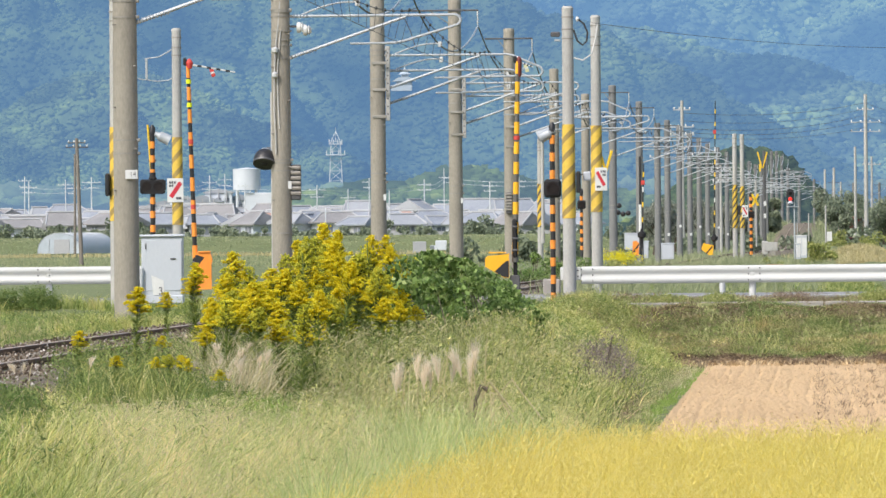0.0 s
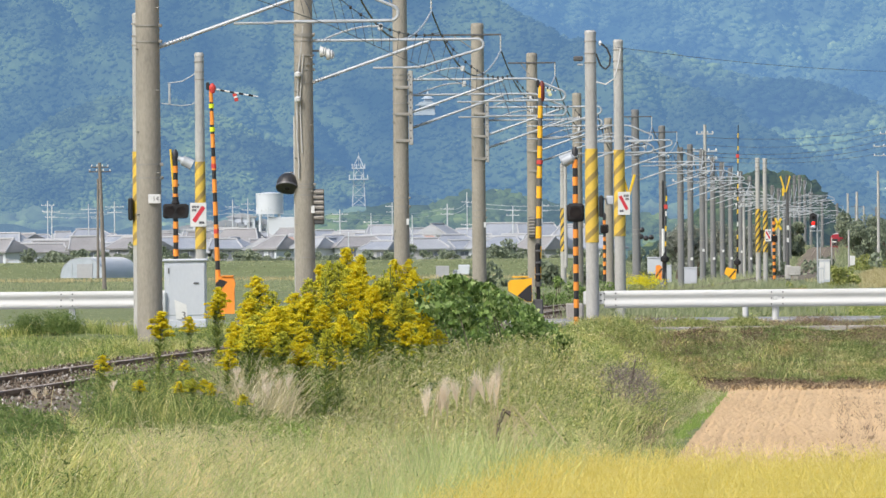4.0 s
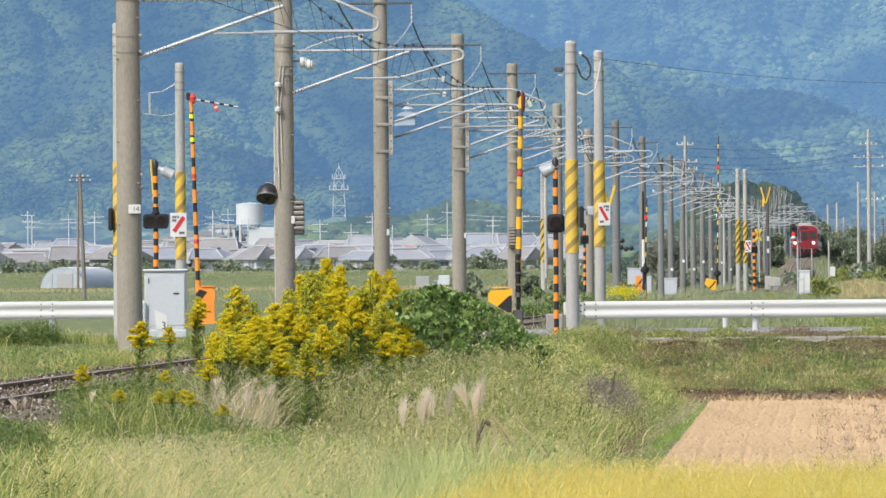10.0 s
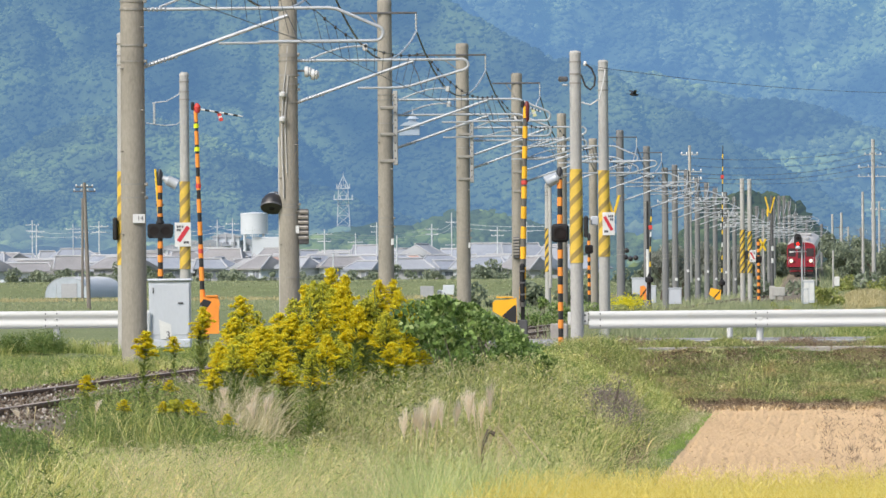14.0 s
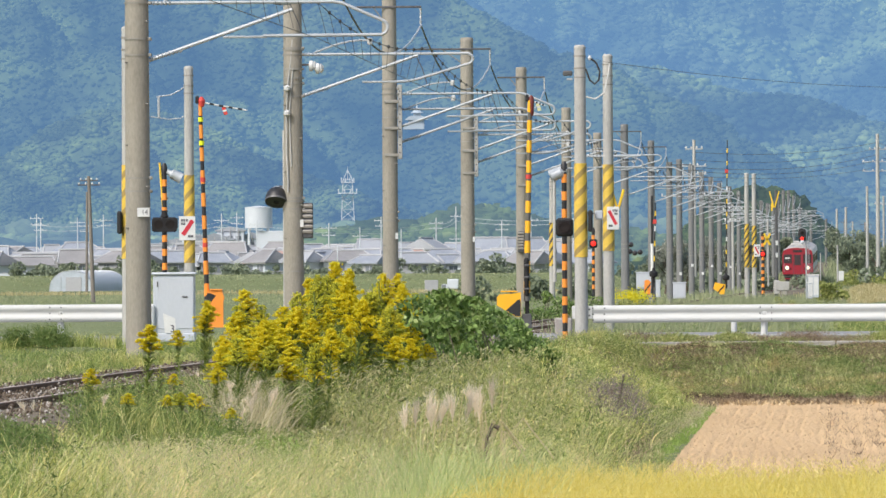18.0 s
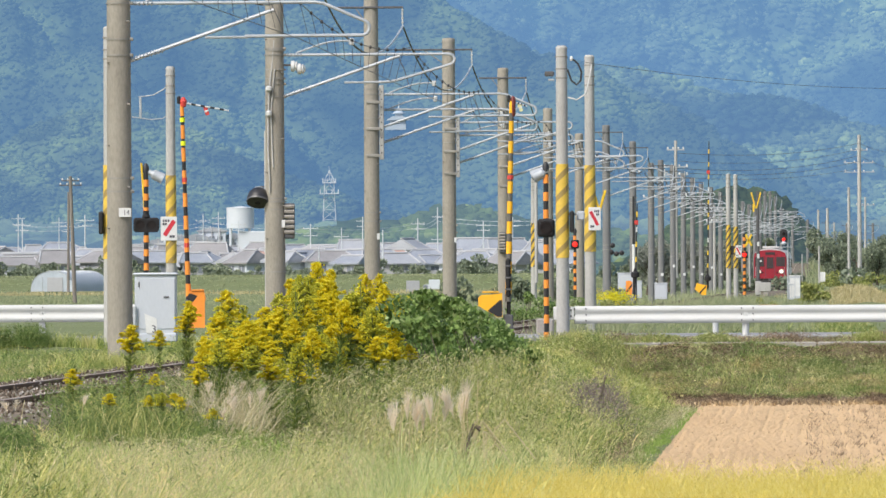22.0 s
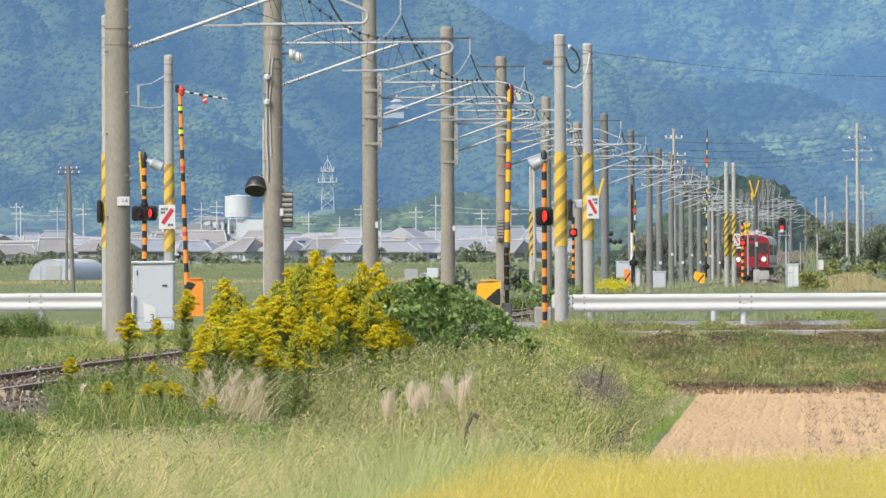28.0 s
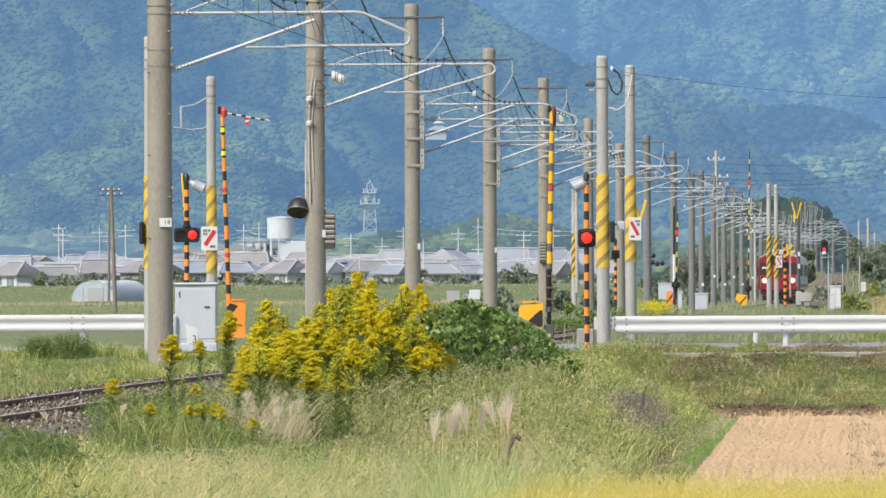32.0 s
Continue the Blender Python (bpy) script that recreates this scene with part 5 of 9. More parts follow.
far_gate((9.301, 394.74, 1.369), 1.0, 4.3, "far barrier machine with thin banded arm raised", ORANGE)
far_gate((15.107, 468.75, 1.106), 1.2, 8.6, "far barrier machine with a long banded arm raised", AMBER, [(-0.42, 0.40), (0.02, 0.06), (0.20, 0.10), (0.26, 0.62), (-0.30, 0.74)])
for (x, y, z), w_, h_, lab in (((9.420, 405.41, 1.661), 0.78, 0.75, "white equipment cabinet beside a crossing"), ((11.400, 416.67, 1.149), 0.62, 0.75, "pale grey equipment cabinet between masts"), ((10.289, 416.67, 1.214), 0.35, 0.8, "slim pale cabinet beside a barrier")):
    cb = thing("equipment_cabinet", (x, y, z), lab, "cabinet", "lineside cabinets")
    part("case", Geo().box((0, 0, h_ / 2), (w_, 0.5, h_), 0.02), BOX_GREY, cb)
    part("lid", Geo().box((0, 0, h_ + 0.03), (w_ + 0.06, 0.56, 0.06), 0.02), BOX_GREY, cb)
    part("door", Geo().box((0, -0.255, h_ / 2), (w_ * 0.85, 0.012, h_ * 0.8), 0.004), BOX_GREY, cb)
for (a, top, w0, w1, r_, lab) in (((16.572, 468.75, 0.595), 7.845, 2.657, 5.063, 0.135, "pale pole with dark yellow bands at a far crossing"), ((17.248, 476.19, 0.560), 7.893, 2.655, 5.004, 0.13, "pale pole with dark yellow bands, twin of its neighbour")):
    wrapped_pole(a, top - a[2], r_, w0 - a[2], w1 - a[2], lab, SPIRAL_DARK)
slash_sign((17.399, 476.19 - 0.15, 3.606), -1, 0.34, 0.68, "white board with red downward slash at a far crossing")
sd = thing("crossing_lamp_side", (16.799, 468.75, 3.656), "black side lamp on the far banded pole", "crossing signal", "level crossing signals")
part("lamp_board", Geo().box((0, 0, 0), (0.16, 0.4, 0.5), 0.03), BLACK, sd)
cs = crossing_signal((18.614, 500.00, 0.987), 4.654 - 0.987, "far banded crossing signal with yellow crossbuck", [(0.0, 3.454 - 0.987)], ["C"], 1.0, 0.09, ORANGE)
cz = 4.318 - 0.987
for sgn in (-1, 1):
    part("crossbuck", Geo().box((0.25, -0.1, cz), (0.13, 0.03, 0.78), 0.01, Matrix.Rotation(radians(28 * sgn), 3, "Y")), YELLOW, cs, "yellow crossbuck board")
for (a, top, lab) in (((18.923, 500.00, 2.051), 5.451, "slim white marker pole beside the far crossing"),):
    t = thing("marker_pole", a, lab, "pole")
    part("shaft", Geo().cyl((0, 0, -0.5), (0, 0, top - a[2]), 0.05, n=10), CONCRETE_LIGHT, t)
bw = thing("capped_pole", (9.747, 403.23, 1.878), "slim pole with a white sleeve and black upper part", "pole")
part("shaft", Geo().cyl((0, 0, -0.5), (0, 0, 6.099 - 1.878), 0.06, 0.05, 10), BLACK, bw)
part("sleeve", Geo().cyl((0, 0, 2.362 - 1.878), (0, 0, 3.814 - 1.878), 0.075, 0.075, 12), WHITE, bw, "white sleeve")
vp = thing("v_sign_pole", (21.573, 555.56, 1.060), "dark steel pole with a yellow V board", "sign pole")
vt = 7.615 - 1.060
part("shaft", Geo().cyl((0, 0, -0.4), (0, 0, vt + 0.1), 0.12, 0.10, 14), STEEL_DARK, vp)
for sgn in (-1, 1):
    part("v_board", Geo().box((-0.12 + 0.17 * sgn, -0.14, vt - 0.5), (0.09, 0.03, 1.1), 0.01, Matrix.Rotation(radians(15 * sgn), 3, "Y")), YELLOW, vp, "yellow V board")
part("v_board", Geo().box((-0.28, -0.145, vt - 1.0), (0.12, 0.03, 0.5), 0.01), YELLOW, vp)
for dz in (2.4, 3.2):
    part("tag", Geo().box((0.02, -0.13, dz), (0.15, 0.02, 0.3), 0.01), WHITE, vp)
part("foot", Geo().box((0, 0, 0.3), (0.4, 0.4, 0.9), 0.04), CONCRETE_LIGHT, vp)
# smaller V marks at the nearer crossing
v2 = thing("v_sign", (3.894, 192.31, 4.172), "small yellow V board behind a banded pole", "sign")
for sgn in (-1, 1):
    part("v_board", Geo().box((-0.02 + 0.07 * sgn, 0, 0), (0.06, 0.03, 0.5), 0.01, Matrix.Rotation(radians(16 * sgn), 3, "Y")), YELLOW, v2)
# block signal showing red
bs = thing("block_signal", (24.438, 576.92, 0.600), "railway block signal showing red on a slim post", "railway signal")
bz = 4.795 - 0.600
part("post", Geo().cyl((0, 0, -0.4), (0, 0, bz + 0.3), 0.06, n=12), GALVANISED, bs)
part("ladder", Geo().box((0.18, 0.1, bz / 2), (0.05, 0.03, bz), 0.01), GALVANISED, bs)
face = [(-0.28 + 0.26 * math.cos(a), bz + 0.26 + 0.2 + 0.26 * math.sin(a) - 0.2) for a in np.linspace(0, math.pi, 10)] + [(-0.28 + 0.26 * math.cos(a), bz - 0.22 + 0.26 * math.sin(a)) for a in np.linspace(math.pi, 2 * math.pi, 10)]
head = part("signal_head", Geo().prism(face, -0.1, -0.16), BLACK, bs, "black rounded signal head")
for dz, mt in ((-0.18, LAMP_RED), (0.2, LENS_DARK)):
    part("lens", Geo().lathe((-0.28, -0.17, bz + dz), [(0.12, 0.0), (0.08, -0.02), (0.01, -0.03)], 18, "Y"), mt, head, "red lit lens" if mt is LAMP_RED else "dark lens")
    part("hood", Geo().tube([(-0.28 + 0.16 * math.cos(a), -0.28, bz + dz + 0.16 * math.sin(a)) for a in np.linspace(0, math.pi, 10)], 0.025, 5), BLACK, head)
part("platform", Geo().box((-0.1, 0, bz - 0.7), (0.8, 0.4, 0.05), 0.01), GALVANISED, bs)
part("counter", Geo().lathe((-0.28, -0.1, bz - 0.55), [(0.05, 0.0), (0.2, 0.1), (0.12, 0.25)], 12), BOX_GREY, bs)
for (x, y, z), w_, h_, lab in (((23.978, 555.56, 0.671), 0.72, 1.45, "white double cabinet beside the block signal"), ((23.323, 545.45, 0.635), 0.3, 1.0, "slim white cabinet with a round mark")):
    cb = thing("equipment_cabinet", (x, y, z), lab, "cabinet", "lineside cabinets")
    part("case", Geo().box((0, 0, h_ / 2), (w_, 0.5, h_), 0.02), BOX_GREY, cb)
    part("lid", Geo().box((0, 0, h_ + 0.03), (w_ + 0.08, 0.58, 0.07), 0.02), WHITE, cb)
    for q in (-1, 1):
        part("door", Geo().box((q * w_ * 0.24, -0.256, h_ * 0.52), (w_ * 0.42, 0.012, h_ * 0.8), 0.004), WHITE, cb)
ft = thing("concrete_footing", (21.980, 555.56, 0.983), "low concrete footing beside the track", "concrete block")
part("block", Geo().box((0, 0, 0.45), (0.85, 0.5, 0.6), 0.04), CONCRETE_LIGHT, ft)
part("leg", Geo().box((0.1, 0, 0.05), (0.4, 0.4, 0.4), 0.04), SLEEPER, ft)
for (a, top, r_) in (((28.778, 625.00, 1.874), 4.291, 0.07), ((25.403, 576.92, 0.977), 3.631, 0.04), ((25.863, 576.92, 0.781), 1.397, 0.09), ((26.516, 576.92, 0.699), 1.045, 0.12)):
    t = thing("marker_post", a, "slim pale marker post in the weeds", "post", "lineside markers")
    part("shaft", Geo().cyl((0, 0, -0.3), (0, 0, top - a[2]), r_, n=10), CONCRETE_LIGHT, t)
lb = thing("lineside_board", (28.985, 625.00, 1.664), "small white board on legs in the weeds", "sign")
part("board", Geo().box((0, 0, 0.35), (0.5, 0.05, 0.7), 0.02), WHITE, lb)
# a black relay cluster hanging between the masts
cl = thing("signal_back", (7.878, 370.37, 3.427), "dark signal heads seen from behind", "railway signal")
for dx, dz in ((0.15, 0.25), (0.1, -0.05), (0.32, -0.12), (0.55, -0.08)):
    part("head", Geo().lathe((dx, 0, dz), [(0.03, -0.1), (0.10, -0.07), (0.12, 0.06), (0.05, 0.1)], 12, "Y"), BLACK, cl)
part("bar", Geo().cyl((-0.3, 0, -0.05), (0.6, 0, -0.1), 0.03, n=8), STEEL_DARK, cl)


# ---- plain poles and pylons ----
# far poles and wires: haze put into a paler, bluer base colour
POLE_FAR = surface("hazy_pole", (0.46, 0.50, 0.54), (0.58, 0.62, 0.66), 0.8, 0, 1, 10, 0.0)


def lone_pole(a, b, r, label, mat, arms=(), group="distant power poles"):
    # beyond 1300 m the haze-tinted colour and a slimmer shaft
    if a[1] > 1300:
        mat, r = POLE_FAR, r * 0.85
    t = thing("power_pole", a, label, "utility pole", group)
    d = Vector(b) - Vector(a)
    part("shaft", Geo().cyl((0, 0, -0.4), d, r, r * 0.75, 10), mat, t)
    for s, w_ in arms:
        p = d * s
        part("crossarm", Geo().box(p, (w_, 0.1, 0.1), 0.01), STEEL_DARK if mat is TIMBER else mat if mat is POLE_FAR else GALVANISED, t)
        for q in (-0.45, -0.15, 0.15, 0.45):
            part("insulator", Geo().lathe(p + Vector((q * w_, 0, 0.12)), [(0.05, -0.08), (0.08, 0.0), (0.04, 0.1)], 8), PORCELAIN, t)
    return t


lone_pole((-29.840, 714.29, 0.168), (-30.185, 714.29, 10.742), 0.19, "weathered timber power pole in the fields", TIMBER, ((0.93, 1.9), (0.965, 1.5)))
lone_pole((-37.556, 882.35, 1.013), (-37.477, 882.35, 11.012), 0.15, "slim timber pole behind the first", TIMBER)
lone_pole((44.854, 882.35, 0.365), (44.851, 882.35, 16.542), 0.24, "pale concrete power pole in the distance", CONCRETE_LIGHT, ((0.9, 1.8), (0.82, 3.2), (0.76, 3.2)))
lone_pole((43.745, 882.35, 1.550), (43.744, 882.35, 11.080), 0.17, "pale concrete power pole in the distance", CONCRETE_LIGHT, ())
lone_pole((51.511, 1000.00, 1.395), (51.514, 1000.00, 11.062), 0.15, "pale concrete power pole in the distance", CONCRETE_LIGHT, ((0.9, 2.2),))
lone_pole((49.268, 1071.43, 2.070), (49.266, 1071.43, 10.070), 0.18, "pale concrete power pole in the distance", CONCRETE_LIGHT, ())
lone_pole((50.411, 1071.43, 2.061), (50.411, 1071.43, 10.276), 0.2, "pale concrete power pole in the distance", CONCRETE_LIGHT, ())
lone_pole((47.845, 1000.00, 1.424), (47.844, 1000.00, 8.091), 0.13, "pale concrete power pole in the distance", CONCRETE_LIGHT, ())
lone_pole((19.898, 681.82, 2.353), (19.900, 681.82, 12.989), 0.16, "pale concrete power pole in the distance", CONCRETE_LIGHT, ((0.93, 1.4), (0.8, 2.0), (0.74, 2.0)))
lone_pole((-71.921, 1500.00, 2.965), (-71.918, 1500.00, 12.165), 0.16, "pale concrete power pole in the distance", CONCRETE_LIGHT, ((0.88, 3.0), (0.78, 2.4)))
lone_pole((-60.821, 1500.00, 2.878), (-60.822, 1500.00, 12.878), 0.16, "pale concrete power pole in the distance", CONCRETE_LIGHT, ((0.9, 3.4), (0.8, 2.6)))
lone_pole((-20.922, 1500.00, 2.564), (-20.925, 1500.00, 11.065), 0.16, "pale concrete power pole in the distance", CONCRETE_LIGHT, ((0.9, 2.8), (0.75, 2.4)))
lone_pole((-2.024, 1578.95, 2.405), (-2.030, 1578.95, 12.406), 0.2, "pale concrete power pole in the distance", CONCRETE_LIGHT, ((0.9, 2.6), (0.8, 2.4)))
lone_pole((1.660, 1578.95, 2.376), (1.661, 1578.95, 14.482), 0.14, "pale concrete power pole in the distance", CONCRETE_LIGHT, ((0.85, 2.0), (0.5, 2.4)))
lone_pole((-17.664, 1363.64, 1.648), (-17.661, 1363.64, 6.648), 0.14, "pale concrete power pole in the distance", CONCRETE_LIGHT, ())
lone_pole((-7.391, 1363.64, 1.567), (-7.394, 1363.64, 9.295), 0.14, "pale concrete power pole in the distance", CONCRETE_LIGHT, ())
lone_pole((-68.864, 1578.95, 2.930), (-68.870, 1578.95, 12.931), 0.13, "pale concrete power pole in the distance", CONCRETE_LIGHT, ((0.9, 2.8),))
lone_pole((19.776, 750.00, 0.845), (19.778, 750.00, 9.945), 0.15, "pale concrete power pole in the distance", CONCRETE_LIGHT, ((0.9, 1.6),))
lone_pole((21.063, 625.00, 1.101), (21.062, 625.00, 7.351), 0.12, "pale concrete power pole in the distance", CONCRETE_LIGHT, ((0.93, 1.5), (0.8, 1.2)))

line = thing("power_line", (0, 0, 0), "thin dark power lines across the distance", "power line")
part("strand", Geo().tube(sagging((3.484, 187.50, 7.198), (13.639, 250.00, 7.910), 0.13, 20), 0.0062, 5), WIRE, line)
part("strand", Geo().tube(sagging((19.969, 681.82, 11.352), (44.852, 882.35, 15.072), 0.7, 16), 0.016, 5), WIRE, line)
part("strand", Geo().tube(sagging((19.959, 681.82, 10.080), (44.836, 882.35, 13.072), 0.6, 16), 0.016, 5), WIRE, line)
part("strand", Geo().tube(sagging((19.974, 681.82, 11.989), (44.856, 882.35, 15.660), 0.6, 16), 0.02, 5), WIRE, line)
part("strand", Geo().tube(sagging((19.964, 681.82, 10.762), (44.846, 882.35, 14.366), 0.7, 16), 0.02, 5), WIRE, line)
part("strand", Geo().tube(sagging((19.962, 681.82, 10.443), (44.841, 882.35, 13.778), 0.7, 16), 0.02, 5), WIRE, line)
part("strand", Geo().tube(sagging((44.846, 882.35, 14.366), (71.433, 1250.00, 17.289), 0.6, 12), 0.02, 5), WIRE, line)
part("strand", Geo().tube(sagging((44.856, 882.35, 15.660), (71.453, 1250.00, 19.789), 0.6, 12), 0.02, 5), WIRE, line)


def lattice(at, h, w0, w1, label, plats=()):
    t = thing("lattice_tower", at, label, "tower", "steel towers")
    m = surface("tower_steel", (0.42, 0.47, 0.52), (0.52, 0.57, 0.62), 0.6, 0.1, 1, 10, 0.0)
    cs = [(-1, -1), (1, -1), (1, 1), (-1, 1)]
    for a in range(4):
        part("leg", Geo().cyl((cs[a][0] * w0, cs[a][1] * w0, 0), (cs[a][0] * w1, cs[a][1] * w1, h), 0.12, n=6), m, t)
    n = 6
    for j in range(n):
        z0, z1 = h * j / n, h * (j + 1) / n
        r0, r1 = w0 + (w1 - w0) * j / n, w0 + (w1 - w0) * (j + 1) / n
        g = Geo()
        for a in range(4):
            b = (a + 1) % 4
            g.cyl((cs[a][0] * r0, cs[a][1] * r0, z0), (cs[b][0] * r1, cs[b][1] * r1, z1), 0.06, n=4)
            g.cyl((cs[b][0] * r0, cs[b][1] * r0, z0), (cs[a][0] * r1, cs[a][1] * r1, z1), 0.06, n=4)
            g.cyl((cs[a][0] * r1, cs[a][1] * r1, z1), (cs[b][0] * r1, cs[b][1] * r1, z1), 0.06, n=4)
        tagged(part("bracing", g, m, t), kind="stuff")
    for z, w_ in plats:
        part("platform", Geo().box((0, 0, z), (w_, w_, 0.25), 0.03), m, t)
        for q in (-1, -0.33, 0.33, 1):
            part("antenna", Geo().box((q * w_ * 0.46, -w_ * 0.45, z + 0.6), (0.28, 0.3, 1.2), 0.05), m, t)
    if plats:
        for sx, sy in cs:
            part("peak_strut", Geo().cyl((sx * 1.5, sy * 1.5, h - 0.6), (0, 0, h + 2.6), 0.09, n=5), m, t)
    part("spire", Geo().cyl((0, 0, h), (0, 0, h + 3.6), 0.12, 0.05, 6), m, t)
    return t


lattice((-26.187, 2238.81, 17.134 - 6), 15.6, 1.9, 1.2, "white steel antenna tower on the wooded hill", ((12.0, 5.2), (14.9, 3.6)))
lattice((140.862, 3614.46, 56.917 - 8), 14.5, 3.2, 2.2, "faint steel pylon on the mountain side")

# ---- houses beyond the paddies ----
# the hall's white is dimmed and blued, haze painted into the wall
HAZED_WALL = surface("hillside_wall_hazed", (0.34, 0.41, 0.48), (0.41, 0.48, 0.55), 0.8, 0, 0.3, 4, 0.0)
hall_y = next(y for y in np.arange(2400, 2580, 0.5) if near_mountain(np.array([-0.003543 * y]), np.array([y]))[0] > EYE + 0.01700 * y)
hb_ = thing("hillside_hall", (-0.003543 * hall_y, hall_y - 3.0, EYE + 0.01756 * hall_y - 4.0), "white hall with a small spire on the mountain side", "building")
part("wall", Geo().box((0, 0, 3.2), (4.6, 4, 3.0), 0.1), HAZED_WALL, hb_)
part("roof", Geo().prism([(-3.5, 4.5), (3.5, 4.5), (2.2, 5.4), (1.4, 5.7), (-1.4, 5.7), (-2.2, 5.4)], -2.8, 2.8), HAZED_WALL, hb_)
part("upper_storey", Geo().box((0.2, 0, 6.1), (2.2, 2.2, 1.0), 0.08), HAZED_WALL, hb_)
part("upper_roof", Geo().lathe((0.2, 0, 6.5), [(2.0, 0.0), (1.2, 0.5), (0.5, 1.2), (0.2, 1.9), (0.05, 3.4)], 8), HAZED_WALL, hb_)
part("wing", Geo().box((-2.9, 0, 2.5), (1.8, 3, 1.6), 0.08), HAZED_WALL, hb_)

# village materials: raised, bluish albedo stands in for haze
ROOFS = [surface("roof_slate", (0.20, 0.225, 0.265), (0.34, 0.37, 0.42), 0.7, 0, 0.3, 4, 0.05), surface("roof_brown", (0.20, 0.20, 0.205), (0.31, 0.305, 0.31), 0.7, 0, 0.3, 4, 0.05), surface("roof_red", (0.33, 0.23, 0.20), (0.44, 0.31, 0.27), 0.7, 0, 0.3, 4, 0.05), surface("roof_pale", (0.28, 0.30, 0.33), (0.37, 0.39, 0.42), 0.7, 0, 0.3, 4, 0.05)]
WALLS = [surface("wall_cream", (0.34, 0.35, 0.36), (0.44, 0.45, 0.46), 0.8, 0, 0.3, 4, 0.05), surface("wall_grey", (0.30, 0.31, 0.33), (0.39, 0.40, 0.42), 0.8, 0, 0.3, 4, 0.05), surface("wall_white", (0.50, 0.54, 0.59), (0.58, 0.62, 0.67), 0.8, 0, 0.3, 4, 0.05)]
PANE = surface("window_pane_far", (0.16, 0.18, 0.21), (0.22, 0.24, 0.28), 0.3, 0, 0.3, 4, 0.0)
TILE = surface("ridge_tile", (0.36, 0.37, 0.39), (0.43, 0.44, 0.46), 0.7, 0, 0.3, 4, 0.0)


def house(at, w_, d_, eave, ridge, roof, wall, label, hip=0.5, turn=0.0, seed=0):
    """A tiled house: walls, hipped or gabled roof with ridge, windows."""
    t = thing("house", at, label, "house", "houses beyond the fields", turn)
    r = random.Random(seed)
    part("wall", Geo().box((0, 0, eave / 2), (w_, d_, eave + 0.02), 0.03), wall, t)
    o, g = 0.6, Geo()
    hx = w_ / 2 * (1 - hip)
    v = [(-w_ / 2 - o, -d_ / 2 - o, eave), (w_ / 2 + o, -d_ / 2 - o, eave), (w_ / 2 + o, d_ / 2 + o, eave), (-w_ / 2 - o, d_ / 2 + o, eave), (-hx, 0, ridge), (hx, 0, ridge)]
    low = [(x, y, z - 0.22) for x, y, z in v[:4]]
    g.add(v + low, [(0, 1, 5, 4), (1, 2, 5), (2, 3, 4, 5), (3, 0, 4), (6, 7, 1, 0), (7, 8, 2, 1), (8, 9, 3, 2), (9, 6, 0, 3), (9, 8, 7, 6)])
    rf = part("roof", g, roof, t, "tiled roof")
    part("ridge", Geo().box((0, 0, ridge + 0.1), (2 * hx + 0.5, 0.4, 0.3), 0.08), TILE, rf)
    for sx in (-1, 1):
        part("hip_ridge", Geo().cyl((sx * hx, 0, ridge), (sx * (w_ / 2 + o), -d_ / 2 - o, eave + 0.05), 0.14, n=6), TILE, rf)
    n = max(2, int(w_ / 2.6))
    for j in range(n):
        x = -w_ / 2 + (j + 0.5) * w_ / n
        ww, hh = r.uniform(1.0, 1.7), r.uniform(1.0, 1.6)
        zz = eave - 0.5 - hh / 2
        wn_ = part("window", Geo().box((x, -d_ / 2 - 0.03, zz), (ww, 0.08, hh), 0.01), PANE, t)
        part("frame", Geo().box((x, -d_ / 2 - 0.08, zz), (0.08, 0.05, hh), 0.01), WALLS[2], wn_)
    return t


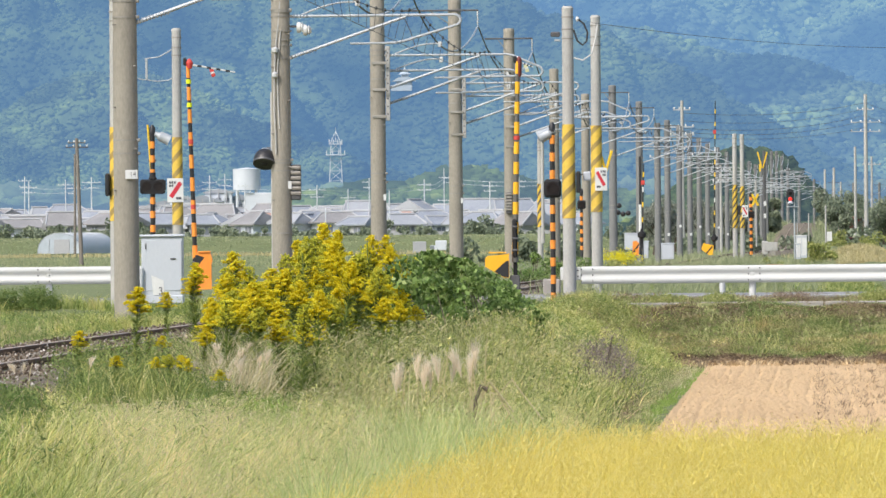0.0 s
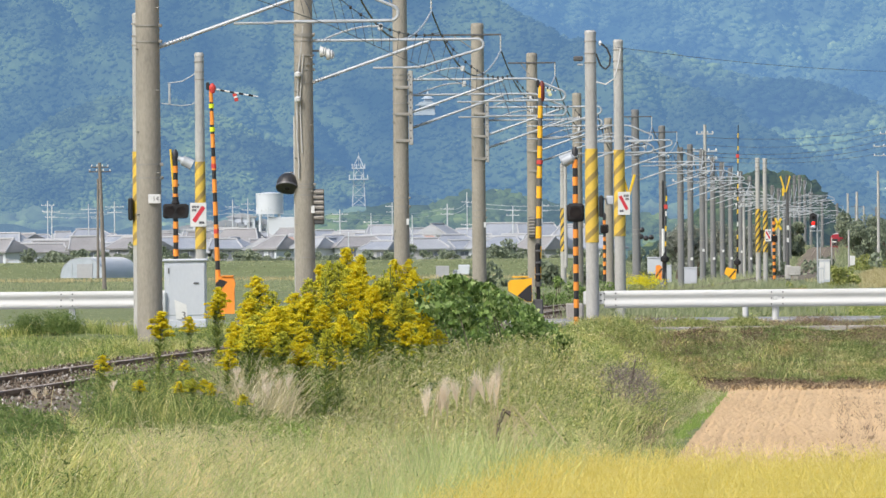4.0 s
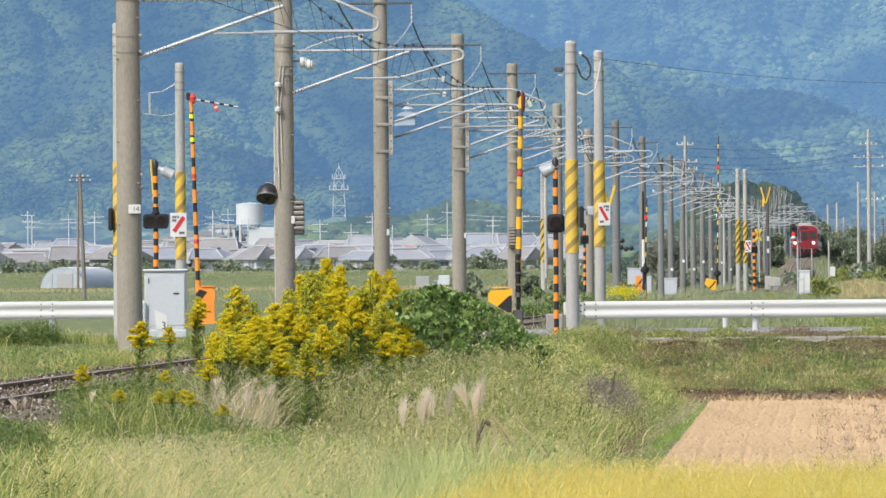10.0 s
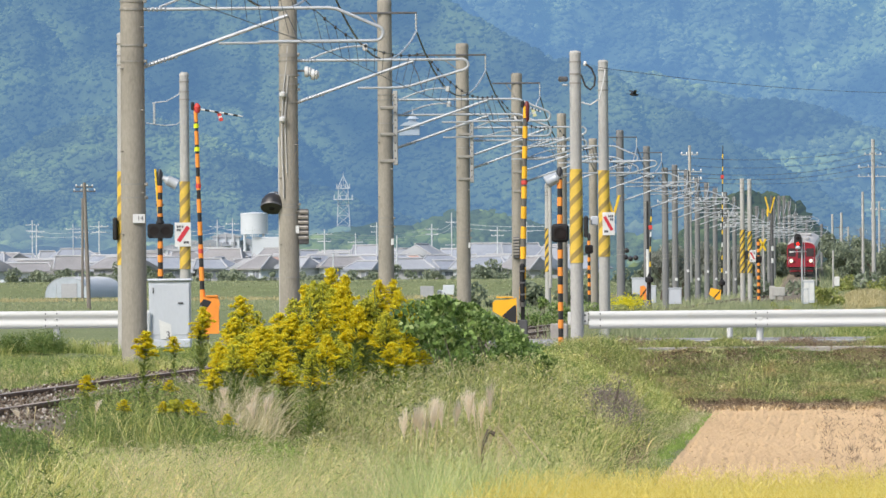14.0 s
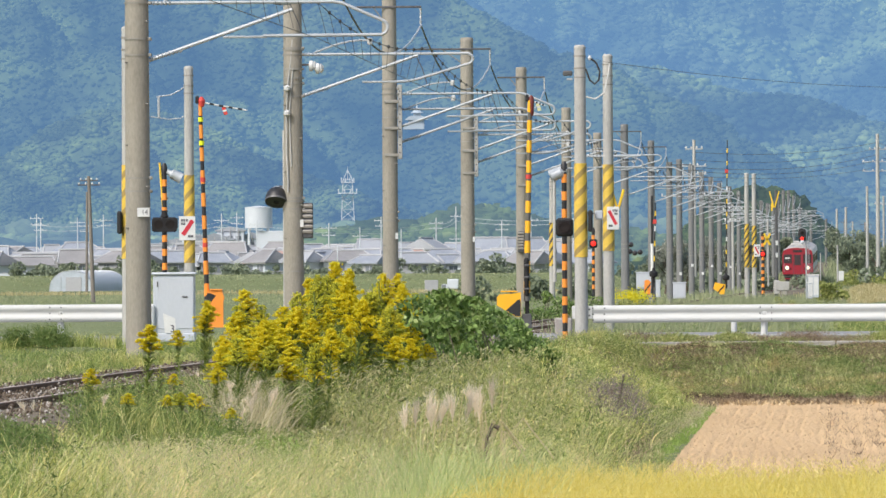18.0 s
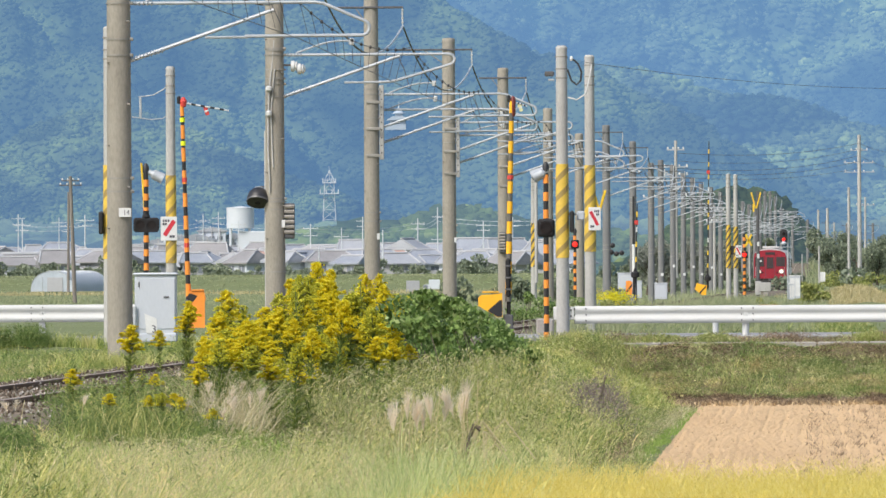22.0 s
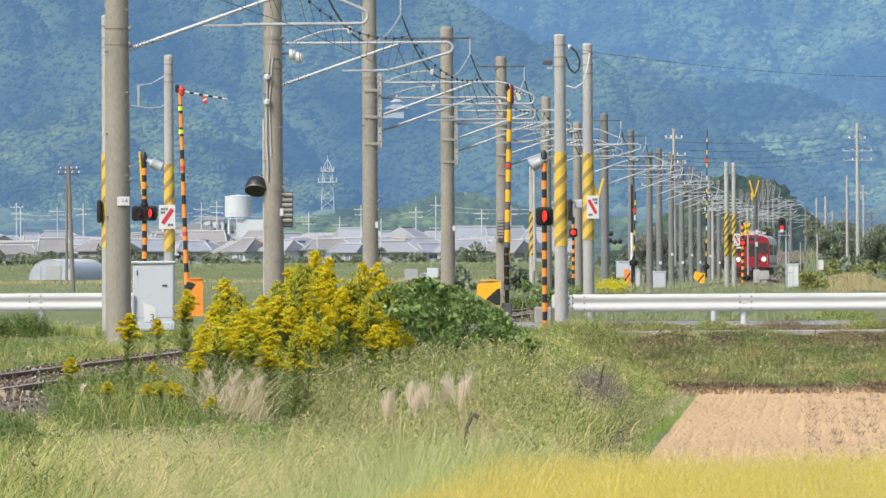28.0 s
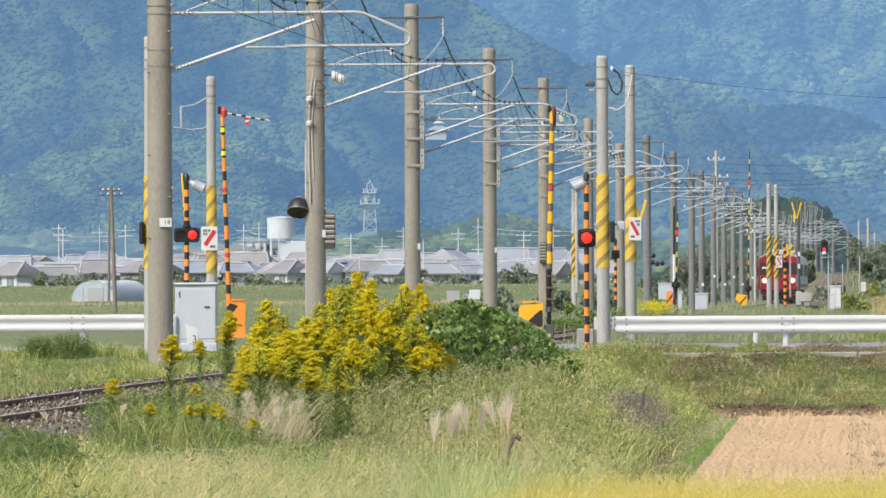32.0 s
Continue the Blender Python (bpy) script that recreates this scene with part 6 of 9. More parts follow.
HOUSES = [
    (-80.397, 1500, 12, 7, 3.0, 6.2, 0, 0, 0.4), (-69.321, 1456, 13.5, 7, 2.9, 4.9, 3, 0, 0.15), (-72.655, 1667, 11, 7, 4.6, 7.4, 0, 1, 0.5),
    (-57.113, 1442, 6.5, 6, 2.9, 5.4, 0, 0, 0.05), (-52.198, 1500, 8, 7, 3.2, 6.0, 1, 1, 0.5), (-47.810, 1562, 9, 7, 3.3, 6.4, 1, 0, 0.45),
    (-40.206, 1562, 10.5, 8, 3.2, 6.8, 1, 1, 0.35), (-30.191, 1442, 9.5, 7, 2.6, 5.0, 2, 0, 0.5), (-25.977, 1630, 9.5, 8, 3.6, 6.6, 0, 0, 0.5),
    (-20.387, 1442, 11.5, 8, 2.9, 5.2, 0, 0, 0.5), (-13.849, 1442, 10.5, 7, 2.8, 5.0, 0, 0, 0.5), (-18.430, 1667, 15, 8, 4.6, 6.6, 3, 0, 0.1),
    (-6.599, 1500, 8.5, 7, 3.0, 5.2, 2, 0, 0.4), (-0.860, 1428, 9.0, 7, 2.8, 5.0, 0, 0, 0.5), (1.730, 1612, 9.5, 7, 4.0, 6.6, 0, 0, 0.5),
    (8.132, 1562, 10.5, 8, 3.6, 7.4, 0, 0, 0.4), (13.878, 1530, 10.0, 8, 3.2, 7.2, 0, 0, 0.2), (7.772, 1388, 8.0, 7, 2.6, 4.6, 0, 0, 0.5),
    (20.100, 1500, 10.0, 8, 3.2, 6.4, 3, 0, 0.5), (-7.432, 1744, 10, 7, 4.5, 7.2, 3, 2, 0.4), (-49.289, 1744, 12, 7, 5.0, 7.6, 3, 2, 0.2),
    (-83.773, 1667, 8.0, 7, 4.4, 6.4, 0, 0, 0.1), (-60.755, 1630, 7.5, 7, 4.2, 6.2, 1, 0, 0.5), (-52.606, 1630, 6.5, 6, 3.8, 6.0, 0, 0, 0.1), (-34.704, 1470, 6.5, 6, 2.8, 4.6, 1, 0, 0.5),
    (-28.158, 1530, 6.0, 6, 3.4, 5.6, 0, 0, 0.1), (-20.204, 1562, 7.0, 6, 3.6, 5.8, 0, 0, 0.1), (-9.795, 1530, 6.5, 6, 3.2, 5.4, 3, 0, 0.5), (-4.561, 1630, 7.0, 6, 3.8, 6.0, 1, 0, 0.1),
    (4.401, 1500, 6.0, 6, 3.0, 5.2, 0, 0, 0.5), (6.787, 1667, 9.5, 8, 4.6, 7.8, 0, 0, 0.05), (17.660, 1595, 8.0, 7, 3.6, 6.2, 0, 0, 0.5), (-57.779, 1389, 5.0, 5, 2.4, 4.0, 3, 0, 0.1), (-12.408, 1389, 5.0, 5, 2.4, 4.0, 0, 0, 0.1),
]
TONE = {0: "slate-grey", 1: "brown", 2: "terracotta", 3: "pale grey"}
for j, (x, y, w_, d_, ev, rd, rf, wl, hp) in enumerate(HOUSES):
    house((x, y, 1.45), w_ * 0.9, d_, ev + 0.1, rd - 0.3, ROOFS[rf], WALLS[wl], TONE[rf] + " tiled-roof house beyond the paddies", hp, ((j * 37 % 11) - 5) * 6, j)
# smaller houses and sheds filling the gaps of the village
vr = random.Random(31)
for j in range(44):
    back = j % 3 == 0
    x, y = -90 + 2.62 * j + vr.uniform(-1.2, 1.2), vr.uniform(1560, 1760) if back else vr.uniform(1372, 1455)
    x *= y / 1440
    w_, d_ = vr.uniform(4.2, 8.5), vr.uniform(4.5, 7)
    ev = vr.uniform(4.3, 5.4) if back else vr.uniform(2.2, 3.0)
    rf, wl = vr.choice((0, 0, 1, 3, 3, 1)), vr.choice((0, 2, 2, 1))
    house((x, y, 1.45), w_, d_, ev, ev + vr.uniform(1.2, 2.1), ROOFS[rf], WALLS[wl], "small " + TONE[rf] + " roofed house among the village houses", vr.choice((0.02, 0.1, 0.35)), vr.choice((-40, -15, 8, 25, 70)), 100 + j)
for j in range(13):
    x, w_ = -86 + 8.6 * j + vr.uniform(-2, 2), vr.uniform(4, 8)
    gw = thing("garden_wall", (x, 1352 + vr.uniform(-6, 6), 1.4), "low pale block wall before the village houses", "garden wall", "garden walls")
    part("wall", Geo().box((0, 0, 0.55), (w_, 0.2, 1.3), 0.03), WALLS[j % 3], gw)
    part("coping", Geo().box((0, 0, 1.23), (w_ + 0.1, 0.3, 0.1), 0.02), TILE, gw)
    for q in (-1, 1):
        part("pier", Geo().box((q * w_ / 2, 0, 0.65), (0.4, 0.4, 1.6), 0.04), WALLS[(j + 1) % 3], gw)
vl = thing("village_wires", (0, 0, 0), "thin pale power lines over the village roofs", "power line")
VP = [(-71.9, 1500, 11.0), (-60.8, 1500, 11.8), (-51.35, 1666, 12.2), (-44.35, 1666, 12.6), (-20.92, 1500, 10.2), (-2.03, 1579, 11.4), (1.66, 1579, 12.6), (24.0, 1560, 12.0)]
for a, b in zip(VP, VP[1:]):
    for dz in (0.0, -0.75):
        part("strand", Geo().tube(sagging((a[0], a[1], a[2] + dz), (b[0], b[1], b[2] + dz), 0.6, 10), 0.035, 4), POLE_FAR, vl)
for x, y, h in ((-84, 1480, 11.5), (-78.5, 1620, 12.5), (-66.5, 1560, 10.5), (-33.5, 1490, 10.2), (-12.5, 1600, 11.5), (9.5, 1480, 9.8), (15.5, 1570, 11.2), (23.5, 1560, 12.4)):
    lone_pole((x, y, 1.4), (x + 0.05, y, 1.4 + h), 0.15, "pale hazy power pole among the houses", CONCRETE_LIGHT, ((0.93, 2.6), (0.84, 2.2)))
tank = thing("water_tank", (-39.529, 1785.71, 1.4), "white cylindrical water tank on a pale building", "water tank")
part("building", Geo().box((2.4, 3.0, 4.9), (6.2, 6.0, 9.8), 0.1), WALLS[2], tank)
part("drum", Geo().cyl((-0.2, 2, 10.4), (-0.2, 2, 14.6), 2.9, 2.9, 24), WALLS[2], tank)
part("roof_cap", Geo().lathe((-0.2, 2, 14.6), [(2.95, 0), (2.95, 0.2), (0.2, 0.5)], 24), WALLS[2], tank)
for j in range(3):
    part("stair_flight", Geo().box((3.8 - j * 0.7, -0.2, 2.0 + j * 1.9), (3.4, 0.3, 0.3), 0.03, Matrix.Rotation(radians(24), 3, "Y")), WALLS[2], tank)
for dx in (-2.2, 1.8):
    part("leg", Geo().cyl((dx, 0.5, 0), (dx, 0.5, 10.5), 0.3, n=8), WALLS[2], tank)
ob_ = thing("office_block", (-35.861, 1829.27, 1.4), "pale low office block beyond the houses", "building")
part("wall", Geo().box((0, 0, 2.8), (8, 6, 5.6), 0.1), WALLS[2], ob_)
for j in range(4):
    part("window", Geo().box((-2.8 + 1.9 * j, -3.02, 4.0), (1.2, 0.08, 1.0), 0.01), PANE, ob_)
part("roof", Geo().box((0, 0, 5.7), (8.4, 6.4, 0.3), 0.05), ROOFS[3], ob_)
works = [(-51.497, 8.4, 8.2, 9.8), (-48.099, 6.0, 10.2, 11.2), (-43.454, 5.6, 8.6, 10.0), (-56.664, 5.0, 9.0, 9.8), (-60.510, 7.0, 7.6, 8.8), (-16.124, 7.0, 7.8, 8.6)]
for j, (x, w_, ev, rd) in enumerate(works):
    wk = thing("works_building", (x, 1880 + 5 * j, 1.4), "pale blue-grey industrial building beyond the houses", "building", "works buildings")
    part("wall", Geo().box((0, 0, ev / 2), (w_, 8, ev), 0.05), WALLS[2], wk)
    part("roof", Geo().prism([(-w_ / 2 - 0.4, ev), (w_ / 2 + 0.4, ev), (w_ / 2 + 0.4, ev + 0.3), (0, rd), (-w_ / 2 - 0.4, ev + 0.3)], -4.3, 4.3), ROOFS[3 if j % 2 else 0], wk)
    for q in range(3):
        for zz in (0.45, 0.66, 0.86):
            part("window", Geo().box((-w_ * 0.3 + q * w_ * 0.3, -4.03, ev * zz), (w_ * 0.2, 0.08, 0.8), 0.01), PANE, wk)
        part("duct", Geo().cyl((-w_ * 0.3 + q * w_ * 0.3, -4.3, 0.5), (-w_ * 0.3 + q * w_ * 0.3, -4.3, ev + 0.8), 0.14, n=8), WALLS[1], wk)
lone_pole((-51.357, 1666.67, 2.781), (-51.353, 1666.67, 13.226), 0.15, "pale concrete power pole in the distance", CONCRETE_LIGHT, ((0.9, 2.8), (0.78, 2.2)))
lone_pole((-44.357, 1666.67, 2.726), (-44.346, 1666.67, 14.060), 0.17, "pale concrete power pole in the distance", CONCRETE_LIGHT, ((0.88, 3.0), (0.76, 3.2)))
lone_pole((-41.357, 1666.67, 2.703), (-41.344, 1666.67, 14.369), 0.15, "pale concrete power pole in the distance", CONCRETE_LIGHT, ((0.9, 2.6), (0.8, 2.4)))
lone_pole((-16.234, 1578.95, 2.517), (-16.243, 1578.95, 10.728), 0.15, "pale concrete power pole in the distance", CONCRETE_LIGHT, ((0.8, 2.8),))
sh = thing("shed_group", (-1.038, 1071.43, -0.249), "small pale field shed with a parked light van", "shed")
part("shed", Geo().box((-1.0, 0, 0.8), (1.7, 2, 1.7), 0.05), WALLS[1], sh)
vn = thing("van", (0.391, 1071.43, -0.260), "small white light van parked by the field", "van")
part("cargo_box", Geo().box((0.3, 0, 1.15), (1.45, 2.0, 1.25), 0.08), WALLS[2], vn)
part("cab", Geo().box((-0.75, 0, 0.75), (0.8, 1.4, 0.8), 0.15), WALLS[2], vn)
part("windscreen", Geo().box((-0.85, -0.72, 0.9), (0.55, 0.03, 0.4), 0.02), PANE, vn)
for dx in (-0.7, 0.6):
    part("wheel", Geo().cyl((dx, -0.75, 0.25), (dx, -0.6, 0.25), 0.25, n=12), BLACK_DULL, vn)

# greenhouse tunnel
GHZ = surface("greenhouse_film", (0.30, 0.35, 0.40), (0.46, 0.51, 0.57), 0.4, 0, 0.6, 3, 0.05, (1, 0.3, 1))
gh = thing("greenhouse", (-50.492, 1136.36, 0.118), "grey plastic film tunnel greenhouse in the fields", "greenhouse", turn=-15)
arch = [(3.0 * math.cos(a), 2.75 * math.sin(a) ** 0.8 if math.sin(a) > 0 else 0.0) for a in np.linspace(0, math.pi, 19)]
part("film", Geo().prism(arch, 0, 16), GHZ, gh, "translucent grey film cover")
for yy in np.arange(-0.04, 16.1, 1.0):
    part("hoop", Geo().tube([(x * 1.01, yy, z * 1.01) for x, z in arch], 0.035, 5), GALVANISED, gh)
part("door", Geo().box((0.4, -0.06, 0.95), (2.2, 0.06, 1.9), 0.02), WALLS[1], gh)
for q in (-1.4, 0, 1.4):
    part("bar", Geo().box((q, -0.05, 1.0), (0.06, 0.06, 2.0), 0.01), GALVANISED, gh)


# ---- trees and hedges ----
def leaf_cloud(n, centre_fn, size, seed, aspect=1.0, mat=None, droop=0.3, name="leaves"):
    """n small leaves, each a bent quad, about the given points."""
    r = np.random.RandomState(seed)
    c = centre_fn(r, n)
    d = r.normal(0, 1, (n, 3))
    d /= np.linalg.norm(d, axis=1, keepdims=True)
    d[:, 2] -= droop
    e = np.cross(d, r.normal(0, 1, (n, 3)))
    e /= np.linalg.norm(e, axis=1, keepdims=True) + 1e-9
    s = size * r.uniform(0.6, 1.4, (n, 1))
    nrm = np.cross(d, e)
    p0, p2 = c - d * s, c + d * s
    p1, p3 = c + e * s * 0.55 * aspect + nrm * s * 0.2, c - e * s * 0.55 * aspect + nrm * s * 0.2
    v = np.stack([p0, p1, p2, p3], 1).reshape(-1, 3)
    f = np.arange(4 * n).reshape(n, 4)
    return mesh_from_arrays(name, v, f, mat)


def lobes(r, n, blobs):
    """Points spread through a set of blobs (centre, radius), thicker near their skin."""
    k = r.randint(0, len(blobs), n)
    c = np.array([b[0] for b in blobs])[k]
    q = np.array([b[1] for b in blobs])[k]
    d = r.normal(0, 1, (n, 3))
    d /= np.linalg.norm(d, axis=1, keepdims=True)
    return c + d * (q * r.uniform(0.35, 1.0, n) ** 0.5)[:, None] * np.array([1, 1, 0.85])


def tree(at, h, w_, seed, label, n=2600, leaf=0.22, mat=None, group="trees beside the line", low=0.12):
    t = thing("tree", at, label, "tree", group)
    r = random.Random(seed)
    tr = Geo().cyl((0, 0, -0.3), (0.1 * w_, 0, h * 0.5), 0.035 * h, 0.02 * h, 9)
    blobs = []
    for j in range(11):
        a, q = r.uniform(0, 6.28), r.uniform(0.1, 0.42) * w_
        z = r.uniform(low + 0.12, 0.86) * h
        q *= 1.15 - 0.75 * max(0, z / h - 0.4)
        p = (q * math.cos(a), q * math.sin(a), z)
        blobs.append((p, r.uniform(0.15, 0.26) * w_))
        tr.cyl((0.05 * w_, 0, z * 0.55), p, 0.012 * h, 0.004 * h, 6)
    part("trunk", tr, BARK, t)
    part("crown", leaf_cloud(n, lambda rr, m: lobes(rr, m, blobs), leaf, seed, 1.0, mat or TREE_LEAF), mat or TREE_LEAF, t)
    return t


WOOD = "dark green leafy tree beside the railway"
TREES = [(33.383, 882.35, 0.455, 5.0, 4.2), (33.2, 857.14, 0.506, 5.2, 3.0), (35.2, 882.35, 0.731, 4.5, 2.2), (30.307, 833.33, 0.584, 4.6, 4), (30.327, 882.35, 0.773, 5.4, 4.5), (28.857, 882.35, 0.785, 5.2, 4.5), (25.309, 833.33, 0.901, 5.8, 4.8), (23.365, 833.33, 0.916, 5.6, 4.8), (22.680, 882.35, 0.834, 5.4, 4.8), (44.461, 961.54, 0.840, 5.6, 4.0), (44.357, 925.93, 0.770, 6.0, 5.0), (48.113, 961.54, 0.555, 6.6, 5.5), (49.410, 937.50, 0.587, 6.2, 5.5), (55.704, 1000.00, 0.429, 6.0, 6), (59.353, 1153.85, 0.441, 6.5, 6), (60.119, 1119.40, 0.486, 7, 6), (61.828, 1071.43, 0.543, 6, 6)]
for j, (x, y, z, h, w_) in enumerate(TREES):
    zg = float(ground(x, y))
    tree((x, y, zg), h + (z - zg) * 0.4, w_, 40 + j, WOOD if not 3 <= j <= 8 else "hazy grey-green thicket tree beside the railway", 4200 if not 3 <= j <= 8 else 5200, 0.14 if not 3 <= j <= 8 else 0.11, THICKET if 3 <= j <= 8 else TREE_LEAF)


def shrub(at, w_, h, seed, label, mat, n=700, leaf=0.12, name="shrub", group="shrubs"):
    t = thing(name, at, label, "shrub", group)
    r = random.Random(seed)
    stems = Geo()
    blobs = []
    for j in range(7):
        p = (r.uniform(-0.38, 0.38) * w_, r.uniform(-0.3, 0.3) * w_, r.uniform(0.12, 0.75) * h)
        blobs.append((p, r.uniform(0.18, 0.3) * min(w_, h * 1.3)))
        stems.cyl((p[0] * 0.3, p[1] * 0.3, -0.1), p, 0.02, 0.008, 5)
    tagged(part("stem", stems, BARK, t), kind="stuff")
    part("foliage", leaf_cloud(n, lambda rr, m: lobes(rr, m, blobs), leaf, seed, 1.0, mat), mat, t)
    return t


for j, (x, y, z, w_, h) in enumerate([(26.169, 576.92, 0.587, 1.5, 1.3), (25.592, 576.92, 0.591, 1.2, 1.4), (26.591, 576.92, 0.391, 1.6, 1.1), (34.122, 681.82, 1.877, 2.0, 1.2), (34.712, 681.82, 1.782, 2.0, 1.2), (32.531, 681.82, 1.799, 1.8, 1.2), (35.934, 681.82, 1.090, 2.2, 1.6)]):
    shrub((x, y, float(ground(x, y))), w_, h + max(0, z - float(ground(x, y))), 80 + j, "yellow-green shrub beside the lineside cabinet", SHRUB_LEAF, 900, 0.09)
HEDGE = [(px_x, y, 2.8 + 1.3 * math.sin(j * 2.1), 1.5 + 0.9 * (j * 7 % 5) / 4) for j, (px_x, y) in enumerate([(-66 + 2.1 * q, 1312 + 18 * math.sin(q * 1.3)) for q in range(64)])]
h0 = None
for j, (x, y, w_, h) in enumerate(HEDGE):
    if j < 5:
        src = shrub((x, y, 1.2), 3.6, 3.3, 120 + j, "dark shrub in the row before the houses", TREE_LEAF, 700, 0.22, "hedge_shrub", "shrubs before the houses")
        h0 = (h0 or []) + [src]
    else:
        k = 0.55 + 0.15 * (j * 7 % 4)
        copy_thing(h0[j % 5], pose(x, y, 0.15 + 0.45 * (j * 5 % 4), 0, 0, 40 * j) @ Matrix.Diagonal((k, k, k, 1)))
for j in range(16):
    copy_thing(h0[j % 5], pose(2.785 + 3.2 * j + (j % 3), 700 + 9 * (j % 5), -1.1 + 0.3 * (j % 4), 0, 0, 33 * j))


for j, (x, y, s) in enumerate([(-48.850, 1327.43, 1.5), (-47.679, 1339.29, 1.3), (-59.464, 1339.29, 1.1), (-33.839, 1339.29, 1.25), (-8.319, 1327.43, 1.2), (8.571, 1339.29, 1.3), (5.398, 1327.43, 1.1)]):
    copy_thing(h0[j % 5], pose(x, y, 1.2, 0, 0, 50 * j) @ Matrix.Diagonal((s, s, s, 1)))


# ---- grass ----
def bank_top(x, y):
    """How high the growth stands on the bank: low where the track shows, tall by the goldenrod."""
    a = x / y
    far = np.interp(a, [-0.0523, -0.0455, -0.0400, -0.0320, -0.0243, -0.0123, -0.0056, 0.0111, 0.0144, 0.0205, 0.0235, 0.0260, 0.0311], [0.0188, 0.0170, 0.0136, 0.0122, 0.0116, 0.0116, 0.0108, 0.0092, 0.0100, 0.0138, 0.0178, 0.0222, 0.0260])
    near = np.interp(a, [-0.0523, -0.0389, -0.0256, -0.0189, -0.0056, 0.0011, 0.0077, 0.0144, 0.020, 0.030], [0.0206, 0.0200, 0.0195, 0.0192, 0.0182, 0.0184, 0.0215, 0.0226, 0.0252, 0.0275])
    return EYE - y * np.where(y < 83, near, far)


def blades(name, n, sampler, h0, h1, width, lean, seed, material, seg=3, clump=1, spread=0.1, limp=1.0, bank=False):
    """Tapered bent blades rooted on the land; clump of them share a root."""
    r = np.random.RandomState(seed)
    m = n // clump
    x, y = sampler(r, m)
    x, y = np.repeat(x, clump) + r.normal(0, spread, m * clump), np.repeat(y, clump) + r.normal(0, spread, m * clump)
    n = len(x)
    z = ground(x, y) - 0.03
    h = r.uniform(h0, h1, n) * np.repeat(r.uniform(0.75, 1.2, m), clump)
    if bank:
        uneven = 1 + 0.26 * np.sin(x * 5.1 + 0.5 * y) * np.sin(0.9 * y - 2.2 * x) + 0.16 * np.sin(11.7 * x + 1.7 * y)
        h = np.minimum(h, np.maximum(0.06, bank_top(x, y) - z) * np.repeat(0.40 + 0.70 * r.uniform(0, 1, m) ** 0.8, clump) * uneven)
    a = r.uniform(0, 2 * math.pi, n)
    out = lean * h * r.uniform(0.2, 1.0, n)
    wa = r.uniform(0, math.pi, n)
    w_ = width * r.uniform(0.6, 1.4, n)
    rings = []
    for s in range(seg + 1):
        q = s / seg
        bx, by = x + out * np.cos(a) * q ** 2, y + out * np.sin(a) * q ** 2
        bz = z + h * (q - 0.25 * limp * lean * q ** 3)
        hw = w_ * (1 - q) ** 0.7 * 0.5 + 0.0006
        rings.append(np.stack([bx - hw * np.cos(wa), by - hw * np.sin(wa), bz], -1))
        rings.append(np.stack([bx + hw * np.cos(wa), by + hw * np.sin(wa), bz], -1))
    v = np.stack(rings, 1).reshape(-1, 3)
    k = 2 * (seg + 1)
    f = np.stack([np.stack([np.arange(n) * k + 2 * s, np.arange(n) * k + 2 * s + 1, np.arange(n) * k + 2 * s + 3, np.arange(n) * k + 2 * s + 2], -1) for s in range(seg)], 1).reshape(-1, 4)
    return mesh_from_arrays(name, v, f, material)


def strip(y0, y1, u0, u1, keep=None):
    """Roots between two offsets from the track."""
    def pick(r, n):
        y = r.uniform(y0, y1, n)
        u = r.uniform(u0, u1, n)
        if keep is not None:
            ok = keep(u, y, r)
            while ok.sum() < n:
                y = np.concatenate([y[ok], r.uniform(y0, y1, n)])[: 2 * n]
                u = np.concatenate([u[ok], r.uniform(u0, u1, n)])[: 2 * n]
                ok = keep(u, y, r)
            y, u = y[ok][:n], u[ok][:n]
        return track_x(y) + u, y
    return pick


def off_road(u, y, r):
    return (y < 166.5) | (y > 179)


def rice_edge(y):
    return 0.78 + 0.073 * (y - 75.7)


def not_rice(u, y, r):
    return (y > 76.5) | (track_x(y) + u < rice_edge(y) - 0.22)


def thin_left(u, y, r):
    return not_rice(u, y, r) & (((track_x(y) + u) / y > -0.043) | (r.uniform(0, 1, len(y)) < 0.35))


def past_stones(u, y, r):
    return (track_x(y) + u) / y > -0.0445 + 0.004 * r.uniform(-1, 1, len(y))


def grass(name, mesh, label):
    tagged(new(name, mesh), label, "grass", kind="stuff")


grass("foreground_grass", blades("foreground_grass", 46000, strip(44, 86, 1.5, 6.0, thin_left), 0.4, 1.0, 0.009, 1.1, 21, GRASS_SOFT, 4, 26, 0.09, bank=True), "soft pale green grass on the railway bank")
grass("foreground_awns", blades("foreground_awns", 24000, strip(44, 88, 1.5, 6.0, thin_left), 0.7, 1.2, 0.0055, 0.8, 44, GRASS_AWN, 2, 12, 0.16, bank=True), "fine straw-coloured awns above the grass")
grass("foreground_green", blades("foreground_green", 7000, lambda r, n: (lambda y: (np.clip(np.minimum(r.normal(-0.0006, 0.0040, n), (rice_edge(y) - 0.32) / y), -0.014, 0.010) * y, y))(r.uniform(52, 76, n)), 0.6, 1.15, 0.009, 0.45, 45, GRASS_TALL, 3, 12, 0.10), "fresh green reedy grass beside the rice")
grass("bank_grass", blades("bank_grass", 40000, strip(80, 163, 1.7, 5.0), 0.25, 0.75, 0.014, 1.3, 22, GRASS, 4, 26, 0.10, bank=True), "mixed green and straw-coloured tussocks on the railway bank")
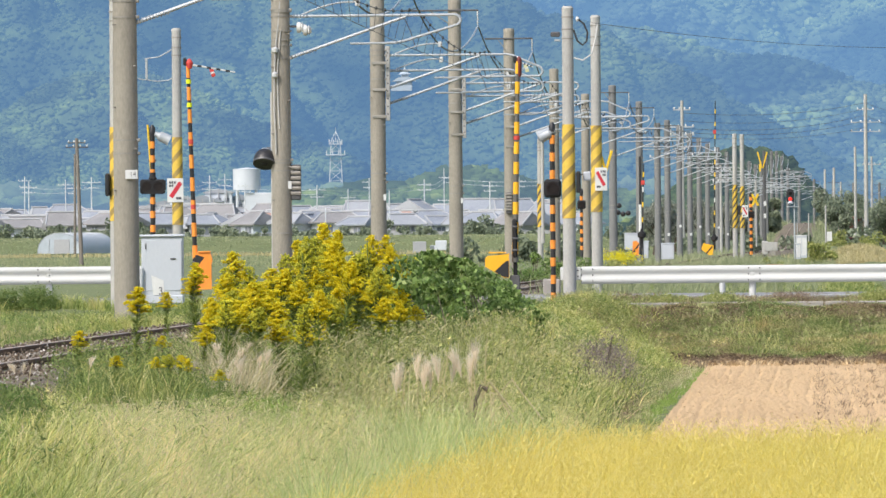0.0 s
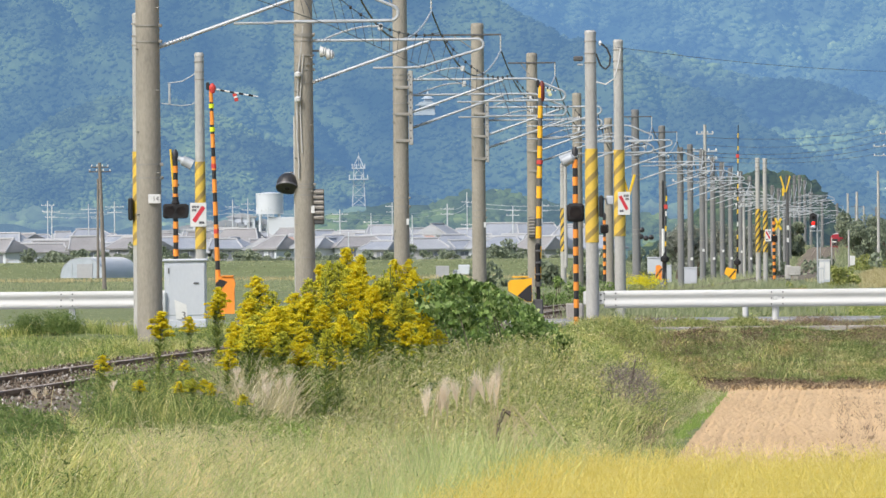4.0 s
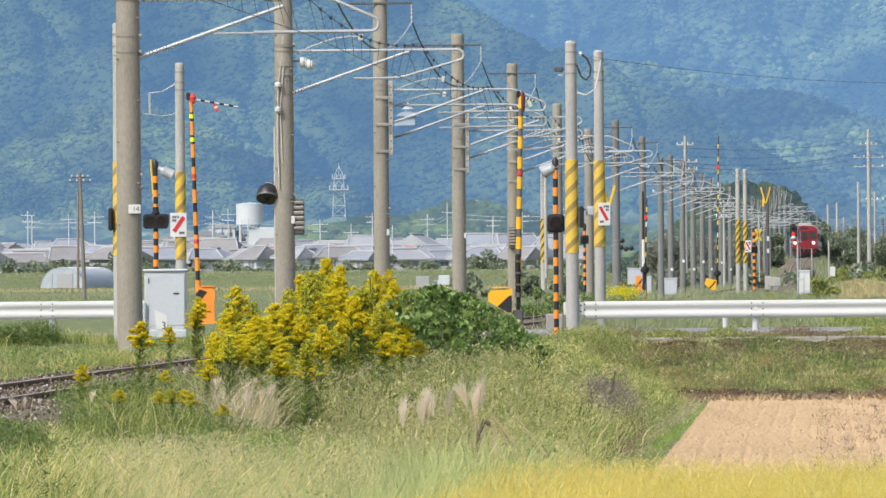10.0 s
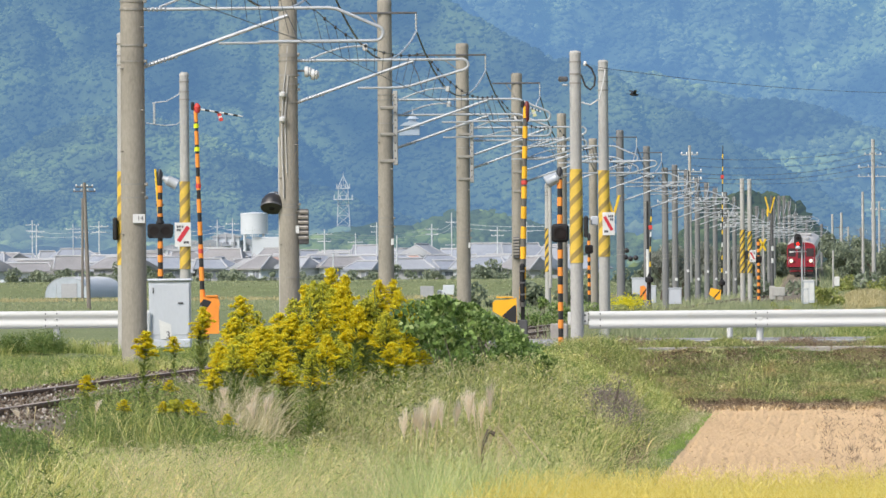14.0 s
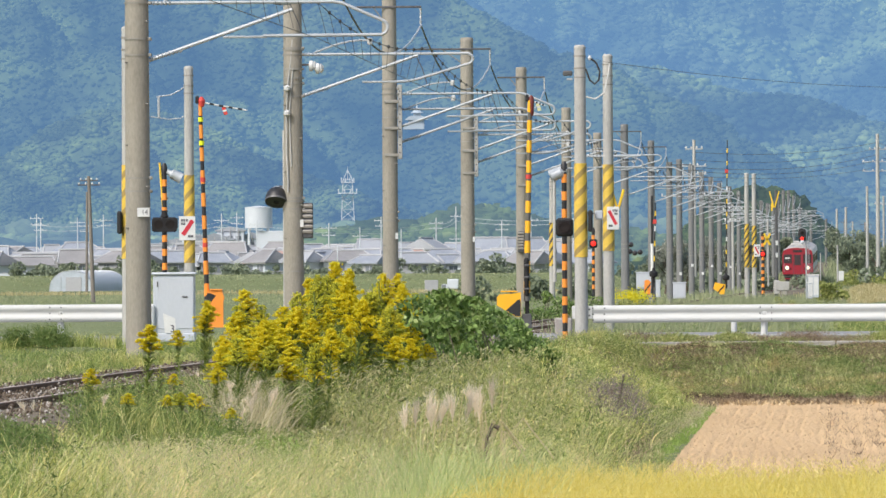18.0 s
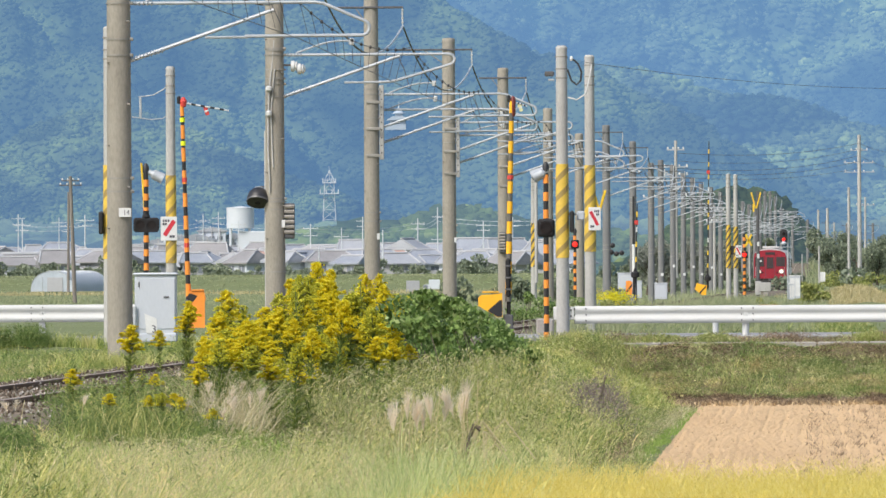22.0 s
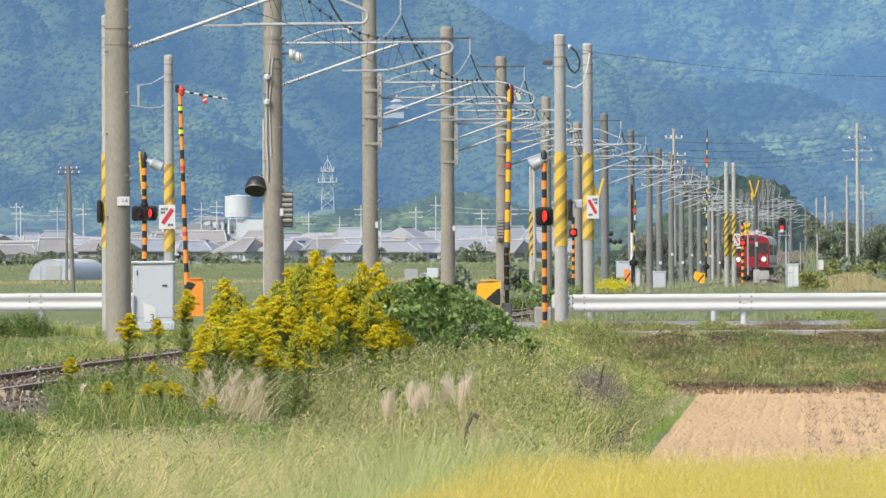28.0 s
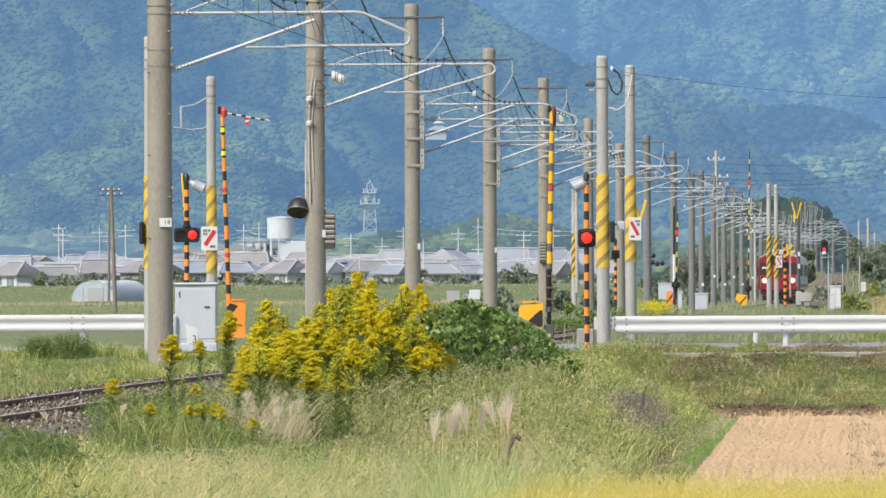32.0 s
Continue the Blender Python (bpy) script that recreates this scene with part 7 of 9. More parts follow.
grass("bank_awns", blades("bank_awns", 16000, strip(82, 163, 1.7, 5.0), 0.45, 0.85, 0.008, 0.5, 46, GRASS_AWN, 2, 12, 0.14, bank=True), "thin pale stalks among the bank grass")
grass("bank_weeds", blades("bank_weeds", 6000, strip(84, 165, 1.7, 5.2), 0.2, 0.6, 0.028, 0.6, 23, WEED, 3, 10, 0.12, bank=True), "dark green weeds on the railway bank")


def herb_mesh(n, sampler, seed, material, leaf, h0, h1, per, bank=True):
    """Leafy stalks: small leaves up each stalk."""
    r = np.random.RandomState(seed)
    x, y = sampler(r, 2 * n)
    stand = np.sin(2.9 * x + 0.41 * y + seed) * np.sin(0.33 * y - 1.7 * x + 2.3 * seed) + 0.5 * np.sin(6.1 * x + 0.9 * y + 0.7 * seed) + r.uniform(-0.6, 0.6, 2 * n)
    keep = np.argsort(-stand)[:n]
    x, y = x[keep], y[keep]
    z = ground(x, y)
    h = r.uniform(h0, h1, n)
    if bank:
        h = np.minimum(h, np.maximum(0.1, bank_top(x, y) - z) * r.uniform(0.75, 1.1, n))

    def centres(rr, m):
        k = np.repeat(np.arange(n), per)[:m]
        q = rr.uniform(0.25, 1.0, m)
        sp = 0.06 + 0.05 * (1 - q)
        return np.stack([x[k] + rr.normal(0, 1, m) * sp, y[k] + rr.normal(0, 1, m) * sp, z[k] + h[k] * q], -1)
    return leaf_cloud(n * per, centres, leaf * 1.3, seed, 0.3, material)


grass("shoulder_growth", blades("shoulder_growth", 26000, strip(84, 122, 0.9, 4.2, past_stones), 0.3, 0.8, 0.011, 0.7, 73, GRASS_VERGE, 3, 14, 0.12, bank=True), "dark and pale green weeds on the shoulder of the bank")
grass("bank_herbs", herb_mesh(1500, strip(84, 164, 1.8, 5.0), 41, HERB, 0.026, 0.35, 0.85, 20), "pale leafy herbs on the railway bank")
grass("shoulder_herbs", herb_mesh(700, strip(84, 116, 1.0, 4.0, past_stones), 74, WEED, 0.019, 0.25, 0.8, 22), "leafy dark weeds on the shoulder of the bank")
grass("bank_dark_herbs", herb_mesh(900, strip(84, 164, 1.7, 5.0), 42, WEED, 0.032, 0.25, 0.6, 18), "darker leafy weeds on the railway bank")
grass("foreground_herbs", herb_mesh(260, strip(50, 86, 1.6, 5.6), 52, GRASS_LUSH, 0.016, 0.3, 0.9, 18), "fresh green leafy weeds in the tall grass")
grass("foreground_dark_herbs", herb_mesh(120, strip(76, 92, 1.5, 3.6), 53, WEED, 0.03, 0.25, 0.7, 20), "dark leafy weeds in the tall grass")
grass("road_bank_creeper", herb_mesh(1300, lambda r, n: (lambda y: (r.uniform(4.0, 10, n), y))(160.3 + 4.4 * r.beta(0.6, 0.5, n)), 54, WEED_DULL, 0.026, 0.03, 0.17, 9, False), "brown withered creeper on the road bank")
grass("road_bank_leaves", herb_mesh(2200, lambda r, n: (r.uniform(2.4, 10, n), r.uniform(160.5, 164.4, n)), 56, OLIVE, 0.020, 0.03, 0.20, 9, False), "yellow-green leaves on the road bank")
grass("seed_heads", herb_mesh(2200, strip(80, 150, 1.8, 5.0), 43, GRASS_AWN, 0.018, 0.5, 0.95, 5), "pale grass seed heads on the railway bank")
def over(a0, a1, y0, y1):
    """Roots between two lines of sight and two distances."""
    def pick(r, n):
        y = r.uniform(y0, y1, n)
        return r.uniform(a0, a1, n) * y, y
    return pick


def seed_heads(n, sampler, seed, h0, h1, length, thick, material, share=(0.75, 1.05)):
    """Thin stalks that each end in a nodding, furry seed head."""
    r = np.random.RandomState(seed)
    x, y = sampler(r, n)
    z = ground(x, y)
    h = np.minimum(r.uniform(h0, h1, n), np.maximum(0.15, bank_top(x, y) - z) * r.uniform(*share, n))
    a = r.normal(0.0, 1.1, n) + np.where(r.rand(n) < 0.3, math.pi, 0)
    lean, ln = r.uniform(0.03, 0.16, n) * h, length * r.uniform(0.7, 1.3, n)
    ca, sa = np.cos(a), np.sin(a)
    rows = [(0, 0.0, 0.0, 0.0016), (0, 0.5, 0.3, 0.0016), (0, 1.0, 1.0, 0.0016)]
    pts = [(x + lean * ca * s, y + lean * sa * s, z + h * q, np.full(n, w)) for _, q, s, w in rows]
    for k in range(1, 6):
        th = k / 5 * 1.75
        w = thick * (0.75, 1.0, 0.95, 0.7, 0.15)[k - 1]
        pts.append((x + (lean + ln * 0.62 * (1 - math.cos(th))) * ca, y + (lean + ln * 0.62 * (1 - math.cos(th))) * sa, z + h + ln * 0.55 * math.sin(th), w * r.uniform(0.8, 1.2, n)))
    rings = []
    for px, py, pz, w in pts:
        for q in range(3):
            t = 2 * math.pi * q / 3
            rings.append(np.stack([px - w * math.cos(t) * sa, py + w * math.cos(t) * ca, pz + w * math.sin(t)], -1))
    v = np.stack(rings, 1).reshape(-1, 3)
    k = len(rings)
    f = []
    for s in range(len(pts) - 1):
        for q in range(3):
            f.append([s * 3 + q, s * 3 + (q + 1) % 3, s * 3 + 3 + (q + 1) % 3, s * 3 + 3 + q])
    f = (np.array(f)[None] + k * np.arange(n)[:, None, None]).reshape(-1, 4)
    return mesh_from_arrays("seed_heads", v, f, material)


grass("foxtails", seed_heads(1700, strip(82, 125, 1.8, 4.6, past_stones), 101, 0.45, 0.95, 0.085, 0.0065, FOXTAIL), "nodding pale foxtail heads on the railway bank")
grass("near_foxtails", seed_heads(420, strip(70, 86, 1.7, 4.4, past_stones), 102, 0.5, 1.0, 0.075, 0.0055, FOXTAIL), "nodding foxtail heads in the tall grass")
grass("stand_foxtails", seed_heads(1000, over(-0.022, 0.006, 79, 89), 121, 0.5, 1.0, 0.08, 0.0065, FOXTAIL), "pale foxtail heads crowding before the goldenrod")
grass("stand_straw", blades("stand_straw", 6500, over(-0.026, 0.002, 78, 90), 0.4, 0.85, 0.008, 1.2, 122, REED_PALE, 3, 8, 0.10, bank=True), "bleached straw before the goldenrod")
grass("airy_panicles", herb_mesh(2300, strip(46, 82, 1.5, 6.0, thin_left), 103, GRASS_AWN, 0.0075, 0.5, 1.05, 34), "airy straw-coloured panicles above the tall grass")
grass("pink_panicles", herb_mesh(760, strip(52, 78, 1.6, 5.2, thin_left), 104, PANICLE, 0.008, 0.6, 1.05, 34), "pinkish airy panicles above the tall grass")
grass("bank_leaves", herb_mesh(900, strip(82, 150, 1.7, 5.0, past_stones), 105, BANK_LEAF, 0.030, 0.2, 0.85, 16), "mixed green leafy weeds on the railway bank")
grass("bank_pale_leaves", herb_mesh(1100, strip(84, 130, 1.8, 4.8, past_stones), 106, HERB, 0.022, 0.45, 0.95, 22), "pale yellow-green leafy stems on the railway bank")
grass("foreground_leaves", herb_mesh(260, strip(60, 86, 1.6, 5.4), 107, BANK_LEAF, 0.020, 0.3, 0.9, 22), "green leafy weeds in the tall grass")
grass("verge_grass", blades("verge_grass", 40000, strip(88, 166, -9.5, -1.9), 0.08, 0.24, 0.012, 1.2, 24, GRASS_VERGE, 2, 7, 0.12), "short green grass beyond the track")
grass("dry_verge", blades("dry_verge", 15000, strip(90, 150, -9, -2.0), 0.05, 0.16, 0.013, 0.6, 25, GRASS_DRY, 2, 9, 0.10), "dry straw-coloured grass beyond the track")
# growth that stands in patches: fresh weeds, straw, leafy hollows
def patch_of(spots, spread_x, spread_y):
    def pick(r, n):
        k = r.randint(0, len(spots), n)
        c = np.array(spots)[k]
        return c[:, 0] + r.normal(0, spread_x, n), c[:, 1] + r.normal(0, spread_y, n)
    return pick


def road_bank(r, n):
    return r.uniform(2.2, 10, n), r.uniform(160.2, 164.7, n)


grass("road_bank_grass", blades("road_bank_grass", 60000, road_bank, 0.06, 0.20, 0.021, 1.0, 26, GRASS_BANK, 2, 16, 0.10), "dull green turf on the road bank")
grass("bank_crown", blades("bank_crown", 26000, lambda r, n: (r.uniform(3.0, 10, n), r.uniform(164.2, 166.1, n)), 0.04, 0.085, 0.020, 1.2, 87, GRASS_BANK, 2, 12, 0.10), "low turf along the top of the road bank")
grass("bank_crown_brown", herb_mesh(900, lambda r, n: (r.uniform(3.6, 10, n) - np.abs(r.normal(0, 0.5, n)), r.uniform(164.2, 166.0, n)), 88, WEED_DULL, 0.020, 0.01, 0.05, 9, False), "brown creeper along the top of the road bank")
grass("bank_crown_dark", herb_mesh(900, lambda r, n: (r.uniform(2.6, 10, n), r.uniform(164.0, 165.8, n)), 89, WEED, 0.020, 0.01, 0.05, 9, False), "dark leaves along the top of the road bank")
grass("road_bank_dark", herb_mesh(800, lambda r, n: (r.uniform(2.4, 10, n), 160.6 + 4.0 * r.beta(0.8, 0.6, n)), 76, WEED, 0.024, 0.03, 0.16, 9, False), "dark leaves low on the road bank")
grass("kerb_herbs", herb_mesh(900, lambda r, n: (r.uniform(2.2, 3.7, n), r.uniform(163.5, 166.0, n)), 77, OLIVE, 0.023, 0.1, 0.36, 14, False), "olive leafy weeds beside the kerb")
grass("kerb_dark_herbs", herb_mesh(110, lambda r, n: (r.uniform(2.2, 4.0, n), r.uniform(163.0, 164.6, n)), 78, WEED_DULL, 0.026, 0.1, 0.36, 14, False), "brown seeding weeds beside the kerb")
grass("bank_foot_litter", blades("bank_foot_litter", 9000, lambda r, n: (lambda x: (x, 159.7 + 0.35 * np.sin(2.1 * x) * np.sin(5.3 * x) + r.normal(0, 0.45, n)))(r.uniform(4.6, 10, n)), 0.05, 0.40, 0.024, 1.7, 27, WEED_DULL, 2, 6, 0.10), "brown dead stalks along the foot of the bank")
# dead litter, coloured dark for the shadow gap above the soil
grass("dead_vines", herb_mesh(1500, lambda r, n: (lambda x: (x, 160.15 + 0.25 * np.sin(1.7 * x) * np.sin(4.1 * x) + r.normal(0, 0.22, n)))(r.uniform(4.4, 10, n)), 108, DEAD_VINE_SHADE, 0.032, 0.05, 0.26, 12, False), "dead vines heaped along the foot of the bank, shade in their colour")
# creeper leaves that also paint the kerb's shadow line
grass("kerb_vines", herb_mesh(600, lambda r, n: (r.uniform(4.0, 10, n), r.uniform(164.2, 165.6, n)), 109, DEAD_VINE_SHADE, 0.024, 0.02, 0.12, 10, False), "creeper hanging below the kerb, shadow line in its colour")
grass("bank_patches", herb_mesh(900, patch_of([(3.9, 163.4), (5.2, 162.6), (6.9, 163.8), (8.3, 162.2), (9.4, 163.5), (4.6, 161.6), (7.6, 161.5)], 0.45, 0.5), 110, OLIVE, 0.024, 0.05, 0.22, 10, False), "green leafy patches on the road bank")
grass("bank_foot_grass", blades("bank_foot_grass", 5000, lambda r, n: (r.uniform(3.8, 10, n), 160.75 + 0.12 * np.sin(3.1 * r.uniform(0, 6, n)) + r.normal(0, 0.28, n)), 0.06, 0.17, 0.014, 1.3, 125, GRASS_BANK, 2, 14, 0.10), "fresh yellow-green grass low on the road bank")
grass("bank_tall_grass", blades("bank_tall_grass", 520, patch_of([(3.6, 162.2), (4.3, 161.8), (6.1, 163.2), (6.5, 162.8), (6.4, 162.3), (8.9, 162.0), (9.5, 161.6)], 0.28, 0.5), 0.22, 0.55, 0.011, 0.6, 126, GRASS_SOFT, 3, 10, 0.12), "taller pale grass tufts on the road bank")
grass("bank_dark_hollows", herb_mesh(420, patch_of([(2.85, 164.6), (3.05, 164.2), (7.4, 161.9), (8.0, 162.1), (7.7, 161.7), (9.8, 161.2), (4.6, 164.4)], 0.22, 0.25), 127, BANK_LEAF, 0.022, 0.05, 0.24, 16, False), "dark green leafy tufts on the road bank")
grass("mown_edge", blades("mown_edge", 26000, lambda r, n: (lambda y: (2.40 + 0.0530 * (y - 117) + r.normal(0, 0.13, n), y))(r.uniform(78, 158, n)), 0.05, 0.17, 0.011, 1.2, 128, GRASS_BANK, 2, 14, 0.10), "yellowish tangled grass beside the paddy ridge")
grass("mown_straw", blades("mown_straw", 10000, lambda r, n: (lambda y: (2.32 + 0.0530 * (y - 117) + r.normal(0, 0.22, n), y))(np.where(r.rand(n) < 0.5, r.uniform(138, 157, n), r.uniform(80, 157, n))), 0.06, 0.2, 0.012, 1.4, 136, REED_PALE, 2, 9, 0.12), "bleached cut grass beside the paddy ridge")
grass("mown_leaves", herb_mesh(700, lambda r, n: (lambda y: (2.36 + 0.0530 * (y - 117) + r.normal(0, 0.16, n), y))(r.uniform(90, 156, n)), 129, OLIVE, 0.022, 0.04, 0.2, 12, False), "olive leafy weeds beside the paddy ridge")
grass("corner_grass", blades("corner_grass", 9000, lambda r, n: (r.uniform(1.6, 4.2, n), r.uniform(153, 165.6, n)), 0.16, 0.48, 0.013, 1.1, 119, GRASS, 3, 16, 0.12), "pale green grass at the corner of the two banks")
grass("corner_leaves", herb_mesh(420, lambda r, n: (r.uniform(1.6, 4.4, n), r.uniform(150, 165.4, n)), 120, HERB, 0.024, 0.15, 0.5, 18, False), "pale leafy weeds at the corner of the two banks")
grass("bank_foot_straw", blades("bank_foot_straw", 5000, lambda r, n: (r.uniform(4.6, 10, n), 159.4 + r.normal(0, 0.6, n)), 0.08, 0.34, 0.02, 1.6, 86, STUBBLE, 2, 6, 0.12), "pale straw along the foot of the bank")
grass("road_side_weeds", blades("road_side_weeds", 15000, lambda r, n: (np.where(r.rand(n) < 0.7, r.uniform(2.5, 10, n), r.uniform(-10, -4, n)), r.uniform(167.3, 169.2, n)), 0.05, 0.2, 0.014, 0.8, 28, GRASS_BANK, 2, 14, 0.12), "green weeds between kerb and road")
def kerb_strip(lo, hi, deep=0.5):
    def pick(r, n):
        x = r.uniform(lo, hi, n)
        return x, 167.75 + 0.2 * np.sin(2.3 * x) + r.normal(0, deep, n)
    return pick


grass("kerb_brown_weeds", herb_mesh(700, kerb_strip(2.6, 10), 130, WEED_DULL, 0.020, 0.04, 0.18, 14, False), "brown seeding weeds between kerb and road")
grass("kerb_olive_weeds", herb_mesh(1100, kerb_strip(2.6, 10), 131, OLIVE, 0.022, 0.03, 0.15, 14, False), "olive creeping weeds between kerb and road")
grass("kerb_dark_weeds", herb_mesh(260, patch_of([(3.7, 167.6), (4.0, 167.7), (6.9, 167.7), (7.2, 167.6)], 0.28, 0.3), 132, WEED_DULL, 0.022, 0.1, 0.27, 16, False), "dark seeding weed tufts between kerb and road")
grass("kerb_yellow_weeds", herb_mesh(420, patch_of([(4.6, 167.6), (4.9, 167.7), (5.2, 167.6), (5.5, 167.6), (8.5, 167.6), (8.9, 167.5), (9.3, 167.6), (9.7, 167.6)], 0.2, 0.25), 133, SHRUB_LEAF, 0.032, 0.05, 0.2, 14, False), "yellow-green creeping weeds between kerb and road")
grass("ridge_foot", blades("ridge_foot", 12000, lambda r, n: (lambda y: (3.01 + 0.0497 * (y - 117) + r.normal(0, 0.08, n), y))(r.uniform(80, 160, n)), 0.015, 0.045, 0.010, 1.2, 118, GRASS_LUSH, 2, 8, 0.06), "thin mown grass beside the tilled field")
grass("ridge_grass", blades("ridge_grass", 17000, lambda r, n: (lambda y: (2.85 + 0.0538 * (y - 117) + 0.05 * np.sin(0.9 * y) + r.normal(0, 0.045, n), y))(r.uniform(77, 157, n)), 0.03, 0.10, 0.010, 0.7, 29, GRASS_LUSH, 2, 10, 0.06), "bright green grass along the paddy ridge")
grass("far_field_grass", blades("far_field_grass", 50000, lambda r, n: (lambda y: (r.uniform(-0.062, 0.03, n) * y, y))(r.uniform(184, 640, n)), 0.03, 0.08, 0.05, 1.6, 30, FIELD_GREEN, 2, 5, 0.25), "green field grass beyond the road")
grass("far_field_ripe", blades("far_field_ripe", 26000, lambda r, n: (lambda y: (r.uniform(-0.062, 0.022, n) * y, y))(r.uniform(660, 960, n)), 0.1, 0.3, 0.08, 0.5, 37, FIELD_GREEN, 2, 5, 0.3), "pale green rice beyond the road")
grass("far_field_dry", blades("far_field_dry", 5000, lambda r, n: (lambda y: (r.uniform(-0.062, 0.022, n) * y, y))(r.uniform(965, 1060, n)), 0.3, 0.6, 0.08, 0.5, 39, GRASS_DRY, 2, 5, 0.3), "ripe straw-coloured strip before the levee")
grass("levee_grass", blades("levee_grass", 40000, lambda r, n: (r.uniform(-85, 40, n), r.uniform(1168, 1300, n)), 0.12, 0.36, 0.16, 1.2, 38, FIELD_GREEN, 2, 5, 0.4), "rough green grass on the far levee")
grass("line_side_weeds", blades("line_side_weeds", 30000, strip(182, 960, -5.5, 6.5, lambda u, y, r: (np.abs(u) > 1.7) & ((y < 520) | (u < -1.7) | (u > 3.6))), 0.3, 0.8, 0.04, 0.5, 31, FIELD_GREEN, 2, 6, 0.2), "tall weeds along the line beyond the road")

grass("ramp_weeds", blades("ramp_weeds", 7000, strip(790, 990, -5.0, 5.5, lambda u, y, r: np.abs(u) > 1.9), 0.4, 1.0, 0.07, 0.6, 115, FIELD_GREEN, 2, 6, 0.3), "rank weeds on the slopes of the far embankment")
grass("track_weeds", blades("track_weeds", 20000, strip(60, 150, -1.6, 1.6), 0.06, 0.24, 0.010, 0.9, 47, GRASS, 2, 16, 0.12), "withered weeds between the rails")
grass("shoulder_weeds", blades("shoulder_weeds", 36000, strip(60, 140, 0.75, 2.3), 0.08, 0.34, 0.012, 0.8, 48, GRASS, 2, 22, 0.15), "green weeds on the ballast shoulder")
grass("shoulder_dark_weeds", herb_mesh(1500, strip(84, 135, 0.8, 2.4, past_stones), 49, WEED, 0.020, 0.12, 0.42, 20), "dark leafy weeds on the ballast shoulder")
grass("cess_weeds", blades("cess_weeds", 16000, strip(84, 150, -3.2, -0.8), 0.06, 0.28, 0.012, 0.8, 50, GRASS_VERGE, 2, 20, 0.15), "low weeds along the far rail")
grass("four_foot_weeds", herb_mesh(240, strip(81, 96, -0.46, 0.42), 112, WEED, 0.017, 0.08, 0.24, 18, False), "dark leafy weeds between the rails")
grass("far_rail_weeds", herb_mesh(300, strip(81, 128, -1.9, -0.75), 113, BANK_LEAF, 0.018, 0.06, 0.24, 16, False), "low leafy weeds beyond the far rail")
grass("verge_leaves", herb_mesh(900, strip(92, 160, -9, -2.0), 114, BANK_LEAF, 0.022, 0.06, 0.26, 14, False), "low dark leafy weeds beyond the track")
def hedge_of_weeds(r, n):
    left = r.rand(n) < 0.6
    return np.where(left, r.uniform(-14, -3.6, n), r.uniform(2.3, 3.3, n)), np.where(left, r.uniform(166.0, 168.6, n), r.uniform(164.5, 167.6, n))


grass("kerb_weeds", blades("kerb_weeds", 11000, hedge_of_weeds, 0.14, 0.36, 0.014, 0.7, 51, GRASS, 3, 16, 0.14), "taller green weeds below the guard rail")

grass("fresh_weeds", herb_mesh(420, over(-0.043, -0.016, 74, 84), 61, GRASS_LUSH, 0.027, 0.3, 1.0, 26), "fresh green leafy weeds below the goldenrod")
grass("stand_weeds", herb_mesh(120, over(-0.034, -0.004, 83, 92), 111, BANK_LEAF, 0.024, 0.35, 0.85, 22), "dark leafy weeds in front of the goldenrod")
grass("shoulder_tangle", herb_mesh(360, over(-0.044, -0.025, 76, 90), 116, BANK_LEAF, 0.020, 0.15, 0.5, 22, False), "tangle of dark leafy weeds below the track")
grass("brown_tangle", herb_mesh(200, over(-0.044, -0.022, 78, 92), 117, WEED_DULL, 0.020, 0.15, 0.5, 18, False), "brown seeding stalks below the track")
grass("foot_tangle", herb_mesh(260, over(0.0125, 0.0235, 100, 138), 123, WEED_DULL, 0.020, 0.12, 0.4, 16), "brown seeding weeds at the foot of the bank")
grass("foot_leaves", herb_mesh(260, over(0.0125, 0.0235, 98, 140), 124, BANK_LEAF, 0.024, 0.12, 0.45, 16), "dark leafy weeds at the foot of the bank")
grass("leafy_hollow", herb_mesh(600, over(-0.057, -0.0468, 60, 72), 62, WEED, 0.022, 0.1, 0.32, 26, False), "dark leafy weeds at the foot of the bank")
grass("low_green_grass", blades("low_green_grass", 9000, over(-0.056, -0.041, 48, 66), 0.4, 0.9, 0.011, 0.7, 82, GRASS, 3, 14, 0.1, bank=True), "olive green grass low on the bank")
grass("low_dark_weeds", herb_mesh(110, over(-0.055, -0.042, 48, 64), 79, WEED, 0.022, 0.3, 0.8, 20), "dark green weeds in the grass")
grass("track_litter", blades("track_litter", 14000, strip(84, 150, -2.7, 0.5), 0.02, 0.10, 0.03, 2.0, 80, WEED_DULL, 2, 5, 0.1), "brown leaf litter along the rails")
grass("rail_tussock", herb_mesh(300, patch_of([(-8.267, 166.67), (-7.933, 166.67), (-8.489, 166.67), (-7.758, 166.2)], 0.16, 0.2), 81, WEED, 0.032, 0.12, 0.5, 22, False), "dark green leafy tussock below the guard rail")
grass("mid_growth", blades("mid_growth", 4800, over(-0.0425, -0.020, 73, 84), 0.2, 0.52, 0.012, 0.7, 83, GRASS_VERGE, 3, 12, 0.1), "mixed green grass on the bank's shoulder")
grass("mid_leaves", herb_mesh(420, over(-0.0425, -0.020, 74, 85), 84, ROD_LEAF, 0.015, 0.15, 0.5, 26, False), "olive leafy weeds on the bank's shoulder")
grass("mid_dark_leaves", herb_mesh(760, over(-0.0455, -0.018, 73, 85), 85, WEED, 0.020, 0.12, 0.45, 22, False), "dark leafy weeds on the bank's shoulder")
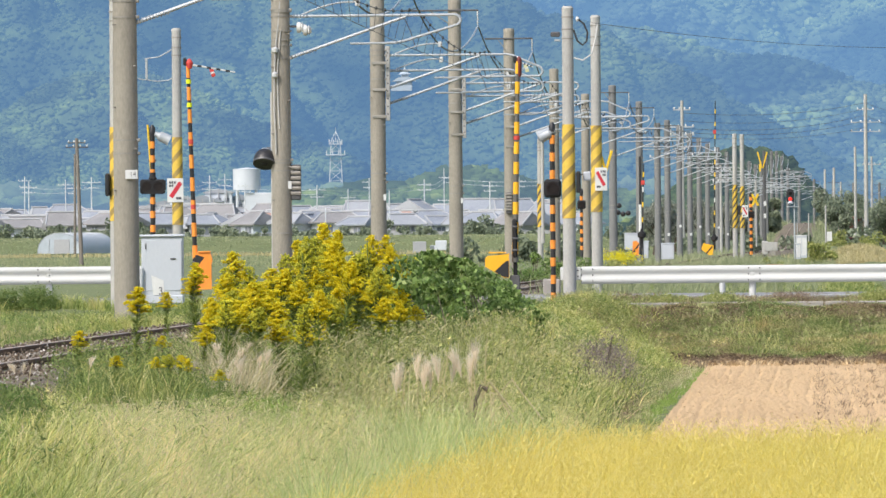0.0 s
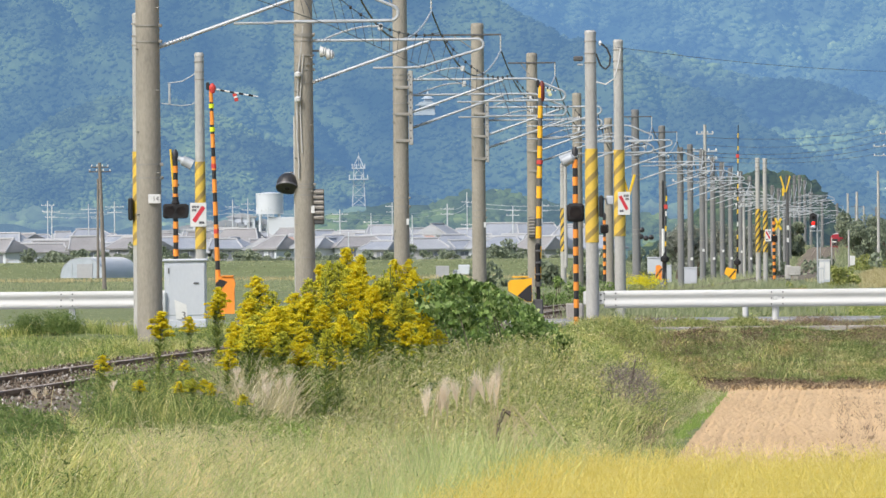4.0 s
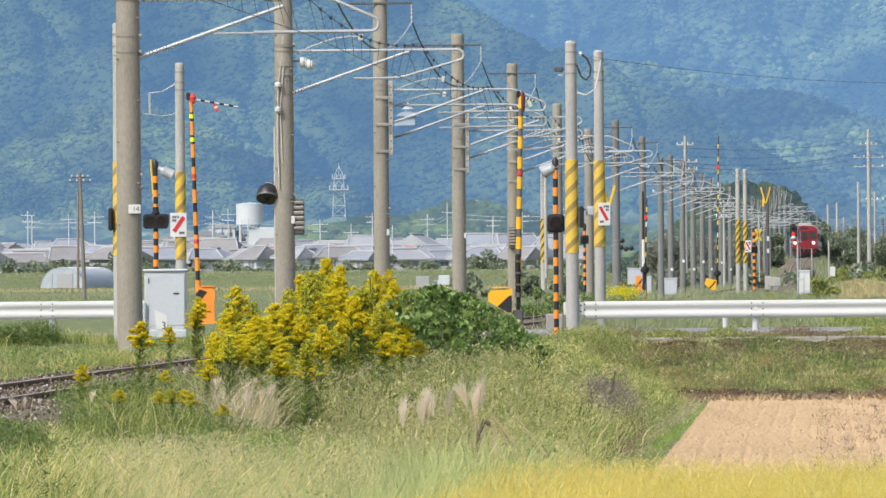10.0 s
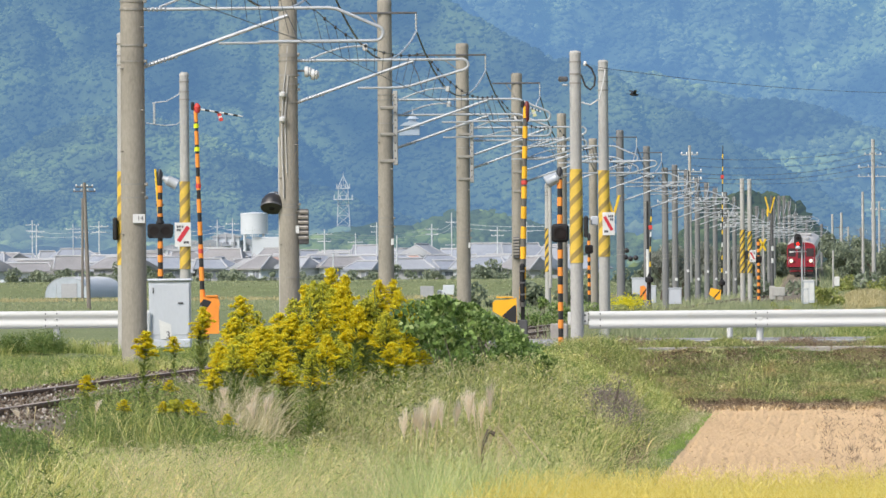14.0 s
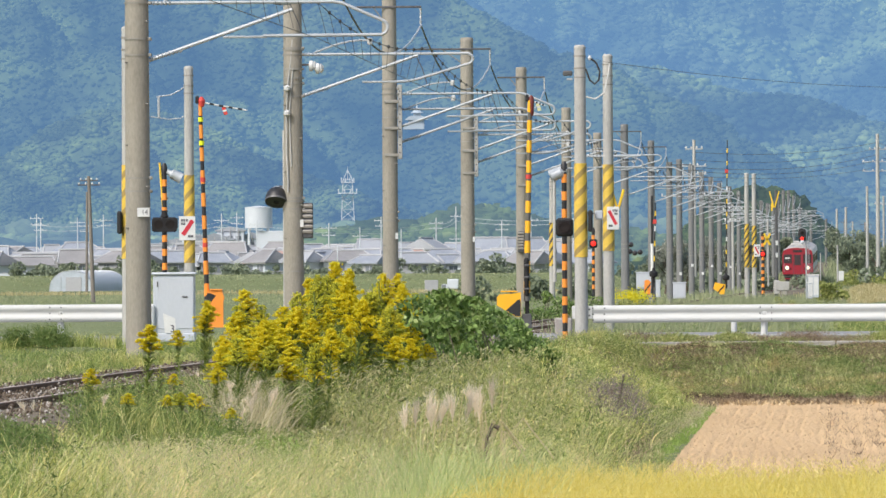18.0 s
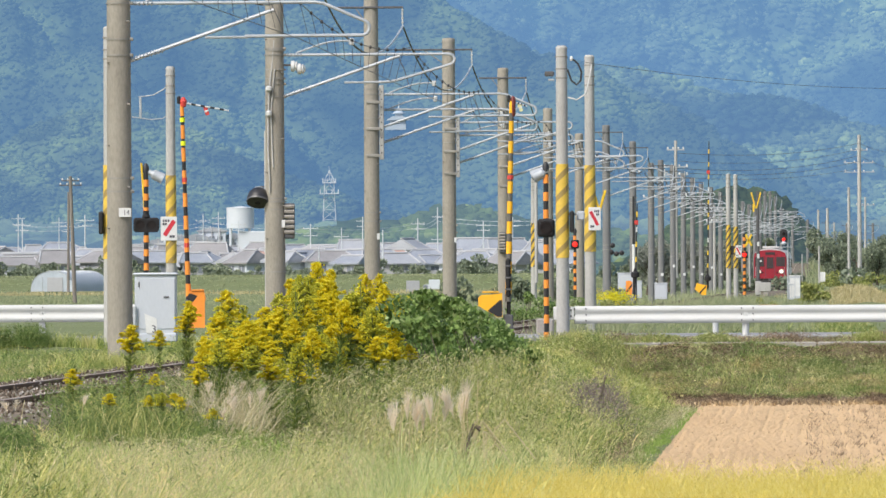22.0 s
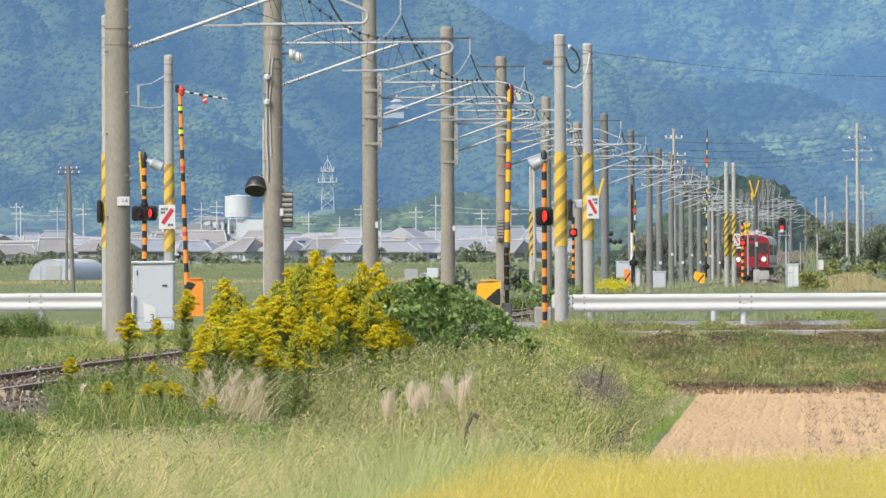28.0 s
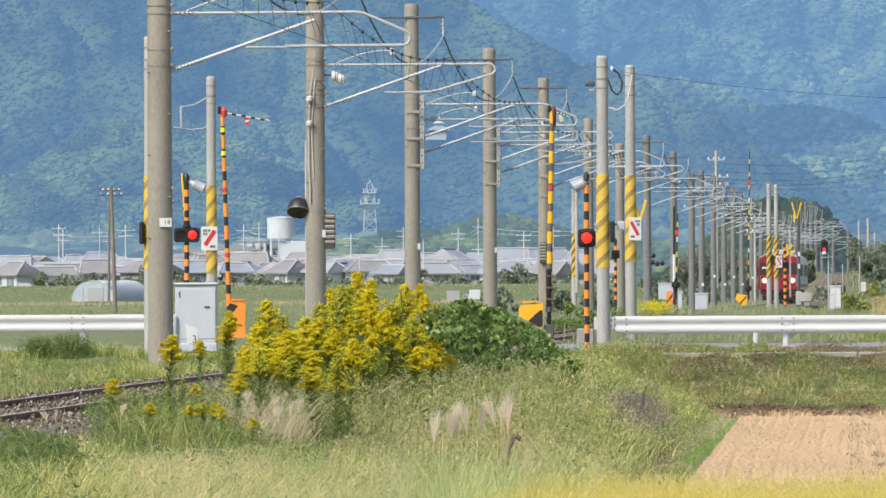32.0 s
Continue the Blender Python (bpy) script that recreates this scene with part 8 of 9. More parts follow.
grass("tan_slope", blades("tan_slope", 10000, over(0.0180, 0.0246, 106, 152), 0.06, 0.20, 0.013, 1.2, 90, GRASS_BANK, 2, 12, 0.12), "short yellowish grass at the foot of the bank")
grass("cabinet_weeds", herb_mesh(170, patch_of([(-4.990, 150.00), (-4.644, 148.51), (-4.485, 151.52), (-5.058, 144.23), (-4.991, 133.93)], 0.10, 0.3), 91, ROD_LEAF, 0.020, 0.12, 0.48, 20, False), "leafy weeds round the relay cabinet")
grass("withered_stems", blades("withered_stems", 1600, patch_of([(2.541, 131.58), (2.384, 129.31), (2.672, 131.58), (2.413, 125.5)], 0.16, 0.5), 0.45, 0.95, 0.009, 0.6, 134, WITHERED, 3, 7, 0.10), "withered purplish seed stems in the bank grass")
grass("ballast_weeds", herb_mesh(150, over(-0.0575, -0.0490, 63, 69), 137, WEED, 0.018, 0.12, 0.42, 22, False), "dark leafy weeds growing over the ballast")
grass("ballast_stalks", blades("ballast_stalks", 260, over(-0.0575, -0.045, 64, 77), 0.2, 0.55, 0.008, 0.8, 138, WEED_DULL, 3, 10, 0.10), "brown dry stalks over the ballast")
grass("mast_foot_grass", blades("mast_foot_grass", 2600, patch_of([(-4.9, 124.8), (-4.6, 124.2), (-4.3, 124.6), (-4.0, 124.8), (-4.4, 123.4), (-5.3, 124.6)], 0.16, 0.5), 0.26, 0.50, 0.011, 0.8, 140, GRASS, 3, 12, 0.10), "yellowish grass round the foot of the mast")
grass("mast_foot_leaves", herb_mesh(60, patch_of([(-4.75, 123.2), (-4.25, 123.6), (-5.2, 122.8)], 0.16, 0.4), 141, BANK_LEAF, 0.022, 0.12, 0.36, 18, False), "dark leafy weeds round the foot of the mast")
grass("far_cess_straw", blades("far_cess_straw", 9000, strip(100, 150, -4.2, -1.5), 0.06, 0.26, 0.012, 1.2, 139, GRASS_DRY, 2, 8, 0.12), "straw-coloured grass beside the far rail")
grass("mixed_weeds", herb_mesh(420, over(-0.016, 0.016, 74, 86), 63, HERB, 0.021, 0.4, 1.0, 26), "seeding yellow-green weeds on the bank")
grass("shade_weeds", herb_mesh(110, over(-0.012, 0.013, 70, 84), 64, WEED, 0.030, 0.3, 0.75, 22), "dark green weeds deep in the tall grass")
grass("reed_blades", blades("reed_blades", 1500, over(-0.004, 0.010, 68, 80), 0.7, 1.25, 0.013, 0.55, 65, GRASS_TALL, 4, 10, 0.08), "broad green reed blades beside the rice")
grass("bleached_reeds", blades("bleached_reeds", 900, patch_of([(-2.038, 80.65), (-1.830, 79.79), (-1.653, 78.95), (-1.769, 80.65), (-1.870, 78.12), (-2.104, 78.12)], 0.06, 0.6), 0.55, 0.95, 0.008, 0.75, 66, REED_PALE, 4, 9, 0.04), "bleached dry reed blades leaning together")
grass("arching_seed_grass", blades("arching_seed_grass", 1600, strip(84, 118, 1.9, 4.2), 0.5, 0.95, 0.015, 1.0, 75, GRASS_AWN, 4, 4, 0.10, bank=True), "arching pale seed heads on the bank")
grass("straw_stalks", blades("straw_stalks", 2400, over(-0.05, 0.004, 56, 74), 0.7, 1.1, 0.005, 0.6, 67, REED_PALE, 3, 5, 0.14, bank=True), "pinkish dry stalks in the tall grass")
grass("tilted_stubble", blades("tilted_stubble", 5500, lambda r, n: (lambda y: (5.3 + 0.0435 * (y - 117) + np.floor(r.uniform(0, 9, n)) * 0.31 + r.normal(0, 0.05, n), np.round(y / 1.3) * 1.3 + r.normal(0, 0.1, n)))(r.uniform(84, 158, n)), 0.10, 0.19, 0.013, 0.7, 68, WEED_DULL, 2, 6, 0.04), "grey cut stubble in rows on the tilled field")
grass("far_line_weeds", blades("far_line_weeds", 26000, over(0.018, 0.052, 181, 400), 0.2, 0.5, 0.03, 1.1, 69, GRASS_VERGE, 2, 6, 0.2), "rank weeds beside the line beyond the road")
grass("near_line_weeds", blades("near_line_weeds", 16000, strip(181, 430, 1.3, 4.5), 0.35, 0.85, 0.03, 0.5, 72, FIELD_GREEN, 2, 6, 0.2), "rank green weeds along the rails beyond the road")
grass("far_line_leaves", herb_mesh(900, over(0.018, 0.054, 181, 300), 135, BANK_LEAF, 0.045, 0.15, 0.55, 14, False), "dark leafy weeds beside the line beyond the road")
grass("pale_mound", blades("pale_mound", 9000, lambda r, n: (30.9 + r.normal(0, 1.5, n), r.uniform(590, 640, n)), 0.2, 0.5, 0.05, 0.6, 70, GRASS_DRY, 3, 9, 0.3), "pale dry reeds beside the line in the distance")
tagged(new("far_goldenrod", leaf_cloud(1600, lambda rr, m: np.stack([rr.normal(7.442, 0.35, m), rr.normal(340.91, 1.2, m), 1.496 + rr.normal(0, 0.14, m)], -1), 0.035, 71, 1.0, BLOOM)), "yellow goldenrod patch beyond the road", "wildflower", kind="stuff")

# pampas plumes in the foreground
def plume_mesh(seed, h):
    """A feathery plume of fine strands round a bent tip."""
    r = np.random.RandomState(seed)
    n = 84
    q = r.uniform(0, 1, n) ** 1.2
    base = np.stack([0.05 * q ** 2 * h, 0 * q, h * (0.70 + 0.13 * q)], -1)
    a = r.uniform(0, 6.28, n)
    ln = r.uniform(0.10, 0.20, n) * (1.1 - q * 0.4)
    flare = r.uniform(0.05, 0.7, n)
    mid = base + np.stack([0.4 * flare * ln * np.cos(a), 0.4 * flare * ln * np.sin(a), ln * 0.55], -1)
    tip = base + np.stack([flare * ln * np.cos(a) + 0.12 * ln, flare * ln * np.sin(a), ln * 0.98], -1)
    w_ = np.array([0.0021, 0, 0])
    v = np.stack([base, mid - w_, tip, mid + w_], 1).reshape(-1, 3)
    return mesh_from_arrays("plume", v, np.arange(4 * n).reshape(n, 4), PLUME)


PLUMES = [plume_mesh(60 + j, 1.0) for j in range(4)]
STALK = Geo().tube([(0, 0, -0.1), (0.0, 0, 0.45), (0.03, 0, 0.74), (0.07, 0, 0.9)], 0.005, 5).mesh("stalk", GRASS_DRY)
pr = random.Random(9)
SPOTS = [(-2.085, 81.08, 1.514), (-2.010, 80.65, 1.422), (-1.923, 81.52, 1.528), (-1.820, 78.95, 1.498), (-1.663, 78.95, 1.445), (-1.616, 79.79, 1.469), (-1.724, 78.12, 1.405), (-1.878, 76.92, 1.322), (-2.031, 76.92, 1.426), (-2.211, 76.92, 1.376), (-0.140, 81.08, 1.401), (-0.181, 79.79, 1.367), (-0.059, 79.79, 1.340), (-0.322, 78.95, 1.318), (-0.272, 79.79, 1.341), (0.022, 81.52, 1.393), (0.276, 84.27, 1.407), (0.311, 83.33, 1.364), (0.524, 85.23, 1.482), (-2.651, 88.24, 1.521), (-0.683, 107.14, 1.377), (-0.504, 107.14, 1.390), (-1.737, 100.00, 1.467), (-1.604, 100.00, 1.466), (-2.104, 100.00, 1.470), (-1.104, 100.00, 1.462), (-3.007, 73.17, 1.199), (-3.379, 69.77, 1.268)]
PAMPAS = []
for j, (x, y, z) in enumerate(SPOTS):
    zg = float(ground(x, y))
    hh = max(0.5, (z - zg + 0.05) / 0.92)
    t = thing("pampas_grass", (x, y, zg), "pale pinkish pampas plume on a thin stalk", "grass plume", "pampas plumes", pr.uniform(-60, 60))
    t.scale = (0.8 * hh ** 0.5, 0.8 * hh ** 0.5, hh)
    p = part("stalk", STALK, GRASS_DRY, t)
    for q in range(1 if j % 3 else 2):
        pl = part("plume", PLUMES[(j + q) % 4], PLUME, t)
        pl.rotation_euler = (0, radians(14 * q + pr.uniform(-12, 14)), radians(130 * q))
    PAMPAS.append(t)

# ---- goldenrod ----
def goldenrod_meshes(seed, bloom=1.0):
    """A pyramid of arching, one-sided flower sprays over a leafy column."""
    r = np.random.RandomState(seed)
    pts = []
    for b in range(30):
        s = b / 29
        z0 = 0.73 + 0.24 * s
        a = b * 2.4 + r.uniform(-0.5, 0.5)
        ln = (0.108 * (1 - s) ** 0.7 + 0.020) * r.uniform(0.45, 1.25)
        m = int((26 + 52 * (1 - s)) * bloom)
        q = r.uniform(0.12, 1, m) ** 0.8
        fuzz = 0.0095
        x = ln * q * math.cos(a) + r.normal(0, 1, m) * fuzz
        y = ln * q * math.sin(a) + r.normal(0, 1, m) * fuzz
        z = z0 + ln * (0.95 * q - 0.62 * q ** 2.2) + r.normal(0, 1, m) * 0.006
        pts.append(np.stack([x, y, z], -1))
    c = np.concatenate(pts)
    n = len(c)
    base = np.array([(1, 0, -0.4), (-0.5, 0.87, -0.4), (-0.5, -0.87, -0.4), (0, 0, 0.9)]) * 0.0078
    sz = r.uniform(0.6, 1.5, (n, 1, 1))
    v = (base[None] * sz + c[:, None]).reshape(-1, 3)
    f = (np.array([(0, 1, 3), (1, 2, 3), (2, 0, 3), (0, 2, 1)])[None] + 4 * np.arange(n)[:, None, None]).reshape(-1, 3)
    head = mesh_from_arrays("flower_head", v, f, BLOOM if bloom > 0.75 else BLOOM_GREEN)
    k = 260
    z = r.uniform(0.10, 0.84, k)
    a = r.uniform(0, 6.28, k)
    ln = (0.115 - 0.06 * z) * r.uniform(0.7, 1.3, k)
    p0 = np.stack([0 * z, 0 * z, z], -1)
    d = np.stack([np.cos(a), np.sin(a), r.uniform(0.3, 1.0, k)], -1)
    sd = np.stack([-np.sin(a), np.cos(a), 0 * a], -1) * 0.0075
    p1 = p0 + d * (ln * 0.5)[:, None]
    p2 = p0 + d * ln[:, None] - np.stack([0 * z, 0 * z, ln * 0.25], -1)
    lv = mesh_from_arrays("leaves", np.stack([p0, p1 + sd, p2, p1 - sd], 1).reshape(-1, 3), np.arange(4 * k).reshape(k, 4), ROD_LEAF)
    return head, lv


RODS = [goldenrod_meshes(70 + j, (1.0, 0.85, 0.6, 0.06, 0.9, 0.95, 0.35)[j]) for j in range(7)]
ROD_STEM = Geo().tube([(0, 0, -0.05), (0.005, 0, 0.4), (0, 0, 0.97)], 0.006, 5).mesh("stem", ROD_LEAF)


def goldenrod(x, y, top, j, lean=9):
    zg = float(ground(x, y))
    hh = max(0.45, top - zg)
    t = thing("goldenrod", (x, y, zg), "goldenrod plant with bright yellow plumes on the bank", "wildflower", "goldenrod plants")
    wide = 1.2 if hh > 0.9 else 1.0
    rr = random.Random(j)
    t.matrix_world = pose(x, y, zg, rr.uniform(-lean, lean), rr.uniform(-lean, lean), rr.uniform(0, 360)) @ Matrix.Diagonal((wide * min(hh, 1.3) ** 0.5, wide * min(hh, 1.3) ** 0.5, hh, 1))
    head, lv = RODS[(0, 2, 4, 3, 6, 5, 1, 2)[j % 8] if x / y > -0.018 else (0, 6, 2, 4, 5, 1, 3)[j % 7]]
    part("stem", ROD_STEM, ROD_LEAF, t)
    tagged(part("leaves", lv, ROD_LEAF, t), kind="stuff")
    tagged(part("flower_head", head, head.materials[0], t), kind="stuff")
    return t


gr = random.Random(17)
# the big stand on the bank's shoulder: a skyline of plume tops over its length
SKY_X = [-0.0266, -0.0249, -0.0231, -0.0213, -0.0189, -0.0169, -0.0153, -0.0136, -0.0116, -0.0096, -0.0079, -0.0063, -0.0046, -0.0026]
SKY_Z = [-0.0085, -0.0045, -0.0018, -0.0036, -0.0039, -0.0022, -0.0002, 0.0014, 0.0006, -0.0012, -0.0008, 0.0000, -0.0024, -0.0028]
for j in range(122):
    a = gr.uniform(-0.0258, -0.0018)
    y = (6.75 - gr.uniform(-0.15, 0.75 if a < -0.019 else 1.15)) / (0.0525 - a)
    x = a * y
    back = float(x - track_x(y))
    top = EYE + float(np.interp(a, SKY_X, SKY_Z)) * y - gr.uniform(0.0, 1.0) ** 1.4 * 0.75 - 0.36 * max(0, back - 1.9) * gr.uniform(0.7, 1.3)
    low = float(np.interp(a, [-0.0266, -0.022, -0.016, -0.008, -0.003], [-0.0070, -0.0085, -0.0108, -0.0104, -0.0085]))
    goldenrod(x, y, max(top, EYE + low * y), j)
for j, (a, e) in enumerate(zip(SKY_X, SKY_Z)):
    for q in range(2):
        b = a + (0.0, 0.0009)[q] * gr.uniform(-1, 1)
        y = (6.75 - gr.uniform(0.1, 0.5)) / (0.0525 - b)
        goldenrod(b * y, y, EYE + e * y + (0.0, -0.16)[q], (0, 4, 5, 1)[(j + q) % 4] + 7 * j, 5)
for j, (x, y, z) in enumerate([(-2.826, 78.95, 2.127), (-3.228, 76.92, 1.743), (-3.243, 76.53, 1.671), (-2.543, 76.92, 1.481), (-2.505, 77.32, 1.501), (-2.415, 76.92, 1.516), (-2.350, 77.32, 1.505), (-2.261, 76.92, 1.479), (-2.840, 75.00, 1.422), (-2.809, 83.33, 1.678), (-2.698, 83.33, 1.610), (-2.390, 84.27, 1.697), (-2.350, 85.23, 1.641), (-3.167, 100.00, 1.932), (-3.047, 107.14, 2.252), (-3.091, 107.14, 2.074), (-1.979, 78.95, 1.394), (-1.991, 76.92, 1.282), (-0.682, 120.00, 1.549), (-0.410, 122.95, 1.767), (-0.327, 122.95, 1.848), (0.123, 125.00, 1.499), (-0.857, 136.36, 2.589), (-2.116, 100.00, 1.590), (-2.049, 100.00, 1.636), (-0.733, 115.38, 1.552)]):
    goldenrod(x, y, z, 200 + j, 3)

ws = thing("withered_stalks", (0.400, 84.27, float(ground(0.400, 84.27))), "grey broken stalks among the grass", "dead plant")
wr = random.Random(8)
for j in range(16):
    x0, hh, dx = wr.uniform(-0.10, 0.12), wr.uniform(0.42, 0.72), wr.uniform(-0.10, 0.55)
    part("stalk", Geo().tube([(x0, wr.uniform(-0.2, 0.2), 0), (x0 + 0.02, 0, hh * 0.7), (x0 + dx * 0.5, 0, hh), (x0 + dx, 0, hh - abs(dx) * 0.5)], 0.006, 4), REED_PALE, ws)
ws.scale = (1.3, 1.3, 1.7)
part("stump", Geo().tube([(-0.05, 0, -0.1), (-0.04, 0, 0.3), (-0.01, 0, 0.52), (0.03, 0, 0.60), (0.08, 0, 0.58)], 0.017, 8), BARK, ws, "dark withered stem")

# broad-leaved creeper heaped beside the stand
cr = thing("creeper_bush", (0, 0, 0), "heap of dark green broad-leaved creeper on the bank", "bush")
blobs = []
cb = random.Random(4)
for j in range(84):
    a = cb.uniform(-0.004, 0.0115)
    y = (6.75 - cb.uniform(0.0, 0.9)) / (0.0525 - a)
    x = a * y
    sky = EYE + float(np.interp(a, [-0.004, 0.0, 0.004, 0.008, 0.0115], [-0.0024, -0.0018, -0.0032, -0.0054, -0.0094])) * y
    rad = cb.uniform(0.14, 0.3)
    lo = float(ground(x, y)) + 0.1
    z = sky - rad - (cb.random() ** 2) * max(0, sky - lo - rad) * 0.9
    blobs.append(((x, y, max(z, lo)), rad))
part("leaves", leaf_cloud(14500, lambda rr, m: lobes(rr, m, blobs), 0.038, 55, 1.4, KUDZU, 0.4), KUDZU, cr)
vine = Geo()
for j in range(0, 58, 2):
    (x, y, z), _ = blobs[j]
    vine.tube([(x + 0.3, y - 0.6, float(ground(x + 0.3, y - 0.6))), (x + 0.1, y - 0.2, z * 0.6 + 0.4), (x, y, z)], 0.008, 4)
part("vines", vine, BARK, cr)
for j, (x, y, z) in enumerate([(1.396, 127.12, 1.470), (1.550, 129.31, 1.536), (-1.226, 93.75, 1.035), (-1.150, 92.59, 0.961), (-0.859, 88.24, 1.242), (-0.704, 87.21, 1.228), (2.843, 250.00, 2.128), (3.234, 241.94, 1.978), (2.546, 238.10, 1.755), (3.886, 258.62, 1.673), (4.737, 272.73, 1.981)]):
    zg = float(ground(x, y))
    shrub((x, y, zg), 0.55 + 0.25 * (j % 3), max(0.35, z - zg + 0.1), 300 + j, "low dark green weed clump", BANK_LEAF if j < 6 else KUDZU, 700, 0.034, "weed_clump", "weed clumps")
for j, (x, y, z) in enumerate([(2.541, 131.58, 1.317), (2.384, 129.31, 1.254), (2.672, 131.58, 1.246), (2.413, 122.95, 1.130)]):
    zg = float(ground(x, y))
    shrub((x, y, zg), 0.95, max(0.3, z - zg), 340 + j, "withered purplish weed tuft", WITHERED, 1500, 0.013, "withered_tuft", "withered tufts")
for j, (x, y, z) in enumerate([(7.230, 333.33, 1.388), (6.530, 326.09, 1.418), (7.963, 340.91, 1.356), (16.040, 441.18, 0.945), (16.923, 441.18, 0.996), (18.344, 454.55, 0.880), (15.158, 441.18, 0.951), (12.927, 416.67, 1.054), (19.275, 441.18, 0.860)]):
    zg = float(ground(x, y))
    shrub((x, y, zg), 1.3, max(0.25, z - zg + 0.12), 360 + j, "yellow-green creeping weeds beside the road", SHRUB_LEAF, 420, 0.05, "roadside_weed", "roadside weeds")

# ---- ripe rice ----
def rice_roots(r, n):
    y = r.uniform(51, 75.6, n)
    x0 = rice_edge(y)
    span = 4.6
    row = np.floor(r.uniform(0, span / 0.27, n)) * 0.27
    return x0 + row + r.normal(0, 0.05, n), np.round(y / 0.16) * 0.16 + r.normal(0, 0.03, n)


rice = thing("rice_field", (0, 0, 0), "ripe golden rice standing in the paddy", "crop", kind="stuff")
tagged(part("rice_leaves", blades("rice_leaves", 105000, rice_roots, 0.76, 1.03, 0.0085, 0.7, 33, RICE_LEAF, 2, 9, 0.05), RICE_LEAF, rice), kind="stuff")


def ears(n, seed):
    r = np.random.RandomState(seed)
    x, y = rice_roots(r, n)
    a = r.uniform(0, 6.28, n)
    h = r.uniform(0.69, 0.91, n)
    k = 6
    v, f = [], []
    base = np.array([(0.6, 0, -1.2), (-0.3, 0.5, -1.2), (-0.3, -0.5, -1.2), (0, 0, 1.3)]) * 0.006
    for s in range(k):
        q = s / (k - 1)
        c = np.stack([x + np.cos(a) * 0.13 * q, y + np.sin(a) * 0.13 * q, ground(x, y) + h + 0.07 * q - 0.19 * q ** 2], -1) + r.normal(0, 0.008, (n, 3))
        v.append((base[None] * r.uniform(0.8, 1.3, (n, 1, 1)) + c[:, None]))
    v = np.stack(v, 1)
    m = n * k
    f = np.array([(0, 1, 3), (1, 2, 3), (2, 0, 3), (0, 2, 1)])[None] + 4 * np.arange(m)[:, None, None]
    return mesh_from_arrays("rice_ears", v.reshape(-1, 3), f.reshape(-1, 3), RICE_EAR)


tagged(part("rice_ears", ears(13000, 34), RICE_EAR, rice), kind="stuff")

# straw and clods on the tilled soil
def stubble(r, n):
    y = r.uniform(80, 159.5, n)
    return 3.4 + 0.0435 * (y - 117) + np.floor(r.uniform(0, 15, n)) * 0.31 + r.normal(0, 0.13, n), y


grass("straw_stubble", blades("straw_stubble", 3200, stubble, 0.05, 0.10, 0.008, 1.2, 35, STUBBLE, 2, 5, 0.05), "short cut straw on the tilled field")


def clod_at(r, n):
    x, y = stubble(r, n)
    return np.stack([x, y, 0.045 + r.uniform(0, 0.02, n)], -1)


v, f = pebbles(1500, clod_at, 0.005, 0.014, 36)
# clods darker than the field: their small shadows are in this colour
CLOD = leafy("clod", [(0, (0.30, 0.21, 0.12)), (0.7, (0.50, 0.35, 0.20)), (1, (0.66, 0.49, 0.30))], 0.95, 0.0)
tagged(new("soil_clods", mesh_from_arrays("soil_clods", v, f, CLOD)), "loose clods of tan earth on the field", "soil", kind="stuff")

# ---- the train ----
train = thing("train", (0, 0, 0), "two-car electric train with a red front and silver sides", "train")
HALF = 1.43
shell = [(-HALF, 0.95), (HALF, 0.95), (HALF, 2.9), (HALF - 0.1, 3.25), (HALF - 0.5, 3.5), (0, 3.62), (-HALF + 0.5, 3.5), (-HALF + 0.1, 3.25), (-HALF, 2.9)]
for c in range(2):
    y0 = 0.35 + c * 20.3
    part("car_body", Geo().prism(shell, y0, y0 + 19.5), TRAIN_GREY, train, "silver car body")
    part("roof", Geo().prism([(-HALF + 0.08, 3.26), (HALF - 0.08, 3.26), (HALF - 0.5, 3.53), (0, 3.65), (-HALF + 0.5, 3.53)], y0 + 0.1, y0 + 19.4), TRAIN_ROOF, train)
    part("roof_unit", Geo().box((0, y0 + 7, 3.74), (1.5, 3.2, 0.2), 0.05), TRAIN_ROOF, train)
    part("underframe", Geo().box((0, y0 + 9.7, 0.72), (2.3, 17.5, 0.55), 0.05), UNDERFLOOR, train)
    part("side_band", Geo().box((HALF + 0.004, y0 + 9.75, 1.25), (0.01, 19.3, 0.22), 0.0), TRAIN_RED, train, "red side band")
    for q in range(7):
        part("side_window", Geo().box((HALF + 0.005, y0 + 2.5 + q * 2.5, 2.35), (0.02, 1.5, 0.85), 0.004), GLASS_DARK, train)
    for q in (3.0, 16.4):
        b = part("bogie", Geo().box((0, y0 + q, 0.5), (2.0, 2.7, 0.28), 0.05), UNDERFLOOR, train)
        for dy in (-1.05, 1.05):
            for sx in (-0.55, 0.55):
                part("wheel", Geo().cyl((sx - 0.06, y0 + q + dy, 0.43), (sx + 0.06, y0 + q + dy, 0.43), 0.43, n=20), STEEL_DARK, b)
mask = [(-HALF - 0.01, 0.98), (HALF + 0.01, 0.98), (HALF + 0.01, 2.9), (HALF - 0.09, 3.22), (HALF - 0.5, 3.42), (0, 3.5), (-HALF + 0.5, 3.42), (-HALF + 0.09, 3.22), (-HALF - 0.01, 2.9)]
fr = part("front", Geo().prism(mask, -0.02, 0.9), TRAIN_RED, train, "deep red cab front")
